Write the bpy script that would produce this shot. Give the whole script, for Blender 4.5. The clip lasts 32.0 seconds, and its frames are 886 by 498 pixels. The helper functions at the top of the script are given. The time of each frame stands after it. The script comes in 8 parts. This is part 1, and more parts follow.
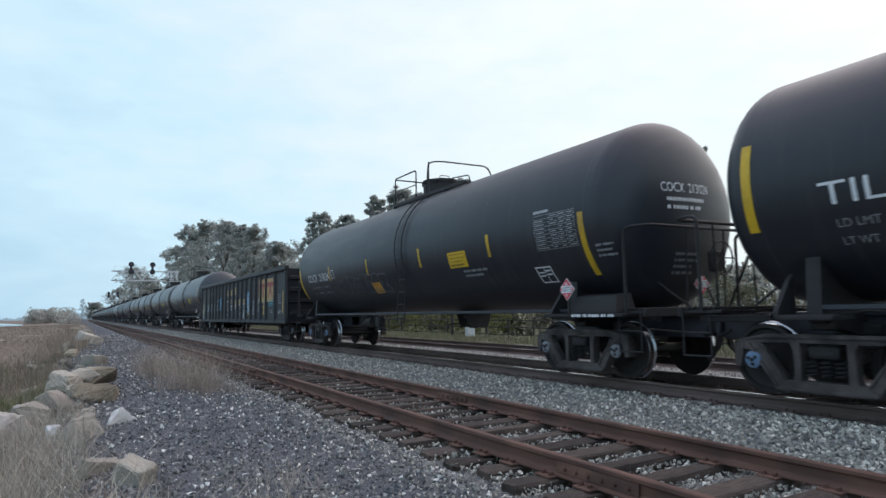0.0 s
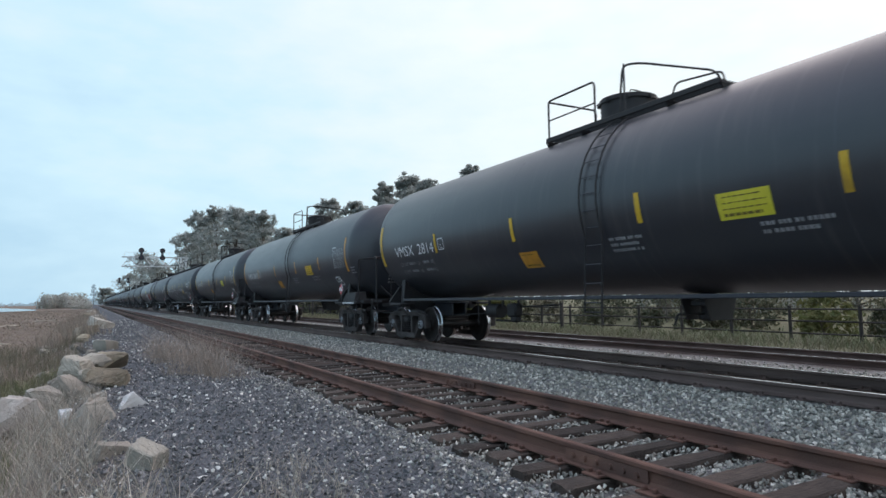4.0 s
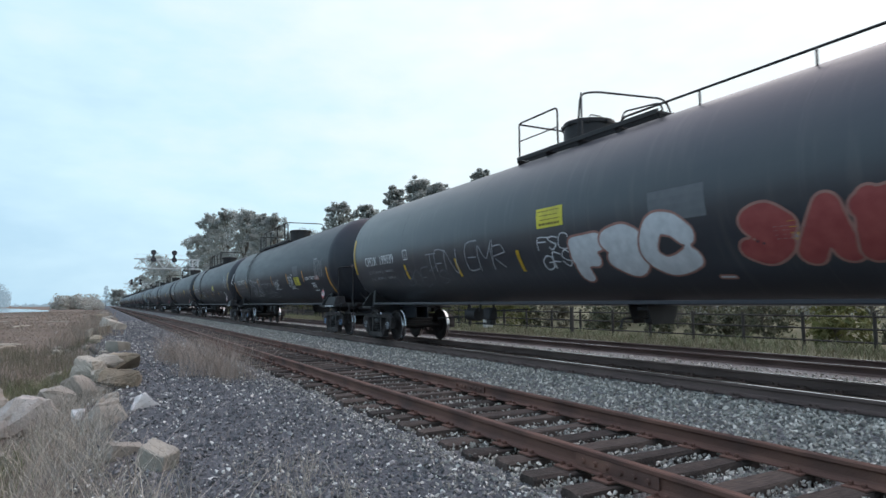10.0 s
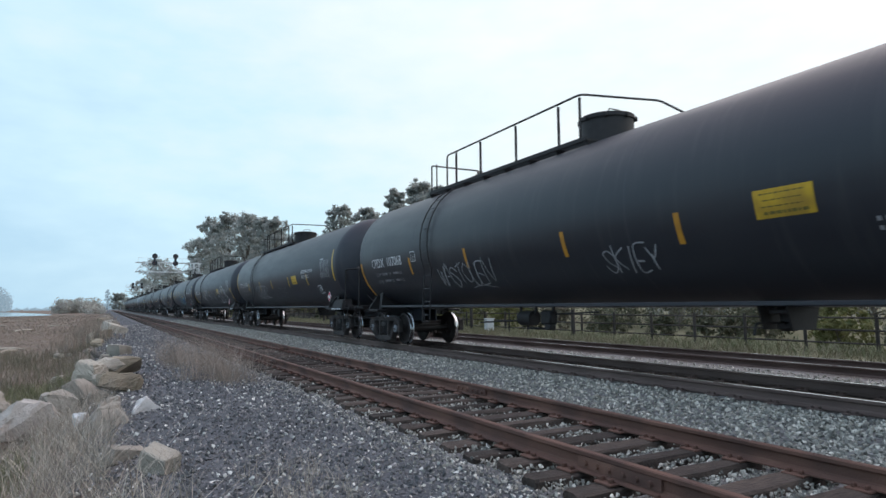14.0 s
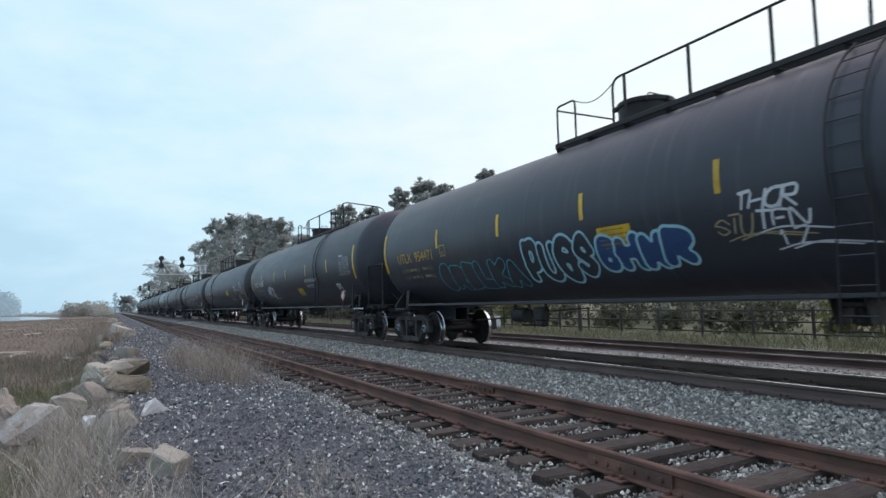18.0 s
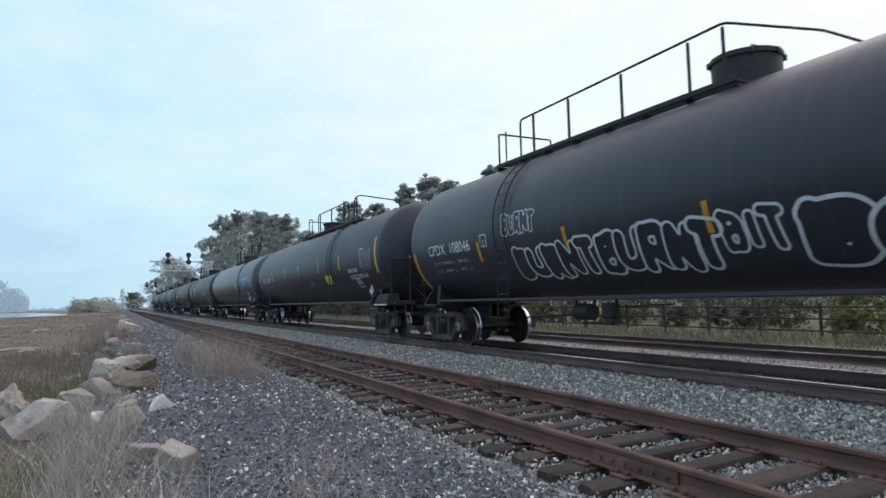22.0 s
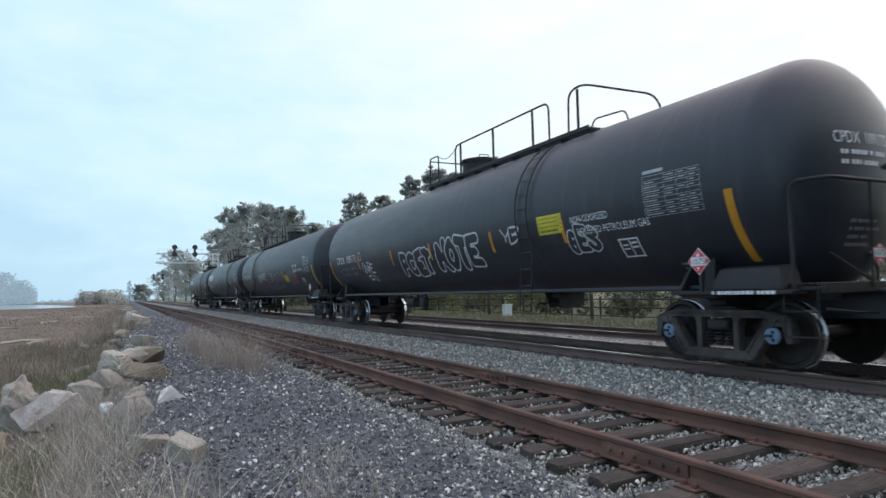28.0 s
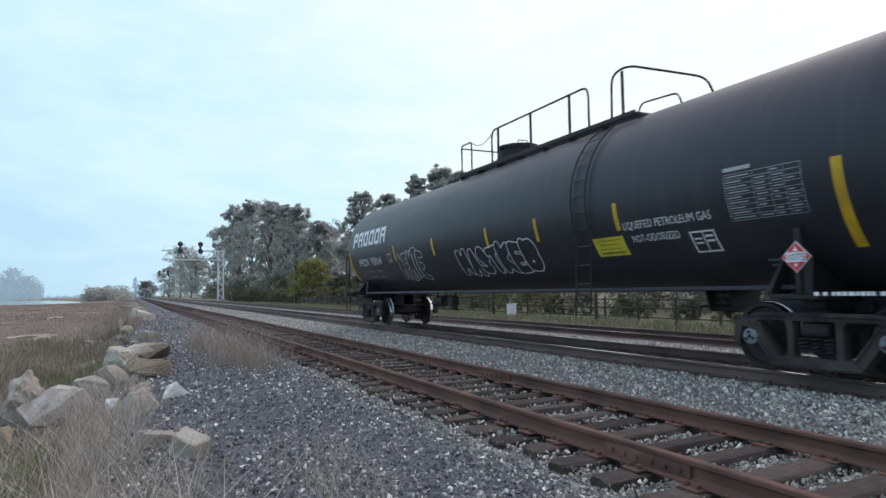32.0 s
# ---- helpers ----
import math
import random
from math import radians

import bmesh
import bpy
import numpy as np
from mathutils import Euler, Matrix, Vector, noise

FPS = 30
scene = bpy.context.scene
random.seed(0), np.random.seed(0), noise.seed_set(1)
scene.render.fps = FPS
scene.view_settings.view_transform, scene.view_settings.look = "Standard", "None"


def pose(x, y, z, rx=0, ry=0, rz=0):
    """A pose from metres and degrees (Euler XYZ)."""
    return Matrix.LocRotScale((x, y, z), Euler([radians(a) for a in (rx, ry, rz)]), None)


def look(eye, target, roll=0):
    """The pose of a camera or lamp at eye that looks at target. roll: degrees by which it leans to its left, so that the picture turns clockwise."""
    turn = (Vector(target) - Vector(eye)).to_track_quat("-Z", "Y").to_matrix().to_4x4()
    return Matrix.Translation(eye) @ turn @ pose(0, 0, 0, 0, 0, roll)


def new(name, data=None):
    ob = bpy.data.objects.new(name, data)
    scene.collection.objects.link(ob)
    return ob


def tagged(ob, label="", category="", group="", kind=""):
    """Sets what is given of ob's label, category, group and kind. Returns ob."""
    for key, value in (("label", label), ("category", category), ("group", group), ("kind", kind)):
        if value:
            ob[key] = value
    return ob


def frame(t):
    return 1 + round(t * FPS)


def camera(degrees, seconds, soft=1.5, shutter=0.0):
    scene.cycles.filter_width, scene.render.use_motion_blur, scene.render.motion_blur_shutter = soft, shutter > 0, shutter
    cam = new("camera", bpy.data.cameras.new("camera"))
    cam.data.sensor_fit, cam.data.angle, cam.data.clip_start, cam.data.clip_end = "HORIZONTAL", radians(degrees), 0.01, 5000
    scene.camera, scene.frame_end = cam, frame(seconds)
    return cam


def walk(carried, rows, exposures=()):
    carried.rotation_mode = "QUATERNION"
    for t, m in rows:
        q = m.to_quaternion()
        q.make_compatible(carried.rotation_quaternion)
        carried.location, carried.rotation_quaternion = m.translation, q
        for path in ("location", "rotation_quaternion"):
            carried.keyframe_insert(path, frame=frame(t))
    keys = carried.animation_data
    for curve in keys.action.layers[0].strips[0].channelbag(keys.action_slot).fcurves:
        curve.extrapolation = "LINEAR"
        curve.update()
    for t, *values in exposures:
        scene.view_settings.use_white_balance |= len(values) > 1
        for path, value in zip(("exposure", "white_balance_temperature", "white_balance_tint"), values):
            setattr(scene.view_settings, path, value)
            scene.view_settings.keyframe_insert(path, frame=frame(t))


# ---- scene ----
# camera: seconds, x, y, z, heading from +y towards +x, tilt, roll (degrees)
PATH = [
    (0.0, 0.010, -0.025, 1.439, 29.75, 5.67, -0.99),
    (0.5, 0.011, -0.023, 1.438, 29.63, 5.60, -0.98),
    (1.0, 0.011, -0.021, 1.437, 29.54, 5.50, -0.93),
    (1.5, 0.010, -0.019, 1.437, 29.48, 5.37, -0.89),
    (2.0, 0.011, -0.014, 1.434, 29.39, 5.22, -0.86),
    (2.5, 0.012, -0.006, 1.432, 29.30, 5.02, -0.79),
    (3.0, 0.012, -0.001, 1.433, 29.23, 4.81, -0.72),
    (3.5, 0.014, 0.001, 1.438, 29.15, 4.57, -0.78),
    (5.5, 0.008, -0.000, 1.435, 28.51, 4.38, -0.80),
    (6.0, 0.007, 0.004, 1.433, 28.42, 4.36, -0.77),
    (6.5, 0.006, 0.005, 1.434, 28.32, 4.31, -0.69),
    (7.0, 0.006, 0.006, 1.435, 28.22, 4.32, -0.54),
    (7.5, 0.007, 0.005, 1.436, 28.13, 4.43, -0.40),
    (8.0, 0.007, 0.001, 1.437, 28.08, 4.59, -0.33),
    (8.5, 0.006, -0.002, 1.437, 28.08, 4.74, -0.32),
    (9.0, 0.005, -0.002, 1.435, 28.10, 4.84, -0.32),
    (9.5, 0.004, -0.000, 1.436, 28.10, 4.86, -0.35),
    (10.0, 0.004, 0.001, 1.437, 28.09, 4.83, -0.39),
    (10.5, 0.005, 0.004, 1.437, 28.07, 4.80, -0.44),
    (11.0, 0.007, 0.006, 1.435, 28.06, 4.78, -0.44),
    (11.5, 0.007, 0.004, 1.436, 28.04, 4.80, -0.41),
    (12.0, 0.005, 0.001, 1.437, 28.03, 4.84, -0.43),
    (12.5, 0.004, 0.001, 1.437, 28.05, 4.91, -0.49),
    (13.0, 0.002, 0.001, 1.437, 28.06, 4.97, -0.55),
    (13.5, 0.003, 0.003, 1.436, 28.03, 5.02, -0.56),
    (14.0, 0.005, 0.004, 1.435, 28.00, 5.07, -0.57),
    (14.5, 0.005, -0.005, 1.437, 27.99, 5.12, -0.67),
    (16.5, 0.001, 0.008, 1.435, 27.61, 5.17, -1.08),
    (17.0, 0.004, 0.010, 1.434, 27.55, 5.11, -1.23),
    (17.5, 0.006, 0.017, 1.435, 27.52, 5.02, -1.34),
    (18.0, 0.007, 0.020, 1.436, 27.51, 4.92, -1.37),
    (18.5, 0.006, 0.020, 1.435, 27.47, 4.82, -1.39),
    (19.0, 0.005, 0.025, 1.433, 27.38, 4.72, -1.39),
    (19.5, 0.005, 0.027, 1.433, 27.25, 4.60, -1.36),
    (20.0, 0.005, 0.024, 1.436, 27.13, 4.48, -1.32),
    (20.5, 0.008, 0.022, 1.435, 27.04, 4.42, -1.28),
    (21.0, 0.010, 0.023, 1.433, 27.00, 4.40, -1.30),
    (21.5, 0.008, 0.020, 1.434, 27.00, 4.46, -1.35),
    (22.0, 0.006, 0.015, 1.435, 27.00, 4.61, -1.36),
    (22.5, 0.005, 0.015, 1.434, 26.95, 4.74, -1.40),
    (23.0, 0.005, 0.017, 1.435, 26.83, 4.78, -1.45),
    (23.5, 0.004, 0.020, 1.436, 26.66, 4.76, -1.44),
    (24.0, 0.003, 0.025, 1.437, 26.49, 4.67, -1.37),
    (24.5, 0.002, 0.030, 1.438, 26.42, 4.54, -1.33),
    (25.0, 0.003, 0.033, 1.438, 26.40, 4.38, -1.36),
    (25.5, 0.004, 0.035, 1.442, 26.38, 4.20, -1.42),
    (27.5, 0.000, 0.045, 1.435, 26.57, 4.02, -1.42),
    (28.0, -0.005, 0.049, 1.437, 26.49, 3.90, -1.36),
    (28.5, -0.008, 0.051, 1.437, 26.45, 3.82, -1.34),
    (29.0, -0.011, 0.051, 1.438, 26.42, 3.76, -1.28),
    (29.5, -0.010, 0.052, 1.440, 26.35, 3.69, -1.20),
    (30.0, -0.009, 0.054, 1.440, 26.25, 3.65, -1.14),
    (30.5, -0.011, 0.050, 1.439, 26.13, 3.65, -1.06),
    (31.0, -0.012, 0.045, 1.439, 26.03, 3.66, -1.00),
    (31.5, -0.009, 0.040, 1.441, 25.99, 3.70, -0.97),
    (32.0, -0.010, 0.034, 1.439, 26.05, 3.80, -0.91),
]


def sight(x, y, z, yaw, tilt, roll):
    a, b = radians(yaw), radians(tilt)
    aim = (x + math.sin(a) * math.cos(b), y + math.cos(a) * math.cos(b), z + math.sin(b))
    return look((x, y, z), aim, roll)


cam = camera(70, 32.0, soft=1.5, shutter=0.07)
walk(cam, [(r[0], sight(*r[1:])) for r in PATH], exposures=[(0, 0.07), (4, 0.10), (8, 0.16), (12, 0.15), (18, 0.10), (24, 0.12), (28, 0.17), (32, 0.17)])

# ---- light: high overcast, brightest towards the hidden sun beyond the train
SUN_AZ, SUN_EL = radians(80), radians(42)
SUN_DIR = Vector((math.sin(SUN_AZ) * math.cos(SUN_EL), math.cos(SUN_AZ) * math.cos(SUN_EL), math.sin(SUN_EL)))


def make_world():
    w = bpy.data.worlds.new("sky")
    scene.world = w
    w.use_nodes = True
    nt = w.node_tree
    nt.nodes.clear()
    N, L = nt.nodes.new, nt.links.new
    out, bg = N("ShaderNodeOutputWorld"), N("ShaderNodeBackground")
    sky = N("ShaderNodeTexSky")
    sky.sky_type, sky.sun_disc, sky.sun_elevation, sky.sun_rotation = "NISHITA", False, SUN_EL, SUN_AZ
    sky.dust_density = 3.0
    dim = N("ShaderNodeMixRGB")
    dim.blend_type, dim.inputs[0].default_value = "MULTIPLY", 1.0
    dim.inputs[2].default_value = (0.1, 0.1, 0.1, 1)
    L(sky.outputs[0], dim.inputs[1])
    co = N("ShaderNodeTexCoord")
    dot = N("ShaderNodeVectorMath")
    dot.operation, dot.inputs[1].default_value = "DOT_PRODUCT", SUN_DIR
    L(co.outputs["Generated"], dot.inputs[0])
    cloud = N("ShaderNodeTexNoise")
    cloud.inputs["Scale"].default_value, cloud.inputs["Detail"].default_value = 3.2, 6.0
    stretch = N("ShaderNodeMapping")
    stretch.inputs["Scale"].default_value = (1, 1, 2.6)
    L(co.outputs["Generated"], stretch.inputs[0])
    L(stretch.outputs[0], cloud.inputs[0])
    add = N("ShaderNodeMath")
    add.operation = "MULTIPLY_ADD"
    add.inputs[1].default_value, add.inputs[2].default_value = 0.60, -0.51
    L(cloud.outputs[0], add.inputs[0])
    tot = N("ShaderNodeMath")
    tot.operation = "ADD"
    # broken edges of the cloud deck, finer than its large folds
    wisp = N("ShaderNodeTexNoise")
    wisp.inputs["Scale"].default_value, wisp.inputs["Detail"].default_value = 11.0, 5.0
    L(stretch.outputs[0], wisp.inputs[0])
    fine = N("ShaderNodeMath")
    fine.operation = "MULTIPLY_ADD"
    fine.inputs[1].default_value = 0.42
    L(wisp.outputs[0], fine.inputs[0])
    L(add.outputs[0], fine.inputs[2])
    L(dot.outputs["Value"], tot.inputs[0])
    L(fine.outputs[0], tot.inputs[1])
    ramp = N("ShaderNodeValToRGB")
    el = ramp.color_ramp.elements
    el[0].position, el[0].color = 0.0, (0.50, 0.74, 0.92, 1)
    el[1].position, el[1].color = 0.95, (0.95, 1.02, 1.04, 1)
    mid = el.new(0.32)
    mid.color = (0.64, 0.88, 1.02, 1)
    mid = el.new(0.60)
    mid.color = (0.80, 0.94, 1.01, 1)
    L(tot.outputs[0], ramp.inputs[0])
    # the cloud deck overhead is thick and neutral, the marine haze low down is bluer
    sepz = N("ShaderNodeSeparateXYZ")
    L(co.outputs["Generated"], sepz.inputs[0])
    up = N("ShaderNodeMapRange")
    up.inputs["From Min"].default_value, up.inputs["From Max"].default_value = 0.42, 0.85
    L(sepz.outputs[2], up.inputs[0])
    warm = N("ShaderNodeMixRGB")
    warm.blend_type = "MULTIPLY"
    warm.inputs[2].default_value = (1.25, 1.06, 1.19, 1)
    L(up.outputs[0], warm.inputs[0])
    L(ramp.outputs[0], warm.inputs[1])
    mix = N("ShaderNodeMixRGB")
    mix.inputs[0].default_value = 0.9
    L(dim.outputs[0], mix.inputs[1])
    L(warm.outputs[0], mix.inputs[2])
    L(mix.outputs[0], bg.inputs[0])
    bg.inputs[1].default_value = 1.0
    L(bg.outputs[0], out.inputs[0])


make_world()
sun = new("sun", bpy.data.lights.new("sun", "SUN"))
sun.data.energy, sun.data.angle, sun.data.color = 0.85, radians(60), (1.0, 0.88, 0.85)
sun.matrix_world = look(SUN_DIR * 200, (0, 0, 0))

# ---- materials


def surf(name, c1, c2, scale=4.0, rough=0.6, metal=0.0, bump=0.0, bscale=40.0, c3=None, streak=None, vary=0.0, mid=0.5, spread=0.25, r2=None, dscale=0.5, gloss=0.5, runs=None):
    """Procedural surface: c1/c2 mixed by a fine grain, c3 as larger stains, relief, and a tint that varies from piece to piece."""
    m = bpy.data.materials.new(name)
    m.use_nodes = True
    nt = m.node_tree
    N, L = nt.nodes.new, nt.links.new
    b = nt.nodes["Principled BSDF"]
    co = N("ShaderNodeTexCoord")
    mp = N("ShaderNodeMapping")
    L(co.outputs["Object"], mp.inputs[0])
    if streak:
        mp.inputs["Scale"].default_value = streak
    n1 = N("ShaderNodeTexNoise")
    n1.inputs["Scale"].default_value, n1.inputs["Detail"].default_value = scale, 6.0
    L(mp.outputs[0], n1.inputs[0])
    r1 = N("ShaderNodeMapRange")
    r1.inputs["From Min"].default_value, r1.inputs["From Max"].default_value = mid - spread, mid + spread
    L(n1.outputs[0], r1.inputs[0])
    mx = N("ShaderNodeMixRGB")
    mx.inputs[1].default_value, mx.inputs[2].default_value = (*c1, 1), (*c2, 1)
    L(r1.outputs[0], mx.inputs[0])
    last = mx.outputs[0]
    if c3:
        n2 = N("ShaderNodeTexNoise")
        n2.inputs["Scale"].default_value, n2.inputs["Detail"].default_value = dscale, 4.0
        L(co.outputs["Object"], n2.inputs[0])
        r2n = N("ShaderNodeMapRange")
        r2n.inputs["From Min"].default_value, r2n.inputs["From Max"].default_value = 0.48, 0.72
        L(n2.outputs[0], r2n.inputs[0])
        m2 = N("ShaderNodeMixRGB")
        m2.inputs[2].default_value = (*c3, 1)
        L(r2n.outputs[0], m2.inputs[0])
        L(last, m2.inputs[1])
        last = m2.outputs[0]
    if runs:
        # dusty runs down the plate from the top fittings and seams
        mr, n4, r4, m4 = N("ShaderNodeMapping"), N("ShaderNodeTexNoise"), N("ShaderNodeMapRange"), N("ShaderNodeMixRGB")
        mr.inputs["Scale"].default_value = (0.5, 4.0, 0.45)
        n4.inputs["Scale"].default_value, n4.inputs["Detail"].default_value = 1.6, 5.0
        r4.inputs["From Min"].default_value, r4.inputs["From Max"].default_value, r4.inputs["To Max"].default_value = 0.54, 0.78, 0.55
        m4.inputs[2].default_value = (*runs, 1)
        L(co.outputs["Object"], mr.inputs[0])
        L(mr.outputs[0], n4.inputs[0])
        L(n4.outputs[0], r4.inputs[0])
        L(r4.outputs[0], m4.inputs[0])
        L(last, m4.inputs[1])
        last = m4.outputs[0]
    if vary:
        oi = N("ShaderNodeObjectInfo")
        vr = N("ShaderNodeMapRange")
        vr.inputs["To Min"].default_value, vr.inputs["To Max"].default_value = 1 - vary, 1 + vary
        L(oi.outputs["Random"], vr.inputs[0])
        hs = N("ShaderNodeHueSaturation")
        L(vr.outputs[0], hs.inputs["Value"])
        L(last, hs.inputs["Color"])
        last = hs.outputs[0]
    L(last, b.inputs["Base Color"])
    b.inputs["Metallic"].default_value = metal
    b.inputs["Specular IOR Level"].default_value = gloss
    if r2 is None:
        b.inputs["Roughness"].default_value = rough
    else:
        rr = N("ShaderNodeMapRange")
        rr.inputs["To Min"].default_value, rr.inputs["To Max"].default_value = rough, r2
        L(n1.outputs[0], rr.inputs[0])
        L(rr.outputs[0], b.inputs["Roughness"])
    if bump:
        n3 = N("ShaderNodeTexNoise")
        n3.inputs["Scale"].default_value, n3.inputs["Detail"].default_value = bscale, 4.0
        L(co.outputs["Object"], n3.inputs[0])
        bp = N("ShaderNodeBump")
        bp.inputs["Strength"].default_value, bp.inputs["Distance"].default_value = bump, 0.02
        L(n3.outputs[0], bp.inputs["Height"])
        L(bp.outputs[0], b.inputs["Normal"])
    return m


def islands(name, cols, rough=0.8, bump=0.0, thin=0.0, steps=False):
    """Surface for loose pieces joined in one mesh: the colour varies from piece to piece."""
    m = bpy.data.materials.new(name)
    m.use_nodes = True
    nt = m.node_tree
    N, L = nt.nodes.new, nt.links.new
    b = nt.nodes["Principled BSDF"]
    g = N("ShaderNodeNewGeometry")
    ramp = N("ShaderNodeValToRGB")
    if steps:
        ramp.color_ramp.interpolation = "CONSTANT"
    el = ramp.color_ramp.elements
    for i, c in enumerate(cols):
        p = i / len(cols) if steps else i / (len(cols) - 1)
        e = el[0] if i == 0 else el[len(el) - 1] if i == len(cols) - 1 else el.new(p)
        e.position, e.color = p, (*c, 1)
    L(g.outputs["Random Per Island"], ramp.inputs[0])
    L(ramp.outputs[0], b.inputs["Base Color"])
    b.inputs["Roughness"].default_value = rough
    if thin:
        # light shines through leaves and blades
        tr, ms, out = N("ShaderNodeBsdfTranslucent"), N("ShaderNodeMixShader"), nt.nodes["Material Output"]
        L(ramp.outputs[0], tr.inputs[0])
        ms.inputs[0].default_value = thin
        L(b.outputs[0], ms.inputs[1])
        L(tr.outputs[0], ms.inputs[2])
        L(ms.outputs[0], out.inputs[0])
    if bump:
        n3, co, bp = N("ShaderNodeTexNoise"), N("ShaderNodeTexCoord"), N("ShaderNodeBump")
        n3.inputs["Scale"].default_value = 60
        L(co.outputs["Object"], n3.inputs[0])
        bp.inputs["Strength"].default_value, bp.inputs["Distance"].default_value = bump, 0.02
        L(n3.outputs[0], bp.inputs["Height"])
        L(bp.outputs[0], b.inputs["Normal"])
    return m


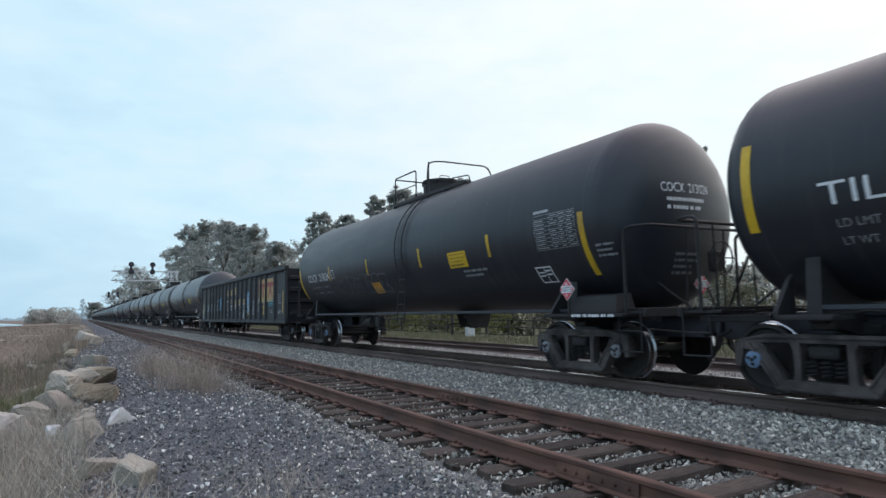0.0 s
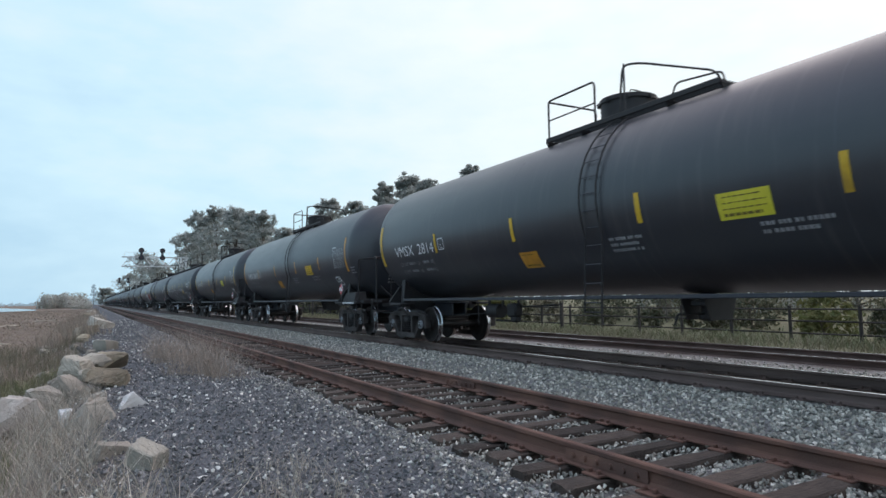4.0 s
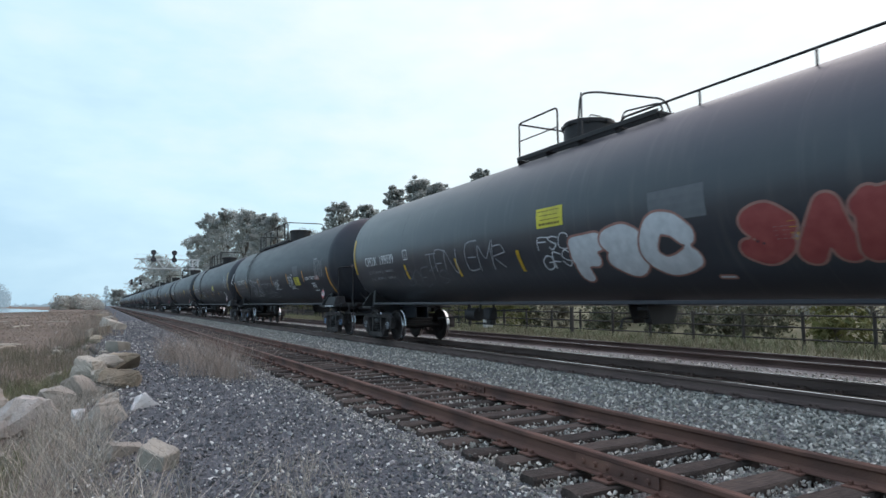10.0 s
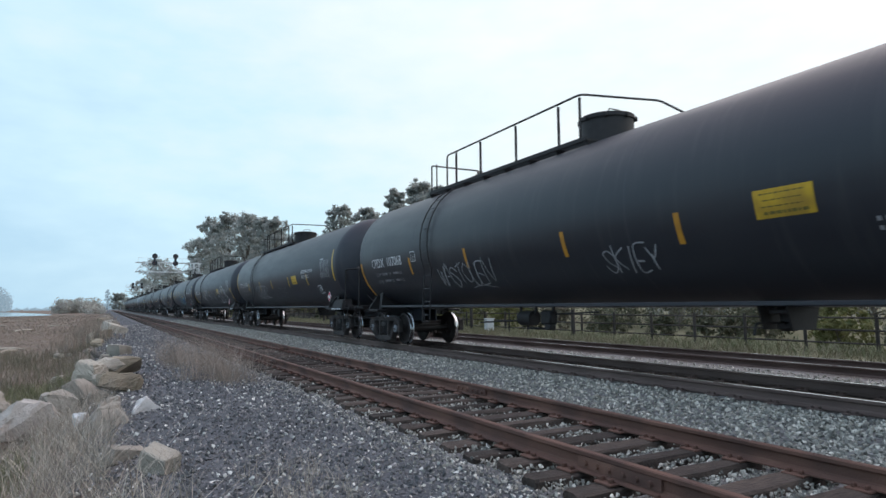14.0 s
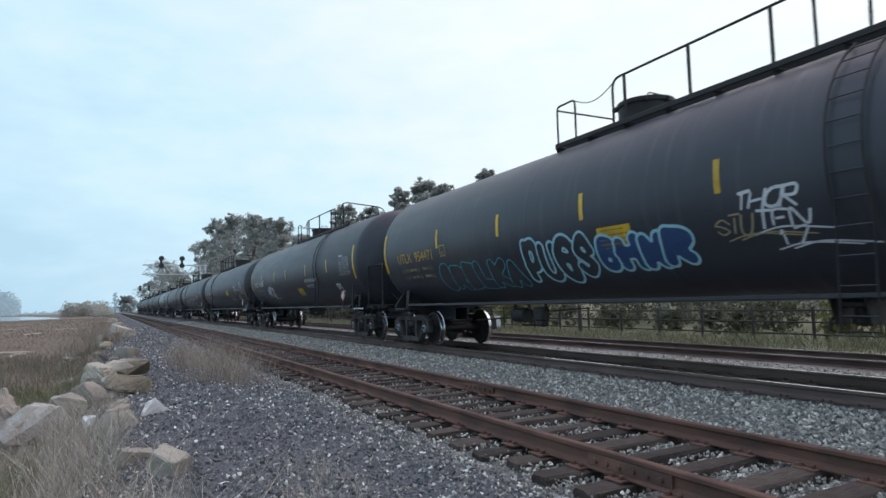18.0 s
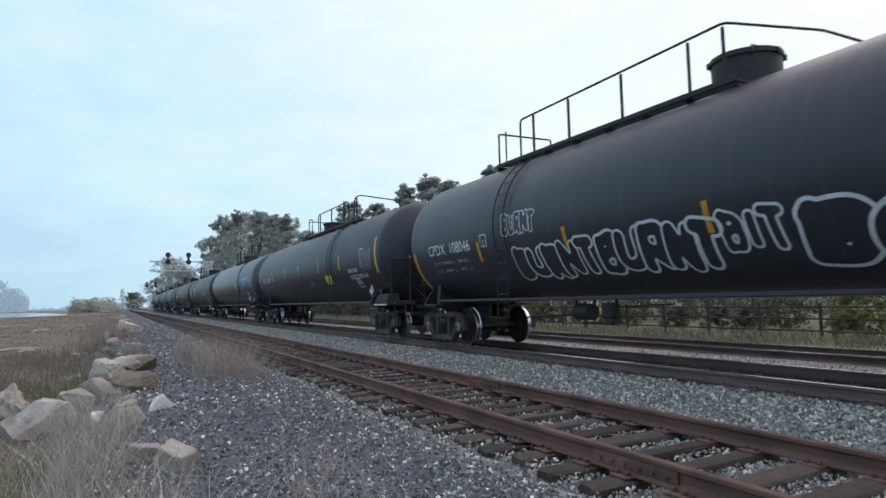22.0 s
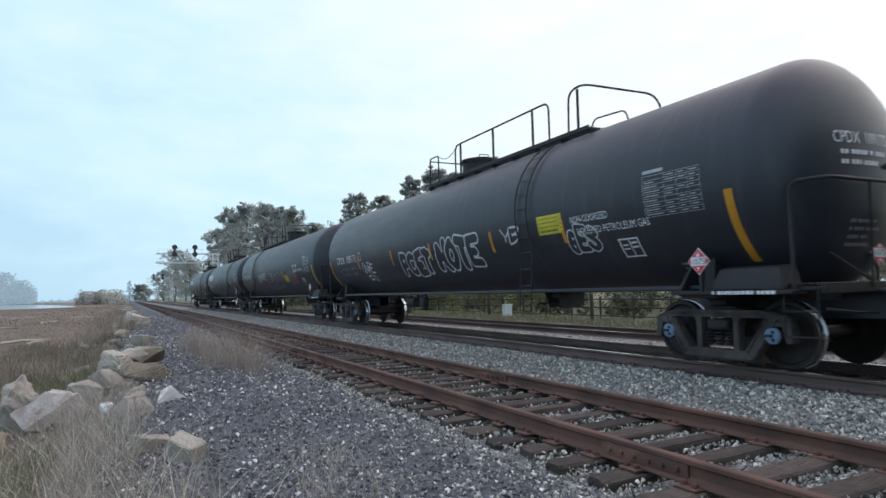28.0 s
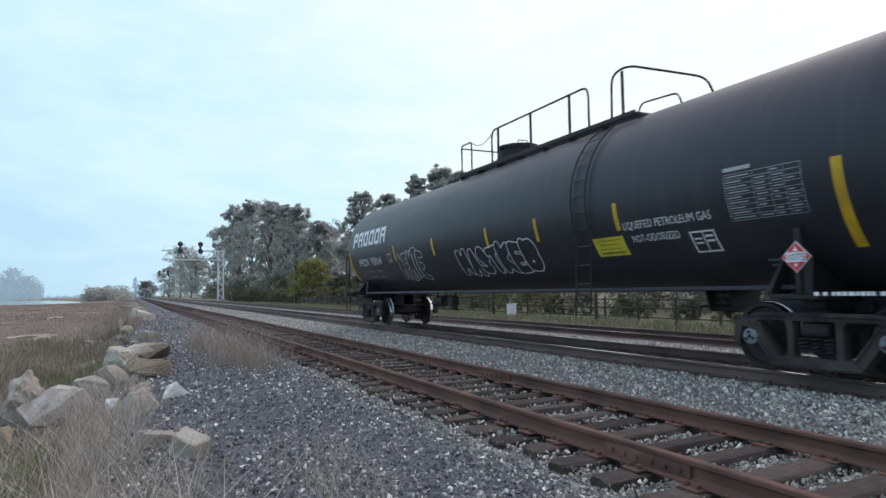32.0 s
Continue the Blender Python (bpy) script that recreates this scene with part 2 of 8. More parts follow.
MAT = dict(
    black=surf("black_tank_paint", (0.022, 0.025, 0.034), (0.030, 0.034, 0.044), 1.2, 0.35, 0, 0.05, 25, (0.040, 0.041, 0.047), (1, 0.5, 3), 0.25, r2=0.54, dscale=0.4, gloss=0.50, runs=(0.062, 0.062, 0.066)),
    charcoal=surf("charcoal_tank_paint", (0.025, 0.029, 0.038), (0.035, 0.039, 0.048), 1.2, 0.30, 0, 0.05, 25, (0.044, 0.045, 0.049), (1, 0.5, 3), 0.15, r2=0.44, gloss=0.74, runs=(0.075, 0.075, 0.078)),
    slate=surf("slate_blue_tank_paint", (0.050, 0.066, 0.084), (0.066, 0.082, 0.100), 1.2, 0.30, 0, 0.05, 25, (0.045, 0.050, 0.056), (1, 0.5, 3), 0.1, r2=0.42, runs=(0.10, 0.105, 0.11)),
    gondola=surf("black_gondola_paint", (0.015, 0.015, 0.019), (0.024, 0.024, 0.028), 2.0, 0.5, 0, 0.12, 20, (0.030, 0.027, 0.025), (1, 1, 0.4), 0, r2=0.65),
    frame_steel=surf("grimy_black_steel", (0.014, 0.013, 0.014), (0.024, 0.021, 0.022), 8, 0.65, 0, 0.15, 60, (0.018, 0.015, 0.014), None, 0.3),
    cast=surf("dusty_cast_steel", (0.038, 0.032, 0.031), (0.105, 0.089, 0.083), 4, 0.85, 0, 0.3, 30, (0.020, 0.016, 0.016), None, 0.35, dscale=1.6),
    wheel=surf("brown_wheel_steel", (0.014, 0.011, 0.011), (0.030, 0.024, 0.022), 9, 0.6, 0.2, 0.1, 60, (0.024, 0.018, 0.016), None, 0.2),
    tread=surf("polished_tread_steel", (0.55, 0.55, 0.56), (0.42, 0.42, 0.43), 12, 0.22, 1.0),
    cap=surf("grey_bearing_cap", (0.16, 0.17, 0.19), (0.24, 0.25, 0.27), 14, 0.6, 0, 0.1, 60),
    cap_blue=surf("blue_bearing_cap", (0.10, 0.18, 0.30), (0.18, 0.25, 0.36), 14, 0.6, 0, 0.1, 60),
    yellow=surf("yellow_reflective_tape", (0.60, 0.36, 0.015), (0.72, 0.46, 0.03), 10, 0.4, c3=(0.40, 0.24, 0.03), vary=0.12, dscale=2),
    orange=surf("orange_reflective_tape", (0.55, 0.24, 0.02), (0.62, 0.30, 0.03), 10, 0.4, c3=(0.36, 0.17, 0.03), dscale=2),
    lemon=surf("lemon_sign_paint", (0.62, 0.55, 0.03), (0.70, 0.62, 0.06), 10, 0.5, c3=(0.48, 0.42, 0.05), dscale=2),
    stencil=surf("grey_white_stencil_paint", (0.36, 0.37, 0.38), (0.50, 0.51, 0.52), 12, 0.7),
    notice_ink=surf("worn_notice_ink", (0.10, 0.08, 0.02), (0.22, 0.17, 0.03), 14, 0.7),
    white=surf("white_stencil_paint", (0.72, 0.73, 0.74), (0.82, 0.83, 0.84), 12, 0.6),
    faded=surf("faded_stencil_paint", (0.22, 0.22, 0.23), (0.36, 0.36, 0.37), 12, 0.7),
    gold=surf("gold_stencil_paint", (0.50, 0.32, 0.04), (0.58, 0.38, 0.06), 12, 0.6),
    gold_dim=surf("dull_tan_stencil_paint", (0.30, 0.25, 0.14), (0.38, 0.32, 0.19), 12, 0.7),
    blue_sign=surf("blue_sign_paint", (0.05, 0.20, 0.50), (0.07, 0.25, 0.58), 10, 0.5),
    red=surf("red_placard", (0.62, 0.03, 0.05), (0.70, 0.05, 0.07), 10, 0.5),
    spray_white=surf("white_spray_paint", (0.50, 0.52, 0.54), (0.68, 0.70, 0.72), 6, 0.6),
    spray_thin=surf("thin_white_spray_paint", (0.20, 0.21, 0.22), (0.42, 0.43, 0.45), 5, 0.65),
    spray_grey=surf("thin_grey_spray_paint", (0.11, 0.12, 0.13), (0.22, 0.23, 0.25), 5, 0.7),
    spray_teal=surf("teal_spray_paint", (0.05, 0.27, 0.34), (0.10, 0.38, 0.46), 6, 0.6),
    spray_blue=surf("sky_blue_spray_paint", (0.12, 0.36, 0.62), (0.20, 0.48, 0.72), 6, 0.6),
    spray_sky=surf("pale_sky_spray_paint", (0.26, 0.50, 0.60), (0.36, 0.60, 0.68), 6, 0.6),
    spray_navy=surf("navy_spray_paint", (0.02, 0.05, 0.14), (0.03, 0.08, 0.20), 6, 0.6),
    spray_rust=surf("rust_spray_paint", (0.26, 0.09, 0.04), (0.34, 0.13, 0.06), 6, 0.6),
    spray_red=surf("red_spray_paint", (0.28, 0.05, 0.05), (0.38, 0.09, 0.08), 6, 0.6),
    spray_tan=surf("tan_paint", (0.42, 0.28, 0.11), (0.52, 0.36, 0.16), 3, 0.6, c3=(0.30, 0.20, 0.10)),
    spray_pink=surf("dusty_pink_spray_paint", (0.30, 0.15, 0.13), (0.40, 0.22, 0.18), 6, 0.6),
    patch=surf("grey_paint_patch", (0.11, 0.12, 0.13), (0.15, 0.16, 0.17), 6, 0.7),
    rail_rust=surf("rusty_rail", (0.095, 0.046, 0.034), (0.19, 0.098, 0.070), 9, 0.85, 0.0, 0.3, 60, (0.065, 0.038, 0.032), (1, 0.15, 1), dscale=1.2),
    rail_side=surf("brown_rail_side", (0.105, 0.072, 0.063), (0.165, 0.115, 0.10), 7, 0.85, 0.0, 0.2, 50, (0.085, 0.06, 0.052), (1, 0.15, 1)),
    rail_top=surf("shiny_rail_head", (0.60, 0.60, 0.62), (0.50, 0.50, 0.52), 10, 0.18, 1.0),
    tie_old=surf("weathered_brown_timber", (0.026, 0.019, 0.017), (0.120, 0.088, 0.070), 3.0, 0.92, 0, 1.0, 30, (0.045, 0.034, 0.028), (2, 26, 8), 0.5, dscale=2.2),
    tie_dark=surf("creosoted_timber", (0.070, 0.054, 0.048), (0.115, 0.090, 0.080), 3.5, 0.85, 0, 0.4, 30, None, (3, 30, 8), 0.3),
    stone=surf("pale_sandstone", (0.33, 0.295, 0.245), (0.50, 0.455, 0.385), 2.2, 0.95, 0, 1.0, 26, (0.14, 0.125, 0.10), None, 0.2, dscale=1.1),
    stone_ochre=surf("ochre_sandstone", (0.28, 0.23, 0.165), (0.43, 0.365, 0.275), 2.2, 0.95, 0, 1.0, 26, (0.15, 0.12, 0.085), None, 0.15, dscale=1.1),
    stone_white=surf("white_broken_rock", (0.55, 0.54, 0.53), (0.80, 0.79, 0.78), 7, 0.9, 0, 0.8, 12, (0.22, 0.21, 0.20), None, 0.1, dscale=3),
    stone_pink=surf("pinkish_rock", (0.40, 0.34, 0.295), (0.60, 0.56, 0.52), 5.0, 0.95, 0, 1.0, 26, (0.30, 0.235, 0.20), None, 0.1, dscale=1.5),
    stone_grey=surf("grey_rock", (0.29, 0.255, 0.215), (0.44, 0.395, 0.34), 2.0, 0.95, 0, 1.0, 26, (0.19, 0.17, 0.145), None, 0.1, dscale=1.0),
    galv=surf("galvanised_steel", (0.60, 0.61, 0.61), (0.72, 0.73, 0.73), 3, 0.6, 0.0),
    pale_box=surf("pale_grey_cabinet_paint", (0.55, 0.56, 0.56), (0.65, 0.66, 0.66), 2, 0.6),
    fence=surf("rusty_dark_pipe", (0.030, 0.025, 0.023), (0.055, 0.044, 0.038), 3, 0.8, vary=0.2),
    bark=surf("grey_brown_bark", (0.10, 0.085, 0.07), (0.22, 0.19, 0.16), 1.5, 0.95, 0, 0.5, 8, (0.07, 0.06, 0.05), (2, 2, 0.4)),
    concrete=surf("concrete", (0.32, 0.31, 0.29), (0.42, 0.41, 0.39), 3, 0.9, 0, 0.3, 20, (0.24, 0.23, 0.21)),
)
MAT["glow_red"] = surf("red_signal_lens", (0.10, 0.01, 0.01), (0.16, 0.02, 0.02), 5, 0.3)
# eucalyptus greens lightened to pale grey, standing in for haze over distance
LEAF = islands("haze_paled_eucalyptus_leaves", [(0.30, 0.325, 0.31), (0.35, 0.375, 0.355), (0.40, 0.42, 0.395), (0.44, 0.455, 0.43)], 0.7, thin=0.78)
LEAF_UNDER = islands("grey_green_scrub_leaves", [(0.13, 0.15, 0.115), (0.18, 0.20, 0.15), (0.25, 0.255, 0.19)], 0.75, thin=0.5)
LEAF_GREEN = islands("green_shrub_leaves", [(0.102, 0.119, 0.038), (0.156, 0.162, 0.060), (0.228, 0.216, 0.096)], 0.7, thin=0.4)
LEAF_WILLOW = islands("yellow_green_leaves", [(0.17, 0.18, 0.055), (0.26, 0.26, 0.09), (0.36, 0.34, 0.14)], 0.7, thin=0.6)
LEAF_DARK = islands("dark_brush_leaves", [(0.060, 0.070, 0.042), (0.095, 0.102, 0.060), (0.150, 0.145, 0.092), (0.215, 0.200, 0.140)], 0.75, thin=0.3)
LEAF_FAR = islands("haze_glow_far_leaves", [(0.136, 0.160, 0.168), (0.160, 0.184, 0.192), (0.184, 0.200, 0.208)], 0.9)
_far = LEAF_FAR.node_tree.nodes["Principled BSDF"]  # plain far-shore backdrop: distance haze is put in as a blue-grey glow
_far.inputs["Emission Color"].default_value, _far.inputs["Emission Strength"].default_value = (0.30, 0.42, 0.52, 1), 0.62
LEAF_TAN = islands("dry_brush_leaves", [(0.150, 0.128, 0.092), (0.215, 0.185, 0.132), (0.125, 0.120, 0.078), (0.270, 0.235, 0.172)], 0.8, thin=0.3)
TWIG = islands("dead_twigs", [(0.234, 0.208, 0.176), (0.338, 0.305, 0.260), (0.442, 0.403, 0.345), (0.169, 0.150, 0.124), (0.572, 0.527, 0.455)], 0.9)
# brown scrub whose base colour is lightened to carry the distance haze
SCRUB_FAR = islands("haze_paled_brown_scrub", [(0.375, 0.358, 0.330), (0.488, 0.465, 0.430), (0.432, 0.436, 0.379), (0.562, 0.542, 0.499)], 0.9, thin=0.3)
VERGE = islands("verge_grass", [(0.175, 0.152, 0.094), (0.235, 0.200, 0.132), (0.140, 0.136, 0.072), (0.285, 0.240, 0.172)], 0.85)
TWIG_BROWN = islands("brown_dead_weeds", [(0.270, 0.209, 0.169), (0.378, 0.304, 0.250), (0.324, 0.257, 0.209), (0.486, 0.405, 0.338)], 0.9)
STRAW = islands("dry_grass", [(0.408, 0.342, 0.270), (0.504, 0.438, 0.360), (0.648, 0.570, 0.462), (0.456, 0.396, 0.330), (0.312, 0.252, 0.198)], 0.85)
STRAW_GREEN = islands("green_grass", [(0.121, 0.139, 0.064), (0.176, 0.184, 0.095), (0.253, 0.230, 0.139)], 0.8)
MARSH = islands("marsh_plants", [(0.224, 0.179, 0.147), (0.286, 0.226, 0.186), (0.336, 0.270, 0.220), (0.273, 0.233, 0.180), (0.397, 0.333, 0.275)], 0.9)
MARSH_DARK = islands("dark_marsh_plants", [(0.124, 0.111, 0.079), (0.162, 0.146, 0.102), (0.209, 0.192, 0.129)], 0.9)
GRAVEL = islands("dark_road_gravel", [(0.100, 0.106, 0.112), (0.141, 0.140, 0.147), (0.215, 0.208, 0.210), (0.104, 0.106, 0.112), (0.288, 0.273, 0.269), (0.149, 0.148, 0.151), (0.190, 0.183, 0.185), (0.350, 0.330, 0.319), (0.124, 0.122, 0.130), (0.175, 0.169, 0.174), (0.750, 0.729, 0.678)], 0.9, steps=True)
BALLAST = islands("grey_ballast_stones", [(0.170, 0.165, 0.150), (0.312, 0.302, 0.270), (0.426, 0.410, 0.360), (0.228, 0.222, 0.202), (0.540, 0.508, 0.445), (0.355, 0.324, 0.277), (0.268, 0.258, 0.228), (0.383, 0.364, 0.320), (0.738, 0.688, 0.610)], 0.9, steps=True)

# ---- geometry


class Geo:
    """Vertices, faces and material slots of one mesh under construction."""

    def __init__(self):
        self.v, self.f, self.m = [], [], []

    def add(self, verts, faces, slot=0):
        o = len(self.v)
        self.v += [tuple(p) for p in verts]
        self.f += [tuple(i + o for i in q) for q in faces]
        self.m += [slot] * len(faces)
        return self

    def box(self, c, s, b=0.0, slot=0, turn=None):
        """A box of size s round c, with edges chamfered by b."""
        hx, hy, hz = s[0] / 2, s[1] / 2, s[2] / 2
        b = min(b, hx * 0.49, hy * 0.49, hz * 0.49)
        vs, fs = [], []
        if b <= 0:
            for i in (-1, 1):
                for j in (-1, 1):
                    for k in (-1, 1):
                        vs.append(Vector((i * hx, j * hy, k * hz)))
            fs = [(0, 1, 3, 2), (4, 6, 7, 5), (0, 4, 5, 1), (2, 3, 7, 6), (0, 2, 6, 4), (1, 5, 7, 3)]
        else:
            idx = {}
            for i in (-1, 1):
                for j in (-1, 1):
                    for k in (-1, 1):
                        for a, p in enumerate(((i * hx, j * (hy - b), k * (hz - b)), (i * (hx - b), j * hy, k * (hz - b)), (i * (hx - b), j * (hy - b), k * hz))):
                            idx[(i, j, k, a)] = len(vs)
                            vs.append(Vector(p))
            q = lambda *t: tuple(idx[x] for x in t)
            for s_ in (-1, 1):
                o = 1 if s_ > 0 else -1
                fs.append(q((s_, -1, -1, 0), (s_, o, -o, 0), (s_, 1, 1, 0), (s_, -o, o, 0)))
                fs.append(q((-1, s_, -1, 1), (-o, s_, o, 1), (1, s_, 1, 1), (o, s_, -o, 1)))
                fs.append(q((-1, -1, s_, 2), (o, -o, s_, 2), (1, 1, s_, 2), (-o, o, s_, 2)))
            for i in (-1, 1):
                for j in (-1, 1):
                    fs.append(q((i, j, -1, 0), (i, j, 1, 0), (i, j, 1, 1), (i, j, -1, 1)))
                    fs.append(q((i, -1, j, 0), (i, 1, j, 0), (i, 1, j, 2), (i, -1, j, 2)))
                    fs.append(q((-1, i, j, 1), (1, i, j, 1), (1, i, j, 2), (-1, i, j, 2)))
                    for k in (-1, 1):
                        fs.append(q((i, j, k, 0), (i, j, k, 1), (i, j, k, 2)))
        c = Vector(c)
        if turn is not None:
            vs = [turn @ p for p in vs]
        return self.add([p + c for p in vs], fs, slot)

    def tube(self, path, r, n=8, slot=0, closed=False, r_end=None, caps=True):
        """A pipe along a path of points, bent smoothly from point to point."""
        P = [Vector(p) for p in path]
        k = len(P)
        rings, up = [], None
        for i in range(k):
            a = P[i - 1] if (i > 0 or closed) else None
            c = P[(i + 1) % k] if (i < k - 1 or closed) else None
            d = ((P[i] - a).normalized() if a is not None else Vector()) + ((c - P[i]).normalized() if c is not None else Vector())
            d = d.normalized() if d.length > 1e-6 else Vector((0, 0, 1))
            if up is None:
                up = Vector((0, 0, 1)) if abs(d.z) < 0.9 else Vector((1, 0, 0))
            s = d.cross(up)
            if s.length < 1e-4:
                s = d.cross(Vector((0, 1, 0.1)))
            s.normalize()
            up = s.cross(d).normalized()
            rr = r if r_end is None else r + (r_end - r) * i / max(1, k - 1)
            rings.append([P[i] + (s * math.cos(2 * math.pi * j / n) + up * math.sin(2 * math.pi * j / n)) * rr for j in range(n)])
        vs = [p for ring in rings for p in ring]
        fs = []
        for i in range(k if closed else k - 1):
            for j in range(n):
                a, b_ = i * n, ((i + 1) % k) * n
                fs.append((a + j, a + (j + 1) % n, b_ + (j + 1) % n, b_ + j))
        if caps and not closed:
            fs += [tuple(range(n))[::-1], tuple((k - 1) * n + j for j in range(n))]
        return self.add(vs, fs, slot)

    def lathe(self, prof, axis="x", c=(0, 0, 0), n=32, slots=None, closed=False):
        """Turns a profile of (along, radius) round an axis."""
        vs, fs = [], []
        k = len(prof)
        for a, r in prof:
            for j in range(n):
                t = 2 * math.pi * j / n
                u, w = r * math.cos(t), r * math.sin(t)
                p = (a, u, w) if axis == "x" else (w, a, u) if axis == "y" else (u, w, a)
                vs.append((p[0] + c[0], p[1] + c[1], p[2] + c[2]))
        o = len(self.f)
        self.add(vs, [], 0)
        base = len(self.v) - len(vs)
        for i in range(k - 1 + (1 if closed else 0)):
            i2 = (i + 1) % k
            for j in range(n):
                self.f.append((base + i * n + j, base + i2 * n + j, base + i2 * n + (j + 1) % n, base + i * n + (j + 1) % n))
                self.m.append(slots[i] if slots else 0)
        return self

    def slab(self, poly, x0, x1, axis="x", slot=0):
        """A polygon drawn across an axis and drawn out from x0 to x1."""
        n = len(poly)
        put = (lambda x, p: (x, p[0], p[1])) if axis == "x" else (lambda x, p: (p[0], x, p[1])) if axis == "y" else (lambda x, p: (p[0], p[1], x))
        vs = [put(x0, p) for p in poly] + [put(x1, p) for p in poly]
        fs = [tuple(range(n))[::-1], tuple(range(n, 2 * n))] + [(i, (i + 1) % n, n + (i + 1) % n, n + i) for i in range(n)]
        return self.add(vs, fs, slot)

    def join(self, other, slot=None):
        o = len(self.v)
        self.v += other.v
        self.f += [tuple(i + o for i in q) for q in other.f]
        self.m += other.m if slot is None else [slot] * len(other.f)
        return self

    def data(self, name, mats, smooth=40):
        me = bpy.data.meshes.new(name)
        me.from_pydata(self.v, [], self.f)
        for m in mats if isinstance(mats, (list, tuple)) else [mats]:
            me.materials.append(m)
        me.polygons.foreach_set("material_index", self.m)
        bm = bmesh.new()
        bm.from_mesh(me)
        bmesh.ops.recalc_face_normals(bm, faces=bm.faces)
        bm.to_mesh(me)
        bm.free()
        if smooth:
            me.polygons.foreach_set("use_smooth", [True] * len(me.polygons))
            me.set_sharp_from_angle(angle=radians(smooth))
        me.update()
        return me


def part(name, data, parent, label="", at=(0, 0, 0), turn=None):
    """Links a mesh as one part under its thing or part."""
    ob = new(name, data)
    ob.parent = parent
    ob.location = at
    if turn is not None:
        ob.rotation_euler = turn
    if label:
        tagged(ob, label)
    return ob


def thing(name, label, category, at=(0, 0, 0), group="", kind="", data=None):
    ob = new(name, data)
    ob.location = at
    return tagged(ob, label, category, group, kind)


CACHE = {}


def shared(key, make):
    if key not in CACHE:
        CACHE[key] = make()
    return CACHE[key]


def arrays(name, verts, faces, mat):
    """A big mesh from number arrays: (n, 3) vertices and (m, k) faces."""
    me = bpy.data.meshes.new(name)
    k = faces.shape[1]
    me.vertices.add(len(verts))
    me.vertices.foreach_set("co", np.ascontiguousarray(verts, dtype=np.float32).ravel())
    me.loops.add(faces.size)
    me.loops.foreach_set("vertex_index", np.ascontiguousarray(faces, dtype=np.int32).ravel())
    me.polygons.add(len(faces))
    me.polygons.foreach_set("loop_start", np.arange(0, faces.size, k, dtype=np.int32))
    me.update(calc_edges=True)
    me.validate()
    me.polygons.foreach_set("use_smooth", [False] * len(me.polygons))
    for m in mat if isinstance(mat, (list, tuple)) else [mat]:
        me.materials.append(m)
    return me


RAIL_X, RAIL_Z = 8.646, 0.28  # middle and rail height of the track that carries the train

# ---- the place: tracks along y; z = 0 is the gravel road beside the siding


def smooth01(a, b, x):
    t = np.clip((x - a) / (b - a), 0, 1)
    return t * t * (3 - 2 * t)


def ground_height(x, y):
    """Road shoulder, ballast beds, the grass strip beyond and the low marsh on the water side."""
    x, y = np.asarray(x, float), np.asarray(y, float)
    edge = 0.15 - 0.25 * np.sin(y * 0.23) * 0.4
    z = -0.78 * smooth01(edge + 0.3, edge - 1.9, x) - 0.05 * smooth01(-2, -12, x)
    z += 0.035 * np.sin(x * 2.1 + y * 0.6) * np.sin(y * 0.9) * smooth01(3.0, 1.5, x)
    z += 0.10 * smooth01(5.9, 7.1, x) - 0.09 * smooth01(10.1, 11.4, x) - 0.05 * smooth01(11.2, 12.6, x)
    z -= 0.28 * smooth01(15.6, 17.2, x)
    z += 0.05 * np.sin(x * 0.9) * np.sin(y * 0.37) * smooth01(17.5, 20, x)
    z -= 0.075 * smooth01(2.7, 3.15, x) * (1 - smooth01(5.62, 5.95, x))
    far = smooth01(180, 320, y)
    return z - 0.35 * far * smooth01(-6, -30, x)


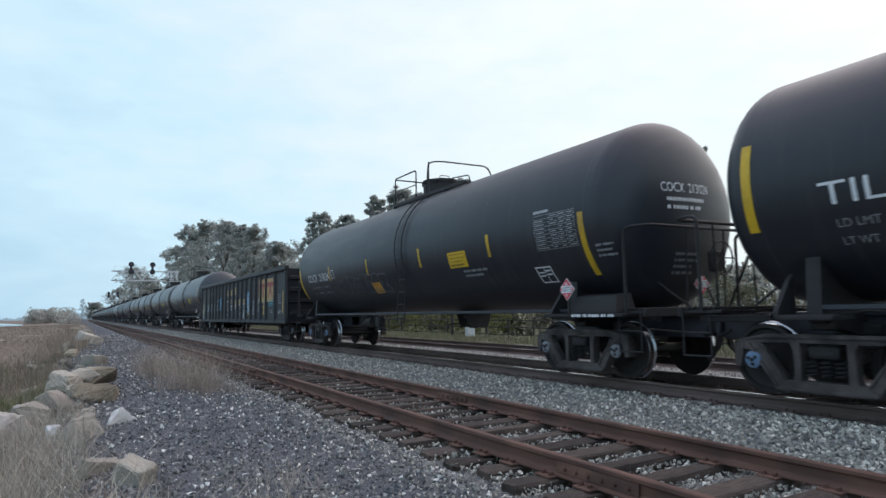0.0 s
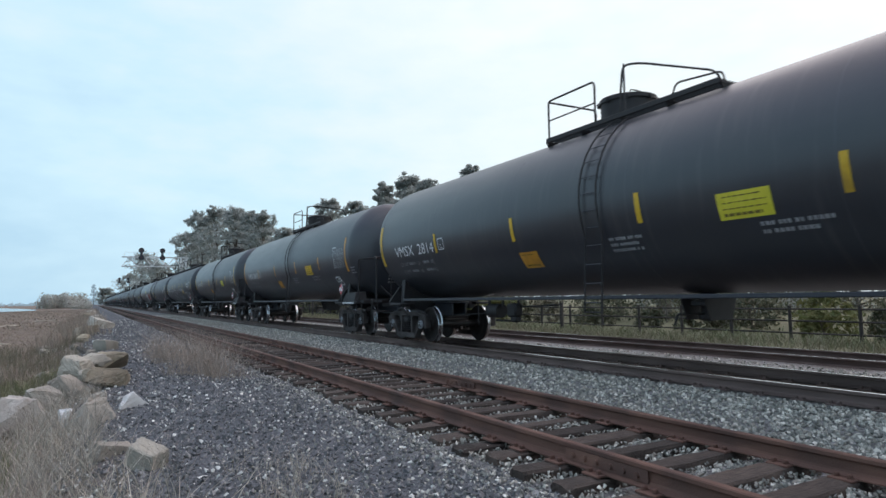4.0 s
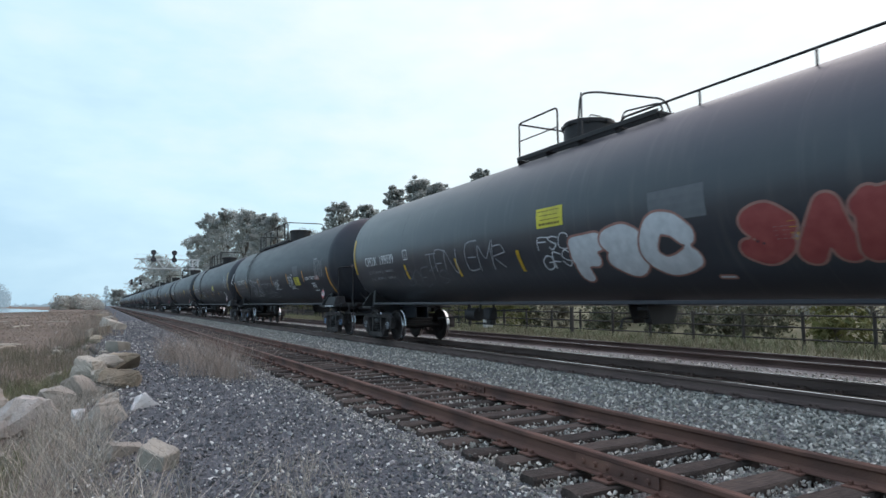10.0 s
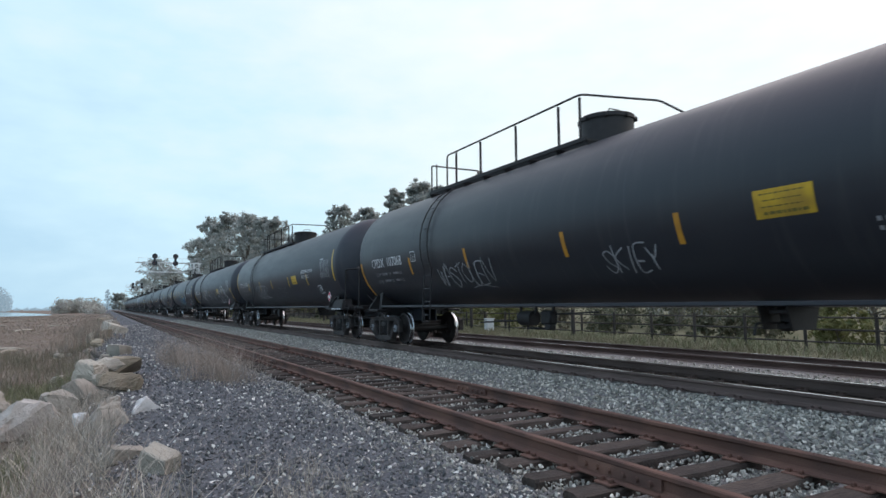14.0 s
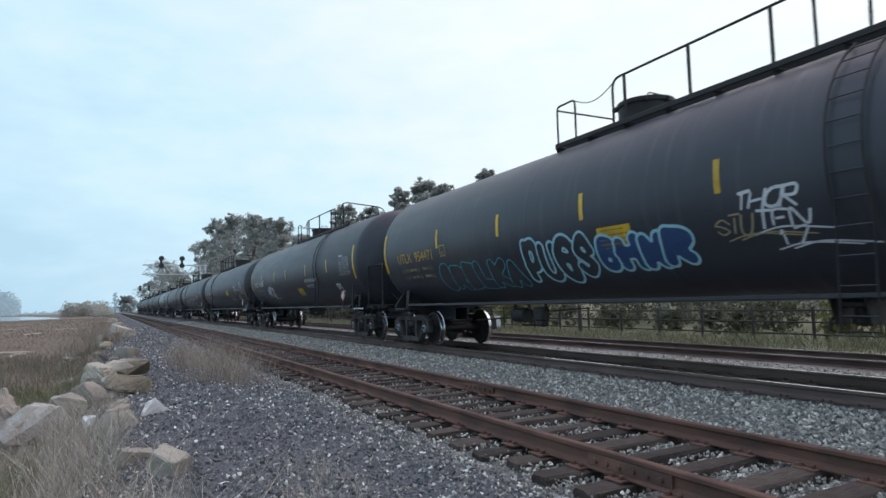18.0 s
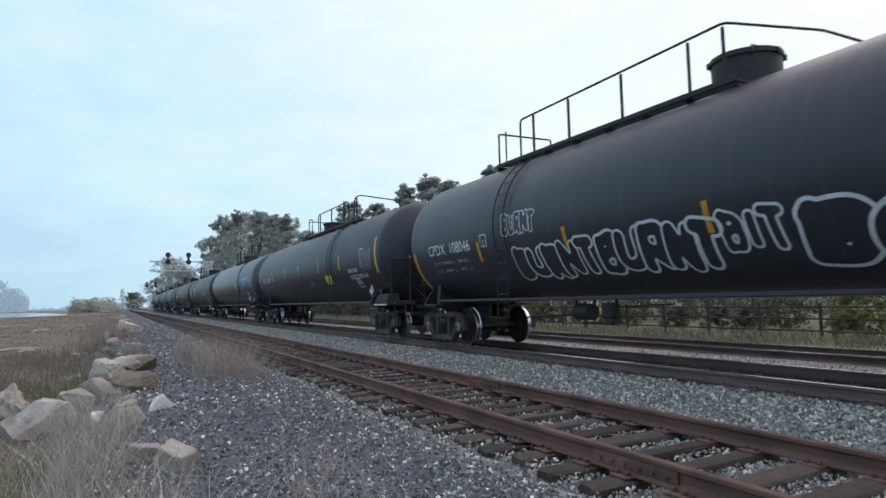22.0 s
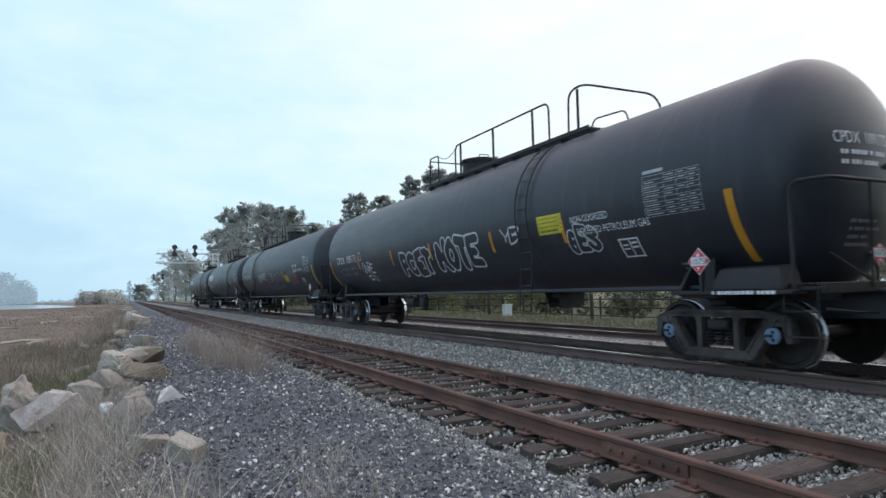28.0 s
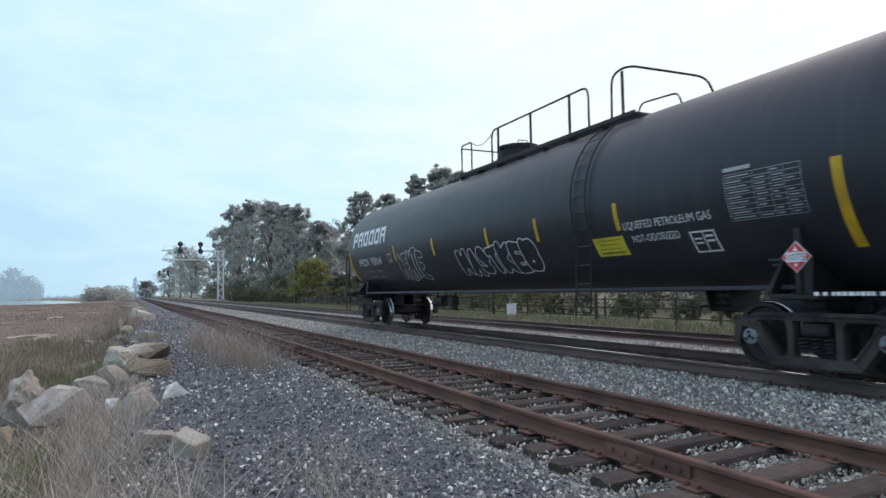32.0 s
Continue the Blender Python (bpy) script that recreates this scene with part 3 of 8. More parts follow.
def ground_material():
    m = bpy.data.materials.new("ground")
    m.use_nodes = True
    nt = m.node_tree
    N, L = nt.nodes.new, nt.links.new
    b = nt.nodes["Principled BSDF"]
    b.inputs["Roughness"].default_value = 0.95
    b.inputs["Specular IOR Level"].default_value = 0.2
    co = N("ShaderNodeTexCoord")
    sep = N("ShaderNodeSeparateXYZ")
    L(co.outputs["Object"], sep.inputs[0])
    wob = N("ShaderNodeTexNoise")
    wob.inputs["Scale"].default_value, wob.inputs["Detail"].default_value = 0.9, 5
    L(co.outputs["Object"], wob.inputs[0])
    wx = N("ShaderNodeMath")
    wx.operation = "MULTIPLY_ADD"
    wx.inputs[1].default_value = 1.6
    L(wob.outputs[0], wx.inputs[0])
    L(sep.outputs[0], wx.inputs[2])

    def grain(scale, cols, detail=3.0, kind="noise"):
        n = N("ShaderNodeTexVoronoi") if kind == "cells" else N("ShaderNodeTexNoise")
        n.inputs["Scale"].default_value = scale
        if kind != "cells":
            n.inputs["Detail"].default_value = detail
        L(co.outputs["Object"], n.inputs[0])
        r = N("ShaderNodeValToRGB")
        el = r.color_ramp.elements
        for i, (p, c) in enumerate(cols):
            e = el[0] if i == 0 else el[len(el) - 1] if i == len(cols) - 1 else el.new(p)
            e.position, e.color = p, (*c, 1)
        if kind == "cells":
            bw = N("ShaderNodeRGBToBW")
            L(n.outputs["Color"], bw.inputs[0])
            L(bw.outputs[0], r.inputs[0])
        else:
            L(n.outputs[0], r.inputs[0])
        return r.outputs[0]

    def mix(a, c, x0, x1, src=None):
        mr = N("ShaderNodeMapRange")
        mr.inputs["From Min"].default_value, mr.inputs["From Max"].default_value = x0, x1
        L(src or wx.outputs[0], mr.inputs[0])
        mx = N("ShaderNodeMixRGB")
        L(mr.outputs[0], mx.inputs[0])
        L(a, mx.inputs[1])
        L(c, mx.inputs[2])
        return mx.outputs[0]

    marsh = grain(0.35, [(0.25, (0.14, 0.108, 0.086)), (0.5, (0.19, 0.148, 0.118)), (0.75, (0.25, 0.20, 0.158))], 8)
    road = grain(55, [(0.0, (0.058, 0.062, 0.070)), (0.55, (0.098, 0.103, 0.113)), (0.82, (0.15, 0.153, 0.162)), (1.0, (0.29, 0.285, 0.285))], kind="cells")
    ballast = grain(26, [(0.0, (0.10, 0.097, 0.094)), (0.5, (0.19, 0.185, 0.18)), (0.8, (0.26, 0.255, 0.25)), (1.0, (0.40, 0.395, 0.385))], kind="cells")
    grass = grain(1.3, [(0.25, (0.11, 0.105, 0.062)), (0.5, (0.18, 0.168, 0.105)), (0.75, (0.115, 0.125, 0.062))], 9)
    oily = grain(30, [(0.0, (0.055, 0.044, 0.040)), (0.6, (0.095, 0.078, 0.070)), (1.0, (0.16, 0.135, 0.12))], kind="cells")
    c = mix(marsh, road, 0.2, 1.3)
    c = mix(c, ballast, 3.2, 4.4)
    c = mix(c, oily, 8.25, 8.7)
    c = mix(c, ballast, 10.6, 11.3)
    c = mix(c, oily, 13.4, 14.0)
    c = mix(c, ballast, 15.8, 16.4)
    c = mix(c, grass, 17.0, 18.2)
    L(c, b.inputs["Base Color"])
    n3 = N("ShaderNodeTexVoronoi")
    n3.inputs["Scale"].default_value = 32
    L(co.outputs["Object"], n3.inputs[0])
    bp = N("ShaderNodeBump")
    bp.inputs["Strength"].default_value, bp.inputs["Distance"].default_value = 0.7, 0.02
    L(n3.outputs["Distance"], bp.inputs["Height"])
    L(bp.outputs[0], b.inputs["Normal"])
    return m


def make_ground():
    xs = np.unique(np.concatenate([[-4000, -1500, -600, -300, -150, -80, -50, -35, -25], np.arange(-18, -3, 1.0), np.arange(-3, 18, 0.25), np.arange(18, 30, 1.0), [35, 45, 60, 90, 150, 300, 800, 2000, 4000]]))
    ys = np.unique(np.concatenate([[-1500, -400, -150, -60, -30, -15], np.arange(-8, 40, 0.4), np.arange(40, 90, 2.0), np.arange(90, 360, 15.0), [420, 600, 900, 1500, 2500, 4500]]))
    X, Y = np.meshgrid(xs, ys, indexing="ij")
    Z = ground_height(X, Y)
    V = np.stack([X, Y, Z], -1).reshape(-1, 3)
    a = np.arange(len(xs) * len(ys)).reshape(len(xs), len(ys))
    F = np.stack([a[:-1, :-1], a[1:, :-1], a[1:, 1:], a[:-1, 1:]], -1).reshape(-1, 4)
    me = arrays("ground", V, F, ground_material())
    me.polygons.foreach_set("use_smooth", [True] * len(me.polygons))
    thing("ground", "gravel shoulder, ballast, dry grass and brown marsh", "ground", kind="structure", data=me)


make_ground()


def make_water():
    m = bpy.data.materials.new("bay_water")
    m.use_nodes = True
    nt = m.node_tree
    b = nt.nodes["Principled BSDF"]
    b.inputs["Base Color"].default_value, b.inputs["Roughness"].default_value = (0.10, 0.13, 0.15, 1), 0.12
    n, co, bp = nt.nodes.new("ShaderNodeTexNoise"), nt.nodes.new("ShaderNodeTexCoord"), nt.nodes.new("ShaderNodeBump")
    n.inputs["Scale"].default_value, n.inputs["Detail"].default_value = 0.6, 4
    bp.inputs["Strength"].default_value = 0.25
    nt.links.new(co.outputs["Object"], n.inputs[0])
    nt.links.new(n.outputs[0], bp.inputs["Height"])
    nt.links.new(bp.outputs[0], b.inputs["Normal"])
    g = Geo()
    shore = [(-24, 268), (-19, 292), (-21, 330), (-34, 420), (-70, 620), (-150, 900), (-1400, 1500), (-1400, 240), (-300, 215), (-90, 232), (-45, 246)]
    g.slab(shore, -1.4, -0.99, "z")
    thing("water", "pale grey still bay water beyond the marsh", "water", kind="structure", data=g.data("water", m, 0))


make_water()

# tracks -------------------------------------------------------------------


def rail_profile(kx=1.0):
    """Flat-bottomed rail, 0.17 m high, top at 0."""
    right = [(0.070, -0.17), (0.070, -0.158), (0.020, -0.140), (0.009, -0.125), (0.009, -0.055), (0.030, -0.045), (0.036, -0.036), (0.036, -0.010), (0.028, -0.001), (0.012, 0.0)]
    return [(x * kx, z) for x, z in right] + [(-x * kx, z) for x, z in reversed(right)]


def rail_mesh(y0, y1, sidemat, topmat):
    poly = rail_profile()
    n = len(poly)
    ys = [y0 + (y1 - y0) * i / 60 for i in range(61)]
    g = Geo()
    g.add([(x, y, z) for y in ys for x, z in poly], [])
    for k in range(60):
        for i in range(n):
            j = (i + 1) % n
            g.f.append((k * n + i, k * n + j, (k + 1) * n + j, (k + 1) * n + i))
            g.m.append(1 if poly[i][1] > -0.004 and poly[j][1] > -0.004 else 0)
    return g.data("rail", [sidemat, topmat], 30)


def tie_mesh(seed, mat, worn):
    """A timber tie with rounded, split ends."""
    rnd = random.Random(seed)
    g = Geo()
    xs = [-1.22, -1.19, -0.9, -0.4, 0.1, 0.6, 1.0, 1.19, 1.22]
    sec = []
    for i, x in enumerate(xs):
        e = 0.012 if i in (0, 8) else 0.0
        j = lambda: rnd.uniform(-worn, worn)
        sec.append([(x + j(), -0.115 + e + j(), -0.17), (x, -0.115 + e + j(), -0.018 - e + j()), (x, -0.095 + e + j(), -0.002 - e + j()), (x, 0.0, 0.0 - e + j()), (x, 0.095 - e + j(), -0.002 - e + j()), (x, 0.115 - e + j(), -0.018 - e + j()), (x + j(), 0.115 - e + j(), -0.17)])
    n = 7
    vs = [p for s in sec for p in s]
    fs = [(k * n + i, k * n + i + 1, (k + 1) * n + i + 1, (k + 1) * n + i) for k in range(len(xs) - 1) for i in range(n - 1)]
    fs += [tuple(range(n)), tuple((len(xs) - 1) * n + i for i in range(n))]
    g.add(vs, fs)
    return g.data("tie", mat, 35)


def plate_mesh(mat):
    g = Geo()
    g.box((0, 0, 0.010), (0.30, 0.19, 0.022), 0.006)
    for x in (-0.095, 0.095):
        for y in (-0.05, 0.05):
            if (x > 0) == (y > 0) or x < 0:
                g.box((x, y, 0.036), (0.045, 0.03, 0.035), 0.008)
    return g.data("tie_plate", mat, 30)


def make_track(label, xc, ztop, y0, y1, side, top, tiemat, worn, near, spacing, seed, plates):
    """One track: rails, ties and tie plates as pieces where the camera passes near, the rest joined."""
    rnd = random.Random(seed)
    tr = thing("railway_track", label, "railway track", (xc, 0, ztop), kind="structure")
    for s in (-1, 1):
        part("rail", rail_mesh(y0, y1, side, top), tr, "", (s * 0.7525, 0, 0))
    metas = [tie_mesh(seed * 10 + i, tiemat, worn) for i in range(6)]
    pm = plate_mesh(side)
    y, far = y0 + (3.91 - y0) % spacing - spacing, Geo()
    while y < min(y1, 420):
        dy, dx, rz = rnd.uniform(-0.05, 0.05), rnd.uniform(-0.06, 0.06), rnd.uniform(-0.03, 0.03)
        dz = -0.17 - 0.010 - (rnd.uniform(0, 0.02) if worn > 0.004 else 0)
        if near[0] < y < near[1]:
            part("tie", metas[rnd.randrange(6)], tr, "", (dx, y + dy, dz), (0, 0, rz))
            if y < plates:
                for s in (-1, 1):
                    part("tie_plate", pm, tr, "", (s * 0.7525, y + dy, -0.17 - 0.014))
        else:
            far.box((dx, y + dy, dz - 0.085), (2.44, 0.22, 0.17), 0, turn=Matrix.Rotation(rz, 3, "Z"))
        y += spacing
    p = part("far_ties", far.data("far_ties", tiemat, 0), tr, "timber ties further along the track")
    p["kind"] = "stuff"
    return tr


siding = make_track("rusty siding track on worn timber ties", 4.39, 0.20, -30, 900, MAT["rail_rust"], MAT["rail_rust"], MAT["tie_old"], 0.012, (0.5, 62), 0.511, 1, 26)
main = make_track("busy main track with polished rail heads", RAIL_X, RAIL_Z, -30, 900, MAT["rail_side"], MAT["rail_top"], MAT["tie_dark"], 0.003, (0.5, 45), 0.51, 2, 20)
third = make_track("second main track beyond the train", 13.94, 0.125, -30, 900, MAT["rail_side"], MAT["rail_top"], MAT["tie_dark"], 0.003, (2, 40), 0.51, 3, 0)


def joint_bar_mesh():
    g = Geo()
    for s in (-1, 1):
        g.slab([(s * 0.012, -0.135), (s * 0.034, -0.142), (s * 0.032, -0.06), (s * 0.030, -0.046), (s * 0.012, -0.05)], -0.46, 0.46, "y")
        for y in (-0.36, -0.22, -0.08, 0.08, 0.22, 0.36):
            g.lathe([(s * 0.03, 0.024), (s * 0.056, 0.022), (s * 0.057, 0.001)], "x", (0, y, -0.095), 8)
    return g.data("joint_bar", MAT["rail_rust"], 30)


jb = joint_bar_mesh()
for s, ys in ((-1, (3.9, 15.8, 27.7, 39.6)), (1, (8.75, 20.6, 32.5))):
    for y in ys:
        part("joint_bar", jb, siding, "rusty bolted joint bar", (s * 0.7525, y, 0))

# stones -------------------------------------------------------------------


def stone_template(rnd, flat=0.75, n=8):
    bm = bmesh.new()
    for _ in range(n):
        v = Vector((rnd.gauss(0, 1), rnd.gauss(0, 1), rnd.gauss(0, 1))).normalized() * rnd.uniform(0.6, 1.1)
        bm.verts.new((v.x * 1.1, v.y * 0.8, v.z * flat))
    bmesh.ops.convex_hull(bm, input=bm.verts)
    bmesh.ops.triangulate(bm, faces=bm.faces)
    for v in [v for v in bm.verts if not v.link_faces]:
        bm.verts.remove(v)
    bm.verts.index_update()
    V = np.array([v.co[:] for v in bm.verts])
    F = np.array([[v.index for v in f.verts] for f in bm.faces])
    bm.free()
    return V, F


def scatter(name, label, category, pts, size, mats, seed, lift=0.35):
    """Loose stones at the given places, all in one mesh."""
    rng, rnd = np.random.default_rng(seed), random.Random(seed)
    temps = [stone_template(rnd) for _ in range(10)]
    which = rng.integers(0, 10, len(pts))
    Vs, Fs, o = [], [], 0
    for k, (V, F) in enumerate(temps):
        P, S = pts[which == k], size[which == k]
        n = len(P)
        if not n:
            continue
        q = rng.normal(size=(n, 4))
        q /= np.linalg.norm(q, axis=1)[:, None]
        w, x, y, z = q.T
        Rm = np.stack([1 - 2 * (y * y + z * z), 2 * (x * y - z * w), 2 * (x * z + y * w), 2 * (x * y + z * w), 1 - 2 * (x * x + z * z), 2 * (y * z - x * w), 2 * (x * z - y * w), 2 * (y * z + x * w), 1 - 2 * (x * x + y * y)], -1).reshape(n, 3, 3)
        W = np.einsum("nij,vj->nvi", Rm, V) * S[:, None, None]
        W[:, :, 2] += S[:, None] * lift
        W += P[:, None, :]
        Vs.append(W.reshape(-1, 3))
        Fs.append((F[None] + (np.arange(n) * len(V))[:, None, None] + o).reshape(-1, 3))
        o += n * len(V)
    thing(name, label, category, kind="stuff", data=arrays(name, np.concatenate(Vs), np.concatenate(Fs), mats))


def field(n, x0, x1, y0, y1, rng, power=1.8):
    """Places that grow sparser with distance from the camera."""
    y = y0 + (y1 - y0) * rng.random(n) ** power
    x = x0 + (x1 - x0) * rng.random(n)
    return x, y


def make_stones():
    rng = np.random.default_rng(5)
    # dark road gravel with pale chips
    x, y = field(46000, -0.25, 3.2, 2.2, 60, rng, 2.5)
    P = np.stack([x, y, ground_height(x, y)], -1)
    scatter("road_gravel", "dark blue-grey gravel with pale chips on the road", "gravel", P, (0.009 + 0.025 * rng.random(len(x)) ** 2.0) * (1 + 0.02 * y), GRAVEL, 11)
    # the gravel goes on behind the camera
    x, y = rng.uniform(-0.25, 3.2, 5000), rng.uniform(-6, 2.3, 5000)
    P = np.stack([x, y, ground_height(x, y)], -1)
    scatter("road_gravel", "dark blue-grey gravel on the road behind", "gravel", P, 0.012 + 0.03 * rng.random(len(x)) ** 2.2, GRAVEL, 16)
    x, y = np.concatenate([rng.uniform(2.95, 3.2, 500), rng.uniform(5.6, 7.6, 3500)]), rng.uniform(-6, 2.2, 4000)
    P = np.stack([x, y, ground_height(x, y)], -1)
    scatter("main_ballast", "grey crushed-stone ballast behind", "ballast", P, rng.uniform(0.02, 0.045, len(P)), BALLAST, 17, 0.3)
    # paler crushed stone spilled from the siding over the shoulder
    x, y = field(15000, 1.0, 3.35, 2.2, 26, rng, 1.8)
    keep = rng.random(len(x)) < np.clip((x - 1.9) / 1.3, 0, 1) ** 1.3 + 0.30 * np.clip((7.5 - y) / 3, 0, 1) + 0.05
    x, y = x[keep], y[keep]
    P = np.stack([x, y, ground_height(x, y)], -1)
    scatter("shoulder_gravel", "pale crushed stone spilled over the road shoulder", "gravel", P, 0.011 + 0.021 * rng.random(len(x)) ** 1.8, BALLAST, 15, 0.45)
    # ballast of the siding: fills the cribs between the ties to just below their tops
    x, y = field(36000, 2.95, 5.95, 1.5, 60, rng, 2.2)
    z = ground_height(x, y)
    near_rail = np.abs(np.abs(x - 4.39) - 0.7525) < 0.085
    inside = (x > 3.12) & (x < 5.66)
    tie_phase = np.abs(((y - 3.91) / 0.511 + 0.5) % 1 - 0.5) * 0.511
    keep = ~(near_rail & (rng.random(len(x)) < 0.7)) & ~(inside & (tie_phase < 0.115))
    z = z + np.where(inside, rng.uniform(0.025, 0.06, len(x)), 0.0)
    P = np.stack([x, y, z], -1)[keep]
    scatter("siding_ballast", "pale grey crushed-stone ballast between the siding ties", "ballast", P, 0.013 + 0.019 * rng.random(len(P)) ** 1.3, BALLAST, 12, 0.3)
    x, y = field(26000, 5.7, 7.62, 2.0, 75, rng, 2.0)
    P = np.stack([x, y, ground_height(x, y)], -1)
    scatter("main_ballast", "grey crushed-stone ballast bank of the main track", "ballast", P, rng.uniform(0.018, 0.042, len(P)), BALLAST, 13, 0.3)
    x, y = field(7000, 10.0, 16.5, 4.0, 50, rng, 1.4)
    P = np.stack([x, y, ground_height(x, y)], -1)
    keep = np.abs(x - 13.94) > 1.3
    scatter("far_ballast", "grey ballast round the second main track", "ballast", P[keep], rng.uniform(0.025, 0.05, len(P))[keep], BALLAST, 14, 0.3)


make_stones()


def rock_mesh(seed, sx, sy, sz, mat, n=20, peak=0.85):
    """A broken angular boulder with chipped edges."""
    rnd = random.Random(seed)
    bm = bmesh.new()
    for _ in range(n):
        v = Vector((rnd.uniform(-1, 1), rnd.uniform(-1, 1), rnd.uniform(-1, 1)))
        v = v / max(abs(c) for c in v) * rnd.uniform(0.72, 1.0)
        k = 1 + (peak - 1) * max(0.0, v.z * 0.5 + 0.5)
        bm.verts.new((v.x * k * sx / 2, v.y * k * sy / 2, v.z * sz / 2))
    bmesh.ops.convex_hull(bm, input=bm.verts)
    for v in [v for v in bm.verts if not v.link_faces]:
        bm.verts.remove(v)
    bmesh.ops.bevel(bm, geom=bm.edges[:], offset=min(sx, sy, sz) * 0.012, segments=1, affect="EDGES")
    bmesh.ops.triangulate(bm, faces=bm.faces)
    bmesh.ops.subdivide_edges(bm, edges=bm.edges[:], cuts=4, use_grid_fill=True)
    bm.normal_update()
    k = min(sx, sy, sz)
    for v in bm.verts:
        q = v.co / k
        d = noise.noise(q * 2.2 + Vector((seed, 0, 0))) * 0.07 + (0.5 - abs(noise.noise(q * 5 + Vector((0, seed, 0))))) * 0.10 + noise.noise(q * 15) * 0.035
        v.co += v.normal * d * k
    me = bpy.data.meshes.new("rock")
    bm.to_mesh(me)
    bm.free()
    me.materials.append(MAT[mat])
    me.polygons.foreach_set("use_smooth", [True] * len(me.polygons))
    me.set_sharp_from_angle(angle=radians(22))
    return me


def block_mesh(seed, sx, sy, sz, mat):
    """A quarried block: uneven corners, chipped edges, rough flat faces."""
    rnd = random.Random(seed)
    bm = bmesh.new()
    bmesh.ops.create_cube(bm, size=1)
    for v in bm.verts:
        q = 0.8 if v.co.z > 0 else 1.0
        v.co = (v.co.x * sx * q * rnd.uniform(0.6, 1.15), v.co.y * sy * q * rnd.uniform(0.6, 1.15), v.co.z * sz * rnd.uniform(0.7, 1.15))
    k = min(sx, sy, sz)
    bmesh.ops.bevel(bm, geom=bm.edges[:], offset=k * 0.025, segments=1, affect="EDGES")
    bmesh.ops.subdivide_edges(bm, edges=[e for e in bm.edges if e.calc_length() > k * 0.2], cuts=5, use_grid_fill=True)
    bm.normal_update()
    for v in bm.verts:
        q = v.co / k
        v.co += v.normal * k * (noise.noise(q * 1.7 + Vector((seed, 0, 0))) * 0.05 + (0.5 - abs(noise.noise(q * 4 + Vector((0, seed, 0))))) * 0.09 + noise.noise(q * 13) * 0.03)
    me = bpy.data.meshes.new("rock")
    bm.to_mesh(me)
    bm.free()
    me.materials.append(MAT[mat])
    me.polygons.foreach_set("use_smooth", [True] * len(me.polygons))
    me.set_sharp_from_angle(angle=radians(24))
    return me


ROCKS = [
    # x, y, z of the middle, size, material, turn, label
    (0.44, 6.15, 0.09, (0.30, 0.34, 0.26), "stone", 0.75, "pale angular sandstone block beside the gravel"),
    (0.22, 6.95, 0.02, (0.52, 0.20, 0.16), "stone_grey", 0.75, "low flat sandstone slab in the grass"),
    (0.08, 9.2, 0.08, (0.62, 0.54, 0.56), "stone_grey", 0.3, "pointed rough grey boulder on the bank"),
    (0.54, 9.75, 0.09, (0.56, 0.22, 0.30), "stone_white", 0.55, "white freshly broken rock at the road edge"),
    (-0.22, 9.5, -0.04, (0.26, 0.32, 0.34), "stone_white", 0.2, "white-streaked broken rock on the bank"),
    (-0.30, 12.6, 0.03, (0.62, 0.7, 0.46), "stone_grey", 0.8, "grey broken boulder on the bank"),
    (0.26, 13.0, 0.11, (0.86, 0.9, 0.40), "stone_ochre", 0.2, "broad ochre boulder beside the road"),
    (-0.20, 14.2, 0.20, (0.50, 0.6, 0.44), "stone", 1.0, "pale rounded block on the bank"),
    (0.36, 15.4, 0.22, (0.84, 1.3, 0.42), "stone_ochre", 0.1, "broad flat boulder at the road edge"),
    (0.04, 14.6, 0.30, (0.50, 0.7, 0.22), "stone", 0.5, "pale flat rock lying on the boulders"),
    (-1.62, 12.5, -0.26, (0.9, 0.86, 1.05), "stone_grey", 0.4, "tall pointed grey boulder at the marsh edge"),
    (-0.86, 11.4, -0.24, (1.35, 0.8, 0.62), "stone_pink", 0.35, "rough pinkish-white boulder in dry grass"),
    (-0.62, 12.3, -0.10, (0.8, 0.6, 0.40), "stone_grey", 1.7, "low grey-brown boulder in dry grass"),
    (-1.9, 11.0, -0.55, (0.8, 0.6, 0.4), "stone_ochre", 0.1, "low brown boulder in dry grass"),
    (0.66, 19.9, 0.02, (0.30, 0.4, 0.10), "stone", 0.2, "flat pale rock beside the road"),
    (0.44, 22.2, 0.12, (0.62, 0.7, 0.34), "stone", 0.5, "pale sandstone boulder beside the road"),
    (0.40, 42.0, 0.12, (1.3, 2.0, 0.75), "stone", 0.3, "pale sandstone boulder beside the road"),
    (-0.2, 37.0, 0.05, (0.9, 1.2, 0.5), "stone_ochre", 0.5, "pale sandstone boulder beside the road"),
    (0.4, 60.0, 0.1, (1.2, 1.5, 0.8), "stone", 0.1, "pale boulder beside the road"),
    (-0.2, 75.0, 0.1, (1.3, 1.5, 0.8), "stone_ochre", 0.7, "pale boulder beside the road"),
    (0.2, 95.0, 0.1, (1.3, 1.5, 0.8), "stone", 0.7, "pale boulder beside the road"),
]
for i, (x, y, z, s, mat, rz, label) in enumerate(ROCKS):
    ob = thing("boulder", label, "rock", (x, y, z), "boulders along the marsh bank", data=block_mesh(40 + i, *s, mat) if "sandstone" in label else rock_mesh(40 + i, *s, mat, 11 if "white" in label else 20, 0.30 if "pointed" in label else 0.35 if "freshly" in label else 0.85))
    ob.rotation_euler = (0.15 * math.sin(i * 2.1) + (0.3 if i == 0 else 0), 0.2 * math.sin(i * 1.3) - (0.25 if i == 0 else 0), rz)
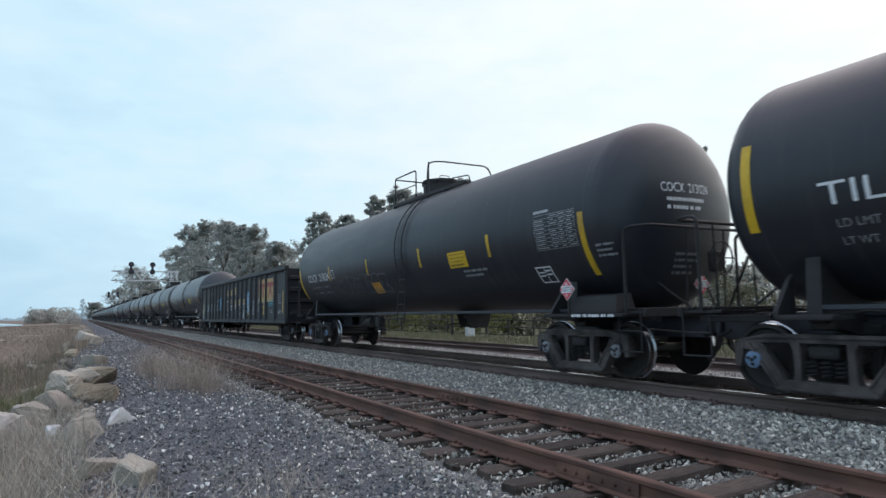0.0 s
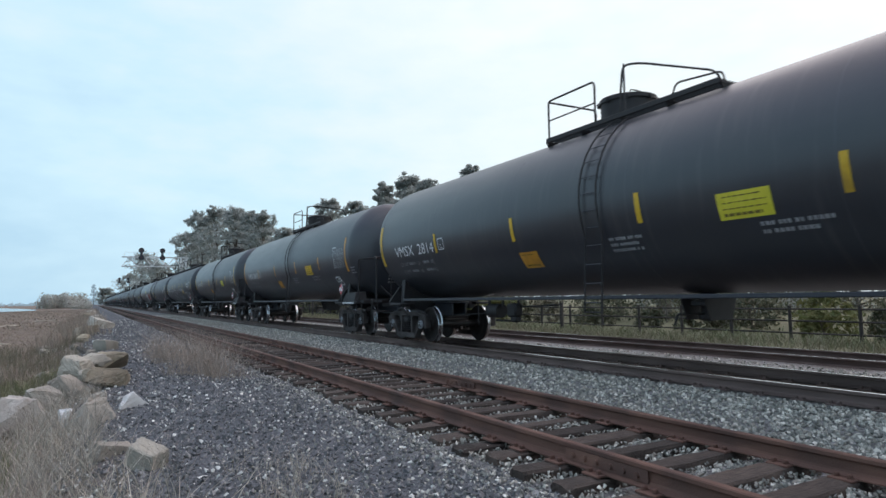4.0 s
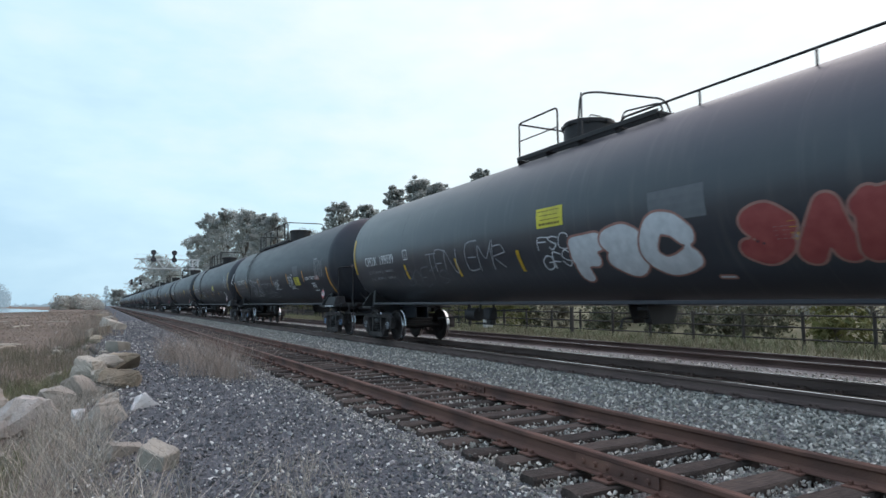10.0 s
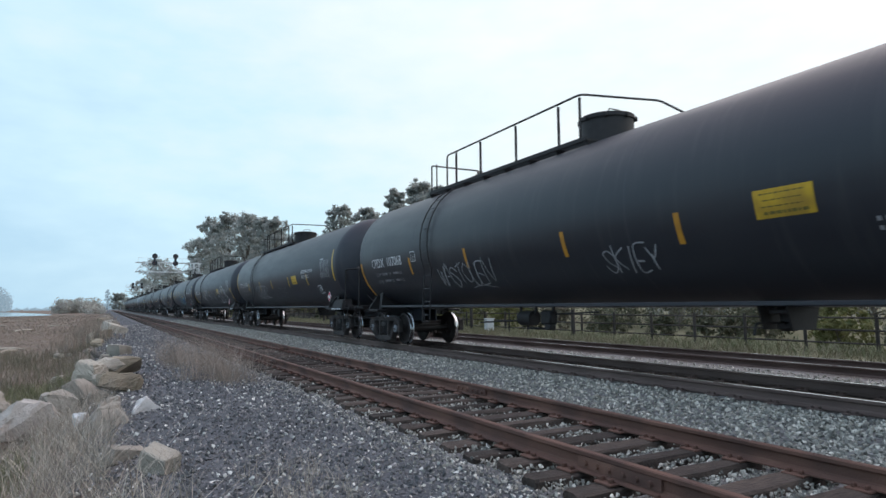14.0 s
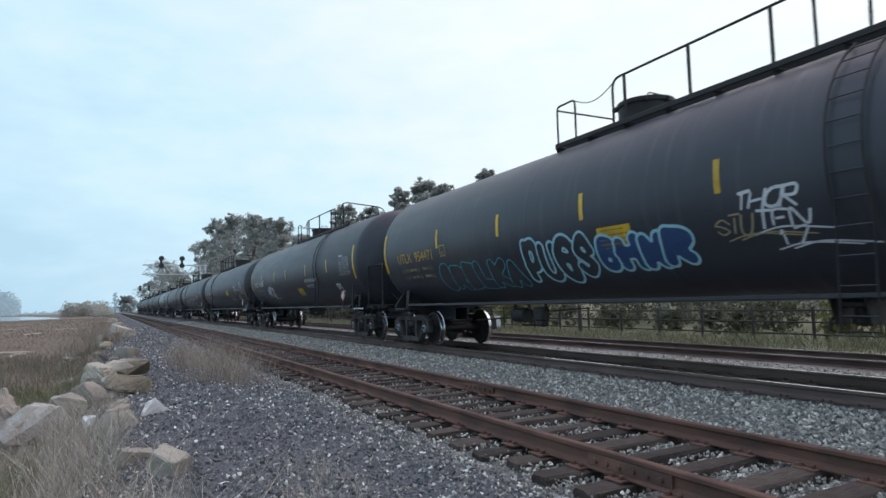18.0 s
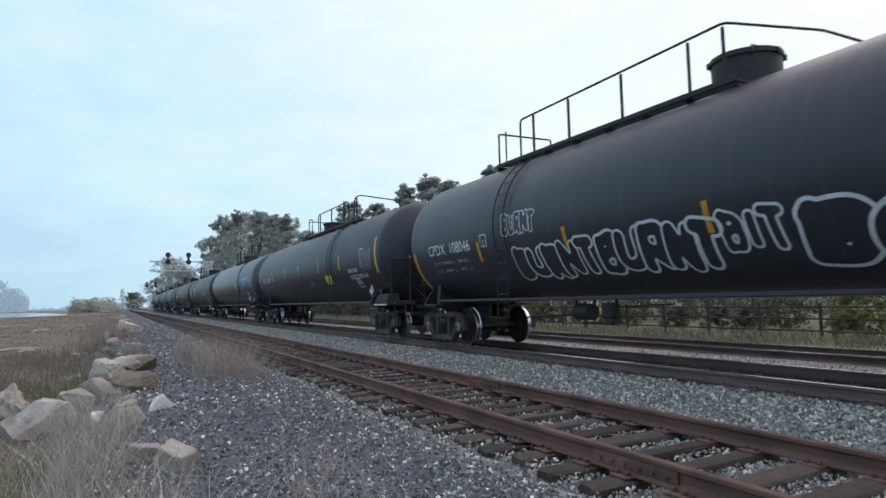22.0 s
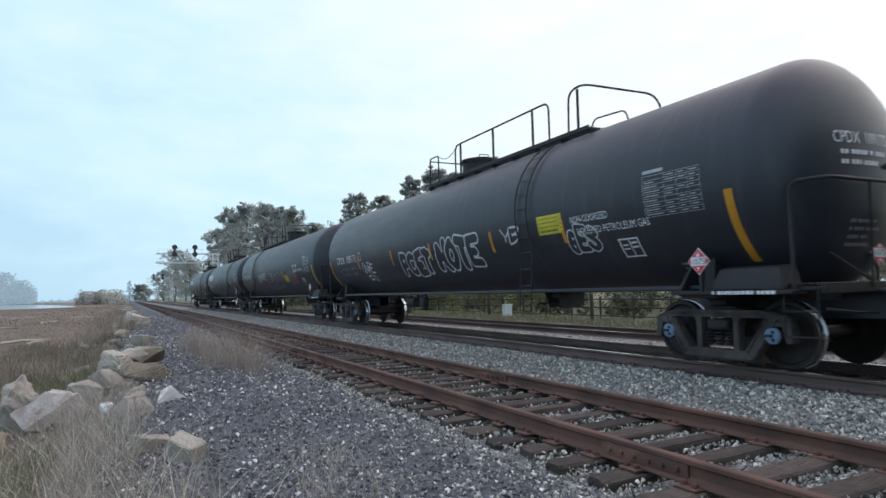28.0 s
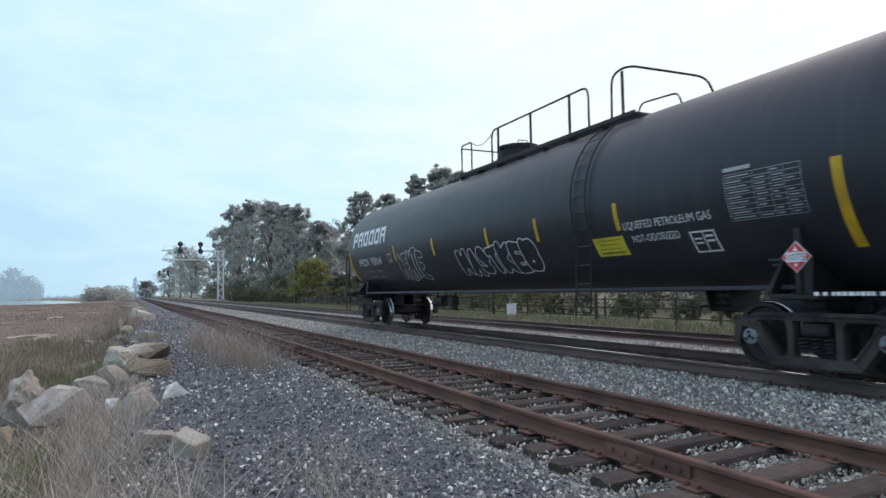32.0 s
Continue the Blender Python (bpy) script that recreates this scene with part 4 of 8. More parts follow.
rr = random.Random(8)
for i in range(40):
    y = rr.uniform(8, 70)
    x = rr.uniform(-1.9, 0.3) - 0.2
    s = rr.uniform(0.2, 0.6)
    ob = thing("boulder", "smaller broken bank rock among dry weeds", "rock", (x, y, float(ground_height(x, y)) + s * 0.2), "boulders along the marsh bank", data=shared(("rock", i % 6), lambda: rock_mesh(70 + i % 6, 1, 1, 0.7, ("stone", "stone_grey", "stone_ochre")[i % 3])))
    ob.scale = (s, s, s)
    ob.rotation_euler = (0, 0, rr.uniform(0, 6))
thing("driftwood", "dark weathered log lying down the bank", "driftwood", (0, 0, 0), data=Geo().tube([(0.66, 18.4, 0.04), (0.25, 19.6, -0.02), (-0.1, 23.5, -0.16), (-0.6, 32.2, -0.42), (-1.2, 34.3, -0.62), (-1.9, 36.6, -0.72)], 0.13, 8, r_end=0.07).data("driftwood", MAT["tie_old"], 40))
# driftwood and debris out on the marsh
for x, y, w, a in ((-4.9, 41, 2.4, 0.3), (-4.2, 38.5, 1.8, 1.2), (-9.5, 62, 3.0, 0.2), (-7, 75, 2.4, 0.9), (-12, 100, 3.5, 0.4), (-5, 92, 2.5, 0.1), (-14, 140, 5, 0.3)):
    z = float(ground_height(x, y))
    g = Geo().tube([(-w / 2, 0, 0.05), (-w * 0.1, 0.1, 0.14), (w * 0.3, -0.05, 0.12), (w / 2, 0.1, 0.06)], 0.09, 8, r_end=0.05)
    ob = thing("driftwood", "bleached driftwood log lying on the marsh", "driftwood", (x, y, z + 0.03), data=g.data("driftwood", MAT["stone"], 40))
    ob.rotation_euler = (0, 0, a)

# grass and weeds ----------------------------------------------------------


def blades(name, label, category, x, y, z, hgt, width, lean, mat, seed, curl=0.6):
    """Grass stems: thin bent strips, all in one mesh."""
    rng = np.random.default_rng(seed)
    n = len(x)
    a, b = rng.uniform(0, 2 * np.pi, n), rng.uniform(0, 2 * np.pi, n)
    sx, sy = np.cos(a) * width / 2, np.sin(a) * width / 2
    lx, ly = np.cos(b) * lean * hgt, np.sin(b) * lean * hgt
    rows = []
    for t, wk in ((0.0, 1.0), (0.4, 0.85), (0.75, 0.6), (1.0, 0.12)):
        cx, cy, cz = x + lx * t ** 1.7, y + ly * t ** 1.7, z + hgt * (t - curl * 0.25 * t * t * lean)
        rows.append(np.stack([np.stack([cx - sx * wk, cy - sy * wk, cz], -1), np.stack([cx + sx * wk, cy + sy * wk, cz], -1)], 1))
    V = np.stack(rows, 1).reshape(-1, 3)
    q = np.array([[0, 1, 3, 2], [2, 3, 5, 4], [4, 5, 7, 6]])
    F = (q[None] + (np.arange(n) * 8)[:, None, None]).reshape(-1, 4)
    return thing(name, label, category, kind="stuff", data=arrays(name, V, F, mat))


def clumps(n, k, x0, x1, y0, y1, spread, rng, power=1.5):
    cx, cy = field(n, x0, x1, y0, y1, rng, power)
    x = (cx[:, None] + rng.normal(0, spread, (n, k))).ravel()
    y = (cy[:, None] + rng.normal(0, spread, (n, k))).ravel()
    return x, y


def make_grass():
    rng = np.random.default_rng(21)
    U = rng.uniform
    # dry grass and grey twigs on the bank by the camera
    x, y = clumps(340, 26, -2.6, 0.30, 0.4, 12.0, 0.12, rng, 1.1)
    keep = ((x < 0.05 + 0.02 * (y - 6)) | ((y < 5.4) & (x < 0.55))) & ~((x < -0.72) & (y > 5.0) & (rng.random(len(x)) < 0.8))
    x, y = x[keep], y[keep]
    n = len(x)
    # (the green patch stays open)
    blades("dry_grass", "pale dry grass and weed stems on the bank", "grass", x, y, ground_height(x, y), U(0.12, 0.42, n), U(0.002, 0.006, n), U(0.2, 1.0, n), STRAW, 22)
    x, y = clumps(330, 22, -2.8, 0.45, 2.4, 12.5, 0.16, rng, 1.2)
    keep = ((x < 0.10 + 0.02 * (y - 6)) | ((y < 5.6) & (x < 0.7))) & ~((x < -0.72) & (y > 5.0) & (rng.random(len(x)) < 0.8))
    x, y = x[keep], y[keep]
    n = len(x)
    blades("dead_twigs", "tangled grey-brown dead weed stems on the bank", "weeds", x, y, ground_height(x, y), U(0.2, 0.62, n), U(0.002, 0.005, n), U(0.2, 1.1, n), TWIG, 33, 0.2)
    x, y = clumps(190, 4, -2.0, 0.6, 2.6, 9.0, 0.2, rng, 1.2)
    keep = (x < 0.10 + 0.02 * (y - 6)) | ((y < 5.6) & (x < 0.7))
    x, y = x[keep], y[keep]
    n = len(x)
    blades("pale_stalks", "long pale dead stalks leaning on the bank", "weeds", x, y, ground_height(x, y), U(0.35, 0.75, n), U(0.004, 0.008, n), U(0.3, 1.3, n), STRAW, 34, 0.1)
    x, y = clumps(60, 40, -2.2, -0.85, 5.6, 9.2, 0.16, rng, 1.0)
    n = len(x)
    blades("green_grass", "fresh green grass patch in the dry bank", "grass", x, y, ground_height(x, y), U(0.15, 0.42, n), U(0.005, 0.011, n), U(0.1, 0.7, n), STRAW_GREEN, 23)
    x, y = clumps(30, 34, -2.2, -0.9, 17.0, 20.5, 0.18, rng, 1.0)
    n = len(x)
    blades("green_weeds", "olive weeds behind the boulders", "grass", x, y, ground_height(x, y), U(0.15, 0.42, n), U(0.008, 0.016, n), U(0.2, 0.8, n), STRAW_GREEN, 24)
    # tall dry weed clump on the shoulder and thin stems in the gravel
    cx = np.concatenate([rng.normal(1.95, 0.30, 26), rng.normal(2.05, 0.16, 8)])
    cy = np.concatenate([rng.normal(16.2, 1.9, 26), rng.normal(12.9, 0.5, 8)])
    x = (cx[:, None] + rng.normal(0, 0.13, (34, 60))).ravel()
    y = (cy[:, None] + rng.normal(0, 0.16, (34, 60))).ravel()
    n = len(x)
    blades("dry_weeds", "fine dry weeds standing on the gravel shoulder", "grass", x, y, ground_height(x, y), U(0.25, 0.95, n), U(0.003, 0.006, n), U(0.2, 1.2, n), TWIG_BROWN, 25, 0.3)
    x, y = clumps(26, 12, 1.1, 1.75, 3.9, 5.6, 0.05, rng, 1.0)
    n = len(x)
    blades("dry_weed_stems", "thin dry weed stems in the gravel", "grass", x, y, ground_height(x, y), U(0.08, 0.3, n), U(0.002, 0.004, n), U(0.2, 0.9, n), STRAW, 26)
    # brown marsh plants: low and fine, in drifts
    x, y = clumps(3600, 16, -17, -1.0, 11, 80, 0.35, rng, 1.7)
    n = len(x)
    blades("marsh_plants", "low brown and rust-coloured marsh plants", "marsh plants", x, y, ground_height(x, y), U(0.06, 0.24, n), U(0.008, 0.02, n), U(0.3, 1.2, n), MARSH, 27)
    x, y = clumps(120, 40, -4.6, -0.7, 16.5, 36, 0.4, rng, 1.1)
    n = len(x)
    blades("marsh_reeds", "darker upright marsh reeds beside the bank", "reeds", x, y, ground_height(x, y), U(0.2, 0.5, n), U(0.006, 0.013, n), U(0.1, 0.5, n), MARSH_DARK, 28)
    x, y = clumps(1500, 20, -60, -2, 70, 250, 1.2, rng, 1.2)
    n = len(x)
    blades("far_marsh_plants", "brown marsh plants towards the water", "marsh plants", x, y, ground_height(x, y), U(0.1, 0.32, n), U(0.05, 0.12, n), U(0.3, 1.2, n), MARSH, 29)
    x, y = clumps(110, 40, -2.2, 0.3, 34, 130, 0.4, rng, 1.2)
    n = len(x)
    blades("bank_weeds", "dry weeds among the bank boulders", "grass", x, y, ground_height(x, y), U(0.3, 0.9, n), U(0.015, 0.04, n), U(0.1, 0.6, n), MARSH, 30)
    # grass strip beyond the tracks
    x, y = clumps(1500, 16, 16.8, 22.5, 4, 120, 0.25, rng, 1.3)
    n = len(x)
    blades("verge_grass", "pale dry grass verge before the fence", "grass", x, y, ground_height(x, y), U(0.15, 0.45, n), U(0.010, 0.03, n), U(0.2, 0.8, n), VERGE, 31)
    x, y = clumps(420, 20, 18.5, 24, 5, 90, 0.3, rng, 1.2)
    n = len(x)
    blades("verge_green_grass", "green grass along the fence", "grass", x, y, ground_height(x, y), U(0.2, 0.55, n), U(0.015, 0.04, n), U(0.2, 0.8, n), STRAW_GREEN, 32)


make_grass()

# trees --------------------------------------------------------------------


def leaf_cloud(centres, radii, per, size, rng, droop=0.3):
    """Small leaf sprays spread through clumps."""
    n = len(centres) * per
    c = np.repeat(centres, per, 0)
    r = np.repeat(radii, per)
    d = rng.normal(size=(n, 3))
    d /= np.linalg.norm(d, axis=1)[:, None]
    p = c + d * (r * rng.random(n) ** 0.45)[:, None] * np.array([1, 1, 0.75])
    u = rng.normal(size=(n, 3))
    u[:, 2] -= droop
    u /= np.linalg.norm(u, axis=1)[:, None]
    w = np.cross(u, rng.normal(size=(n, 3)))
    w /= np.linalg.norm(w, axis=1)[:, None]
    s = size * rng.uniform(0.6, 1.3, n)
    u, w = u * s[:, None], w * (s * 0.42)[:, None]
    V = np.stack([p - u, p + w * 0.9, p + u, p - w], 1).reshape(-1, 3)
    F = np.arange(n * 4).reshape(-1, 4)
    return V, F


def tree(x, y, hgt, width, label, seed, leaf=LEAF, trunk=0.35, base=0.3, leaves=7000, size=0.42, lobes=16, name="eucalyptus_tree", z=-0.3, category="tree"):
    """A tapered trunk with limbs out to uneven lobes of small leaves, with gaps between the lobes."""
    rnd, rng = random.Random(seed), np.random.default_rng(seed)
    t = thing(name, label, category, (x, y, z))
    C, Rr = [], []
    for k in range(lobes):
        f = k / max(1, lobes - 1)
        zz = base + (1 - base) * f ** 0.8
        spread = math.sin(math.pi * min(1.0, 0.25 + 0.68 * (zz - base) / (1 - base))) ** 0.7
        a = k * 2.4 + rnd.uniform(-0.5, 0.5)
        rad = width * rnd.uniform(0.14, 0.21) * (0.75 + 0.4 * spread)
        d = max(0.0, width / 2 * spread * rnd.uniform(0.55, 1.0) - rad * 0.6)
        C.append((math.cos(a) * d, math.sin(a) * d, min(zz * hgt, hgt - rad * 0.75)))
        Rr.append(rad)
    C, Rr = np.array(C), np.array(Rr)
    # each lobe breaks up into smaller sprays
    k = 12
    dirs = rng.normal(size=(lobes * k, 3))
    dirs[:, 2] = np.abs(dirs[:, 2]) - 0.55
    dirs /= np.linalg.norm(dirs, axis=1)[:, None]
    sub = np.repeat(C, k, 0) + dirs * np.repeat(Rr, k)[:, None] * rng.uniform(0.3, 0.9, (lobes * k, 1)) * np.array([1.0, 1.0, 0.95])
    sr = np.repeat(Rr, k) * rng.uniform(0.22, 0.46, lobes * k)
    V, F = leaf_cloud(sub, sr, max(8, leaves // (lobes * k)), size, rng)
    g = Geo()
    g.tube([(0, 0, -0.3), (0.02 * width, 0.01 * width, hgt * 0.25), (-0.02 * width, 0.02 * width, hgt * 0.5), (0.01 * width, 0, hgt * 0.8)], trunk, 9, r_end=trunk * 0.3)
    for p in C:
        s = max(0.08, p[2] / hgt - 0.30) * hgt
        g.tube([(0, 0.01 * width, s), (p[0] * 0.45, p[1] * 0.45, s + (p[2] - s) * 0.6), tuple(p)], trunk * 0.38, 6, r_end=trunk * 0.08)
    part("trunk", g.data("trunk", MAT["bark"], 60), t, "pale peeling trunk and limbs")
    part("crown", arrays("crown", V, F, leaf), t, "loose crown of small leaves")
    return t


TREES = [
    # x, y, height, spread, lowest foliage
    (26, 425, 33, 30, 0.1), (30, 395, 26, 26, 0.1), (32, 268, 29, 16, 0.15), (33, 242, 34.5, 19, 0.2), (32, 222, 30, 15, 0.18), (33, 203, 31, 17, 0.2), (35, 185, 28, 15, 0.18), (32, 168, 26.0, 14, 0.15), (33, 153, 23.5, 12, 0.15), (32, 138, 21, 11, 0.12), (33, 124, 16, 10, 0.1),
    (44, 200, 26, 20, 0.1), (44, 160, 20, 18, 0.1), (44, 140, 15, 18, 0.05),
    (40, 118, 21.6, 11, 0.3), (42, 109, 20.0, 9, 0.3), (40, 101, 17.5, 8, 0.3), (40, 90.5, 19.8, 8.0, 0.3), (41, 84.5, 20.4, 9, 0.3), (41, 78, 18.6, 8, 0.3), (46, 71, 17, 9, 0.3), (40, 65.0, 17.9, 5.6, 0.35), (41, 60.5, 16.4, 5, 0.35), (40, 56.8, 15.9, 4.6, 0.35), (40, 40.8, 15.2, 6.0, 0.4), (41, 36.5, 16.6, 8.5, 0.4), (40, 32.4, 14.6, 5.5, 0.4), (62, 33, 6, 12, 0.1), (70, 44, 8, 14, 0.1), (66, 56, 8, 14, 0.1), (52, 44, 6.5, 12, 0.05), (50, 36, 5.5, 11, 0.05), (55, 50, 12, 12, 0.2), (50, 96, 15, 14, 0.1),
    (27, 330, 21, 20, 0.1), (22, 480, 22, 22, 0.1), (10, 620, 15, 20, 0.1),
]
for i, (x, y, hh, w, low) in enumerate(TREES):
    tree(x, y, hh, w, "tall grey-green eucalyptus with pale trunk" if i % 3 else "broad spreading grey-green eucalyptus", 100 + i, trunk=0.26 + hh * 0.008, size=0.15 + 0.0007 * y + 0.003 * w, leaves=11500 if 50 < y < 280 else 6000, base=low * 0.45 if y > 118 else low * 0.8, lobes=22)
# brush behind the fence
BR = random.Random(77)
for i in range(110):
    y = 5 + 190 * (i / 110) ** 1.5 + BR.uniform(-1.5, 1.5)
    back = i % 2
    x = BR.uniform(29, 36) + 0.05 * y if back else BR.uniform(24.0, 27.5)
    hh = BR.uniform(3.0, 5.0) if back else BR.uniform(0.9, 2.1) if y < 40 else BR.uniform(1.4, 3.0)
    kind = BR.random()
    leaf, what = (LEAF_GREEN, "bright green shrub behind the fence") if kind < 0.22 else (LEAF_TAN, "dry tan brush behind the fence") if kind < 0.5 else (LEAF_DARK, "dense olive scrub bush behind the fence")
    tree(x, y, hh, hh * BR.uniform(1.4, 2.3), what, 300 + i, leaf, 0.05, 0.05, 1500, 0.10 + y * 0.001, 11, "bush", -0.35, "bush")
tree(27, 106, 7.6, 9.5, "rounded yellow-green willow bush beside the track", 401, LEAF_WILLOW, 0.12, 0.05, 7000, 0.24, 18, "bush", -0.35, "bush")
for i in range(26):
    y = 120 + 7.2 * i + BR.uniform(-2, 2)
    hh = BR.uniform(4.5, 8.0)
    tree(BR.uniform(27, 33) + 0.01 * y, y, hh, hh * BR.uniform(1.2, 1.8), "dense dark scrub below the eucalyptus trees", 500 + i, LEAF_UNDER, 0.1, 0.03, 1600, 0.30, 12, "bush", -0.4, "bush")
tree(30, 98, 4.6, 6.0, "dark olive bush beside the track", 402, LEAF_DARK, 0.12, 0.1, 5000, 0.24, 16, "bush", -0.35, "bush")


def palm(x, y, hgt, seed):
    rnd = random.Random(seed)
    t = thing("palm", "small shaggy palm beside the track", "palm", (x, y, -0.3))
    part("trunk", Geo().tube([(0, 0, -0.2), (0.2, 0, hgt * 0.4), (0.1, 0, hgt * 0.75)], 0.28, 9, r_end=0.2).data("trunk", MAT["bark"]), t)
    for k in range(22):
        a, up = rnd.uniform(0, 6.28), rnd.uniform(-0.5, 1.1)
        L = rnd.uniform(1.4, 2.2)
        g = Geo()
        pts = [Vector((0.1, 0, hgt * 0.75)) + Vector((math.cos(a), math.sin(a), 0)) * L * s + Vector((0, 0, up * L * s - 0.75 * L * s * s)) for s in (0, 0.3, 0.6, 0.85, 1.0)]
        side = Vector((-math.sin(a), math.cos(a), 0))
        vs = []
        for p, w in zip(pts, (0.06, 0.22, 0.26, 0.16, 0.02)):
            vs += [p - side * w - Vector((0, 0, w * 0.5)), p, p + side * w - Vector((0, 0, w * 0.5))]
        g.add(vs, [(3 * i + j, 3 * i + j + 1, 3 * i + j + 4, 3 * i + j + 3) for i in range(4) for j in (0, 1)])
        part("frond", g.data("frond", LEAF_GREEN if up > 0.1 else STRAW, 0), t)


palm(28, 140, 5.5, 5)
palm(30.5, 133, 6.0, 6)

# far shore and distance, with haze put into the leaf colour and glow
FAR = random.Random(9)


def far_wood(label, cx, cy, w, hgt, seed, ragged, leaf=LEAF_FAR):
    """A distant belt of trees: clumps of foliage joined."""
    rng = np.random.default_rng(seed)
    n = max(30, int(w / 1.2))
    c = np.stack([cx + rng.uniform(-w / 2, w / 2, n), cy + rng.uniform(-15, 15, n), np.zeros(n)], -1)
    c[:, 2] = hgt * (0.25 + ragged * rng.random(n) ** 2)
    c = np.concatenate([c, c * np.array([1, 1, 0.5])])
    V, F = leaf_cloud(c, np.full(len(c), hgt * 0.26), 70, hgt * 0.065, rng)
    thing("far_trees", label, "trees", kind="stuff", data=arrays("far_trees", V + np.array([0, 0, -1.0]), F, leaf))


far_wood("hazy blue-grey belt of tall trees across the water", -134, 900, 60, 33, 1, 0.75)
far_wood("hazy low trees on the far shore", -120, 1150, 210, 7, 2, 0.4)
far_wood("low hazy brown scrub point beside the marsh", -12.5, 380, 20, 11, 3, 0.35, SCRUB_FAR)
far_wood("low hazy scrub at the end of the road", -4, 300, 7, 4, 4, 0.5, SCRUB_FAR)
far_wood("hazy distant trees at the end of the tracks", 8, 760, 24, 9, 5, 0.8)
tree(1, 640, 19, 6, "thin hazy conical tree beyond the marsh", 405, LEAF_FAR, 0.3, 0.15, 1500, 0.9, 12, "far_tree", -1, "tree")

# fence --------------------------------------------------------------------


def make_fence():
    f = thing("pipe_fence", "dark rusty pipe fence with posts and three rails", "fence", (22.0, 0, -0.32))
    post = Geo().tube([(0, 0, -0.2), (0, 0, 1.32)], 0.06, 8).data("post", MAT["fence"])
    rail = Geo().tube([(0, 0, 0), (0, 2.42, 0)], 0.035, 6).data("rail", MAT["fence"])
    for i in range(70):
        y = 2 + 2.4 * i
        part("post", post, f, "", (0, y, 0))
        for z in (0.35, 0.78, 1.2):
            part("rail", rail, f, "", (-0.02, y, z))


make_fence()
# cabinets, posts and markers beyond the tracks
for x, y, w, hgt, label in ((21.0, 33.5, 0.5, 0.9, "pale equipment box on a post by the fence"), (20.4, 48, 0.5, 0.8, "pale equipment box on a post by the fence"), (24.5, 182, 1.4, 2.2, "white signal relay cabinet beside the track"), (21.5, 268, 1.6, 2.4, "white signal relay cabinet beside the track")):
    b = thing("equipment_box", label, "cabinet", (x, y, -0.35))
    part("body", Geo().box((0, 0, hgt * 0.62), (w, w * 0.7, hgt * 0.76), 0.02).data("body", MAT["pale_box"]), b)
    part("roof", Geo().box((0, 0, hgt * 1.02), (w * 1.12, w * 0.82, 0.05), 0.012).data("roof", MAT["pale_box"]), b)
    part("leg", Geo().box((0, 0, hgt * 0.12), (w * 0.4, w * 0.4, hgt * 0.3), 0.01).data("leg", MAT["concrete"]), b)
for x, y, hgt in ((20.0, 64, 5.2), (20.6, 25.0, 1.5), (21.2, 36, 1.7)):
    thing("post", "weathered dark upright post beyond the tracks", "post", (x, y, -0.35), data=Geo().tube([(0, 0, -0.2), (0, 0, hgt)], 0.11, 10, r_end=0.09).data("post", MAT["fence"]))
wall = thing("retaining_wall", "low weathered timber lagging wall behind the fence", "wall", (24.0, 0, -0.4), kind="structure")
for i in range(14):
    for k in range(4):
        part("plank", shared("lag", lambda: Geo().box((0, 0, 0), (0.08, 2.95, 0.24), 0.01).data("plank", MAT["tie_old"])), wall, "", (0, 62 + 3 * i, 0.14 + 0.26 * k))


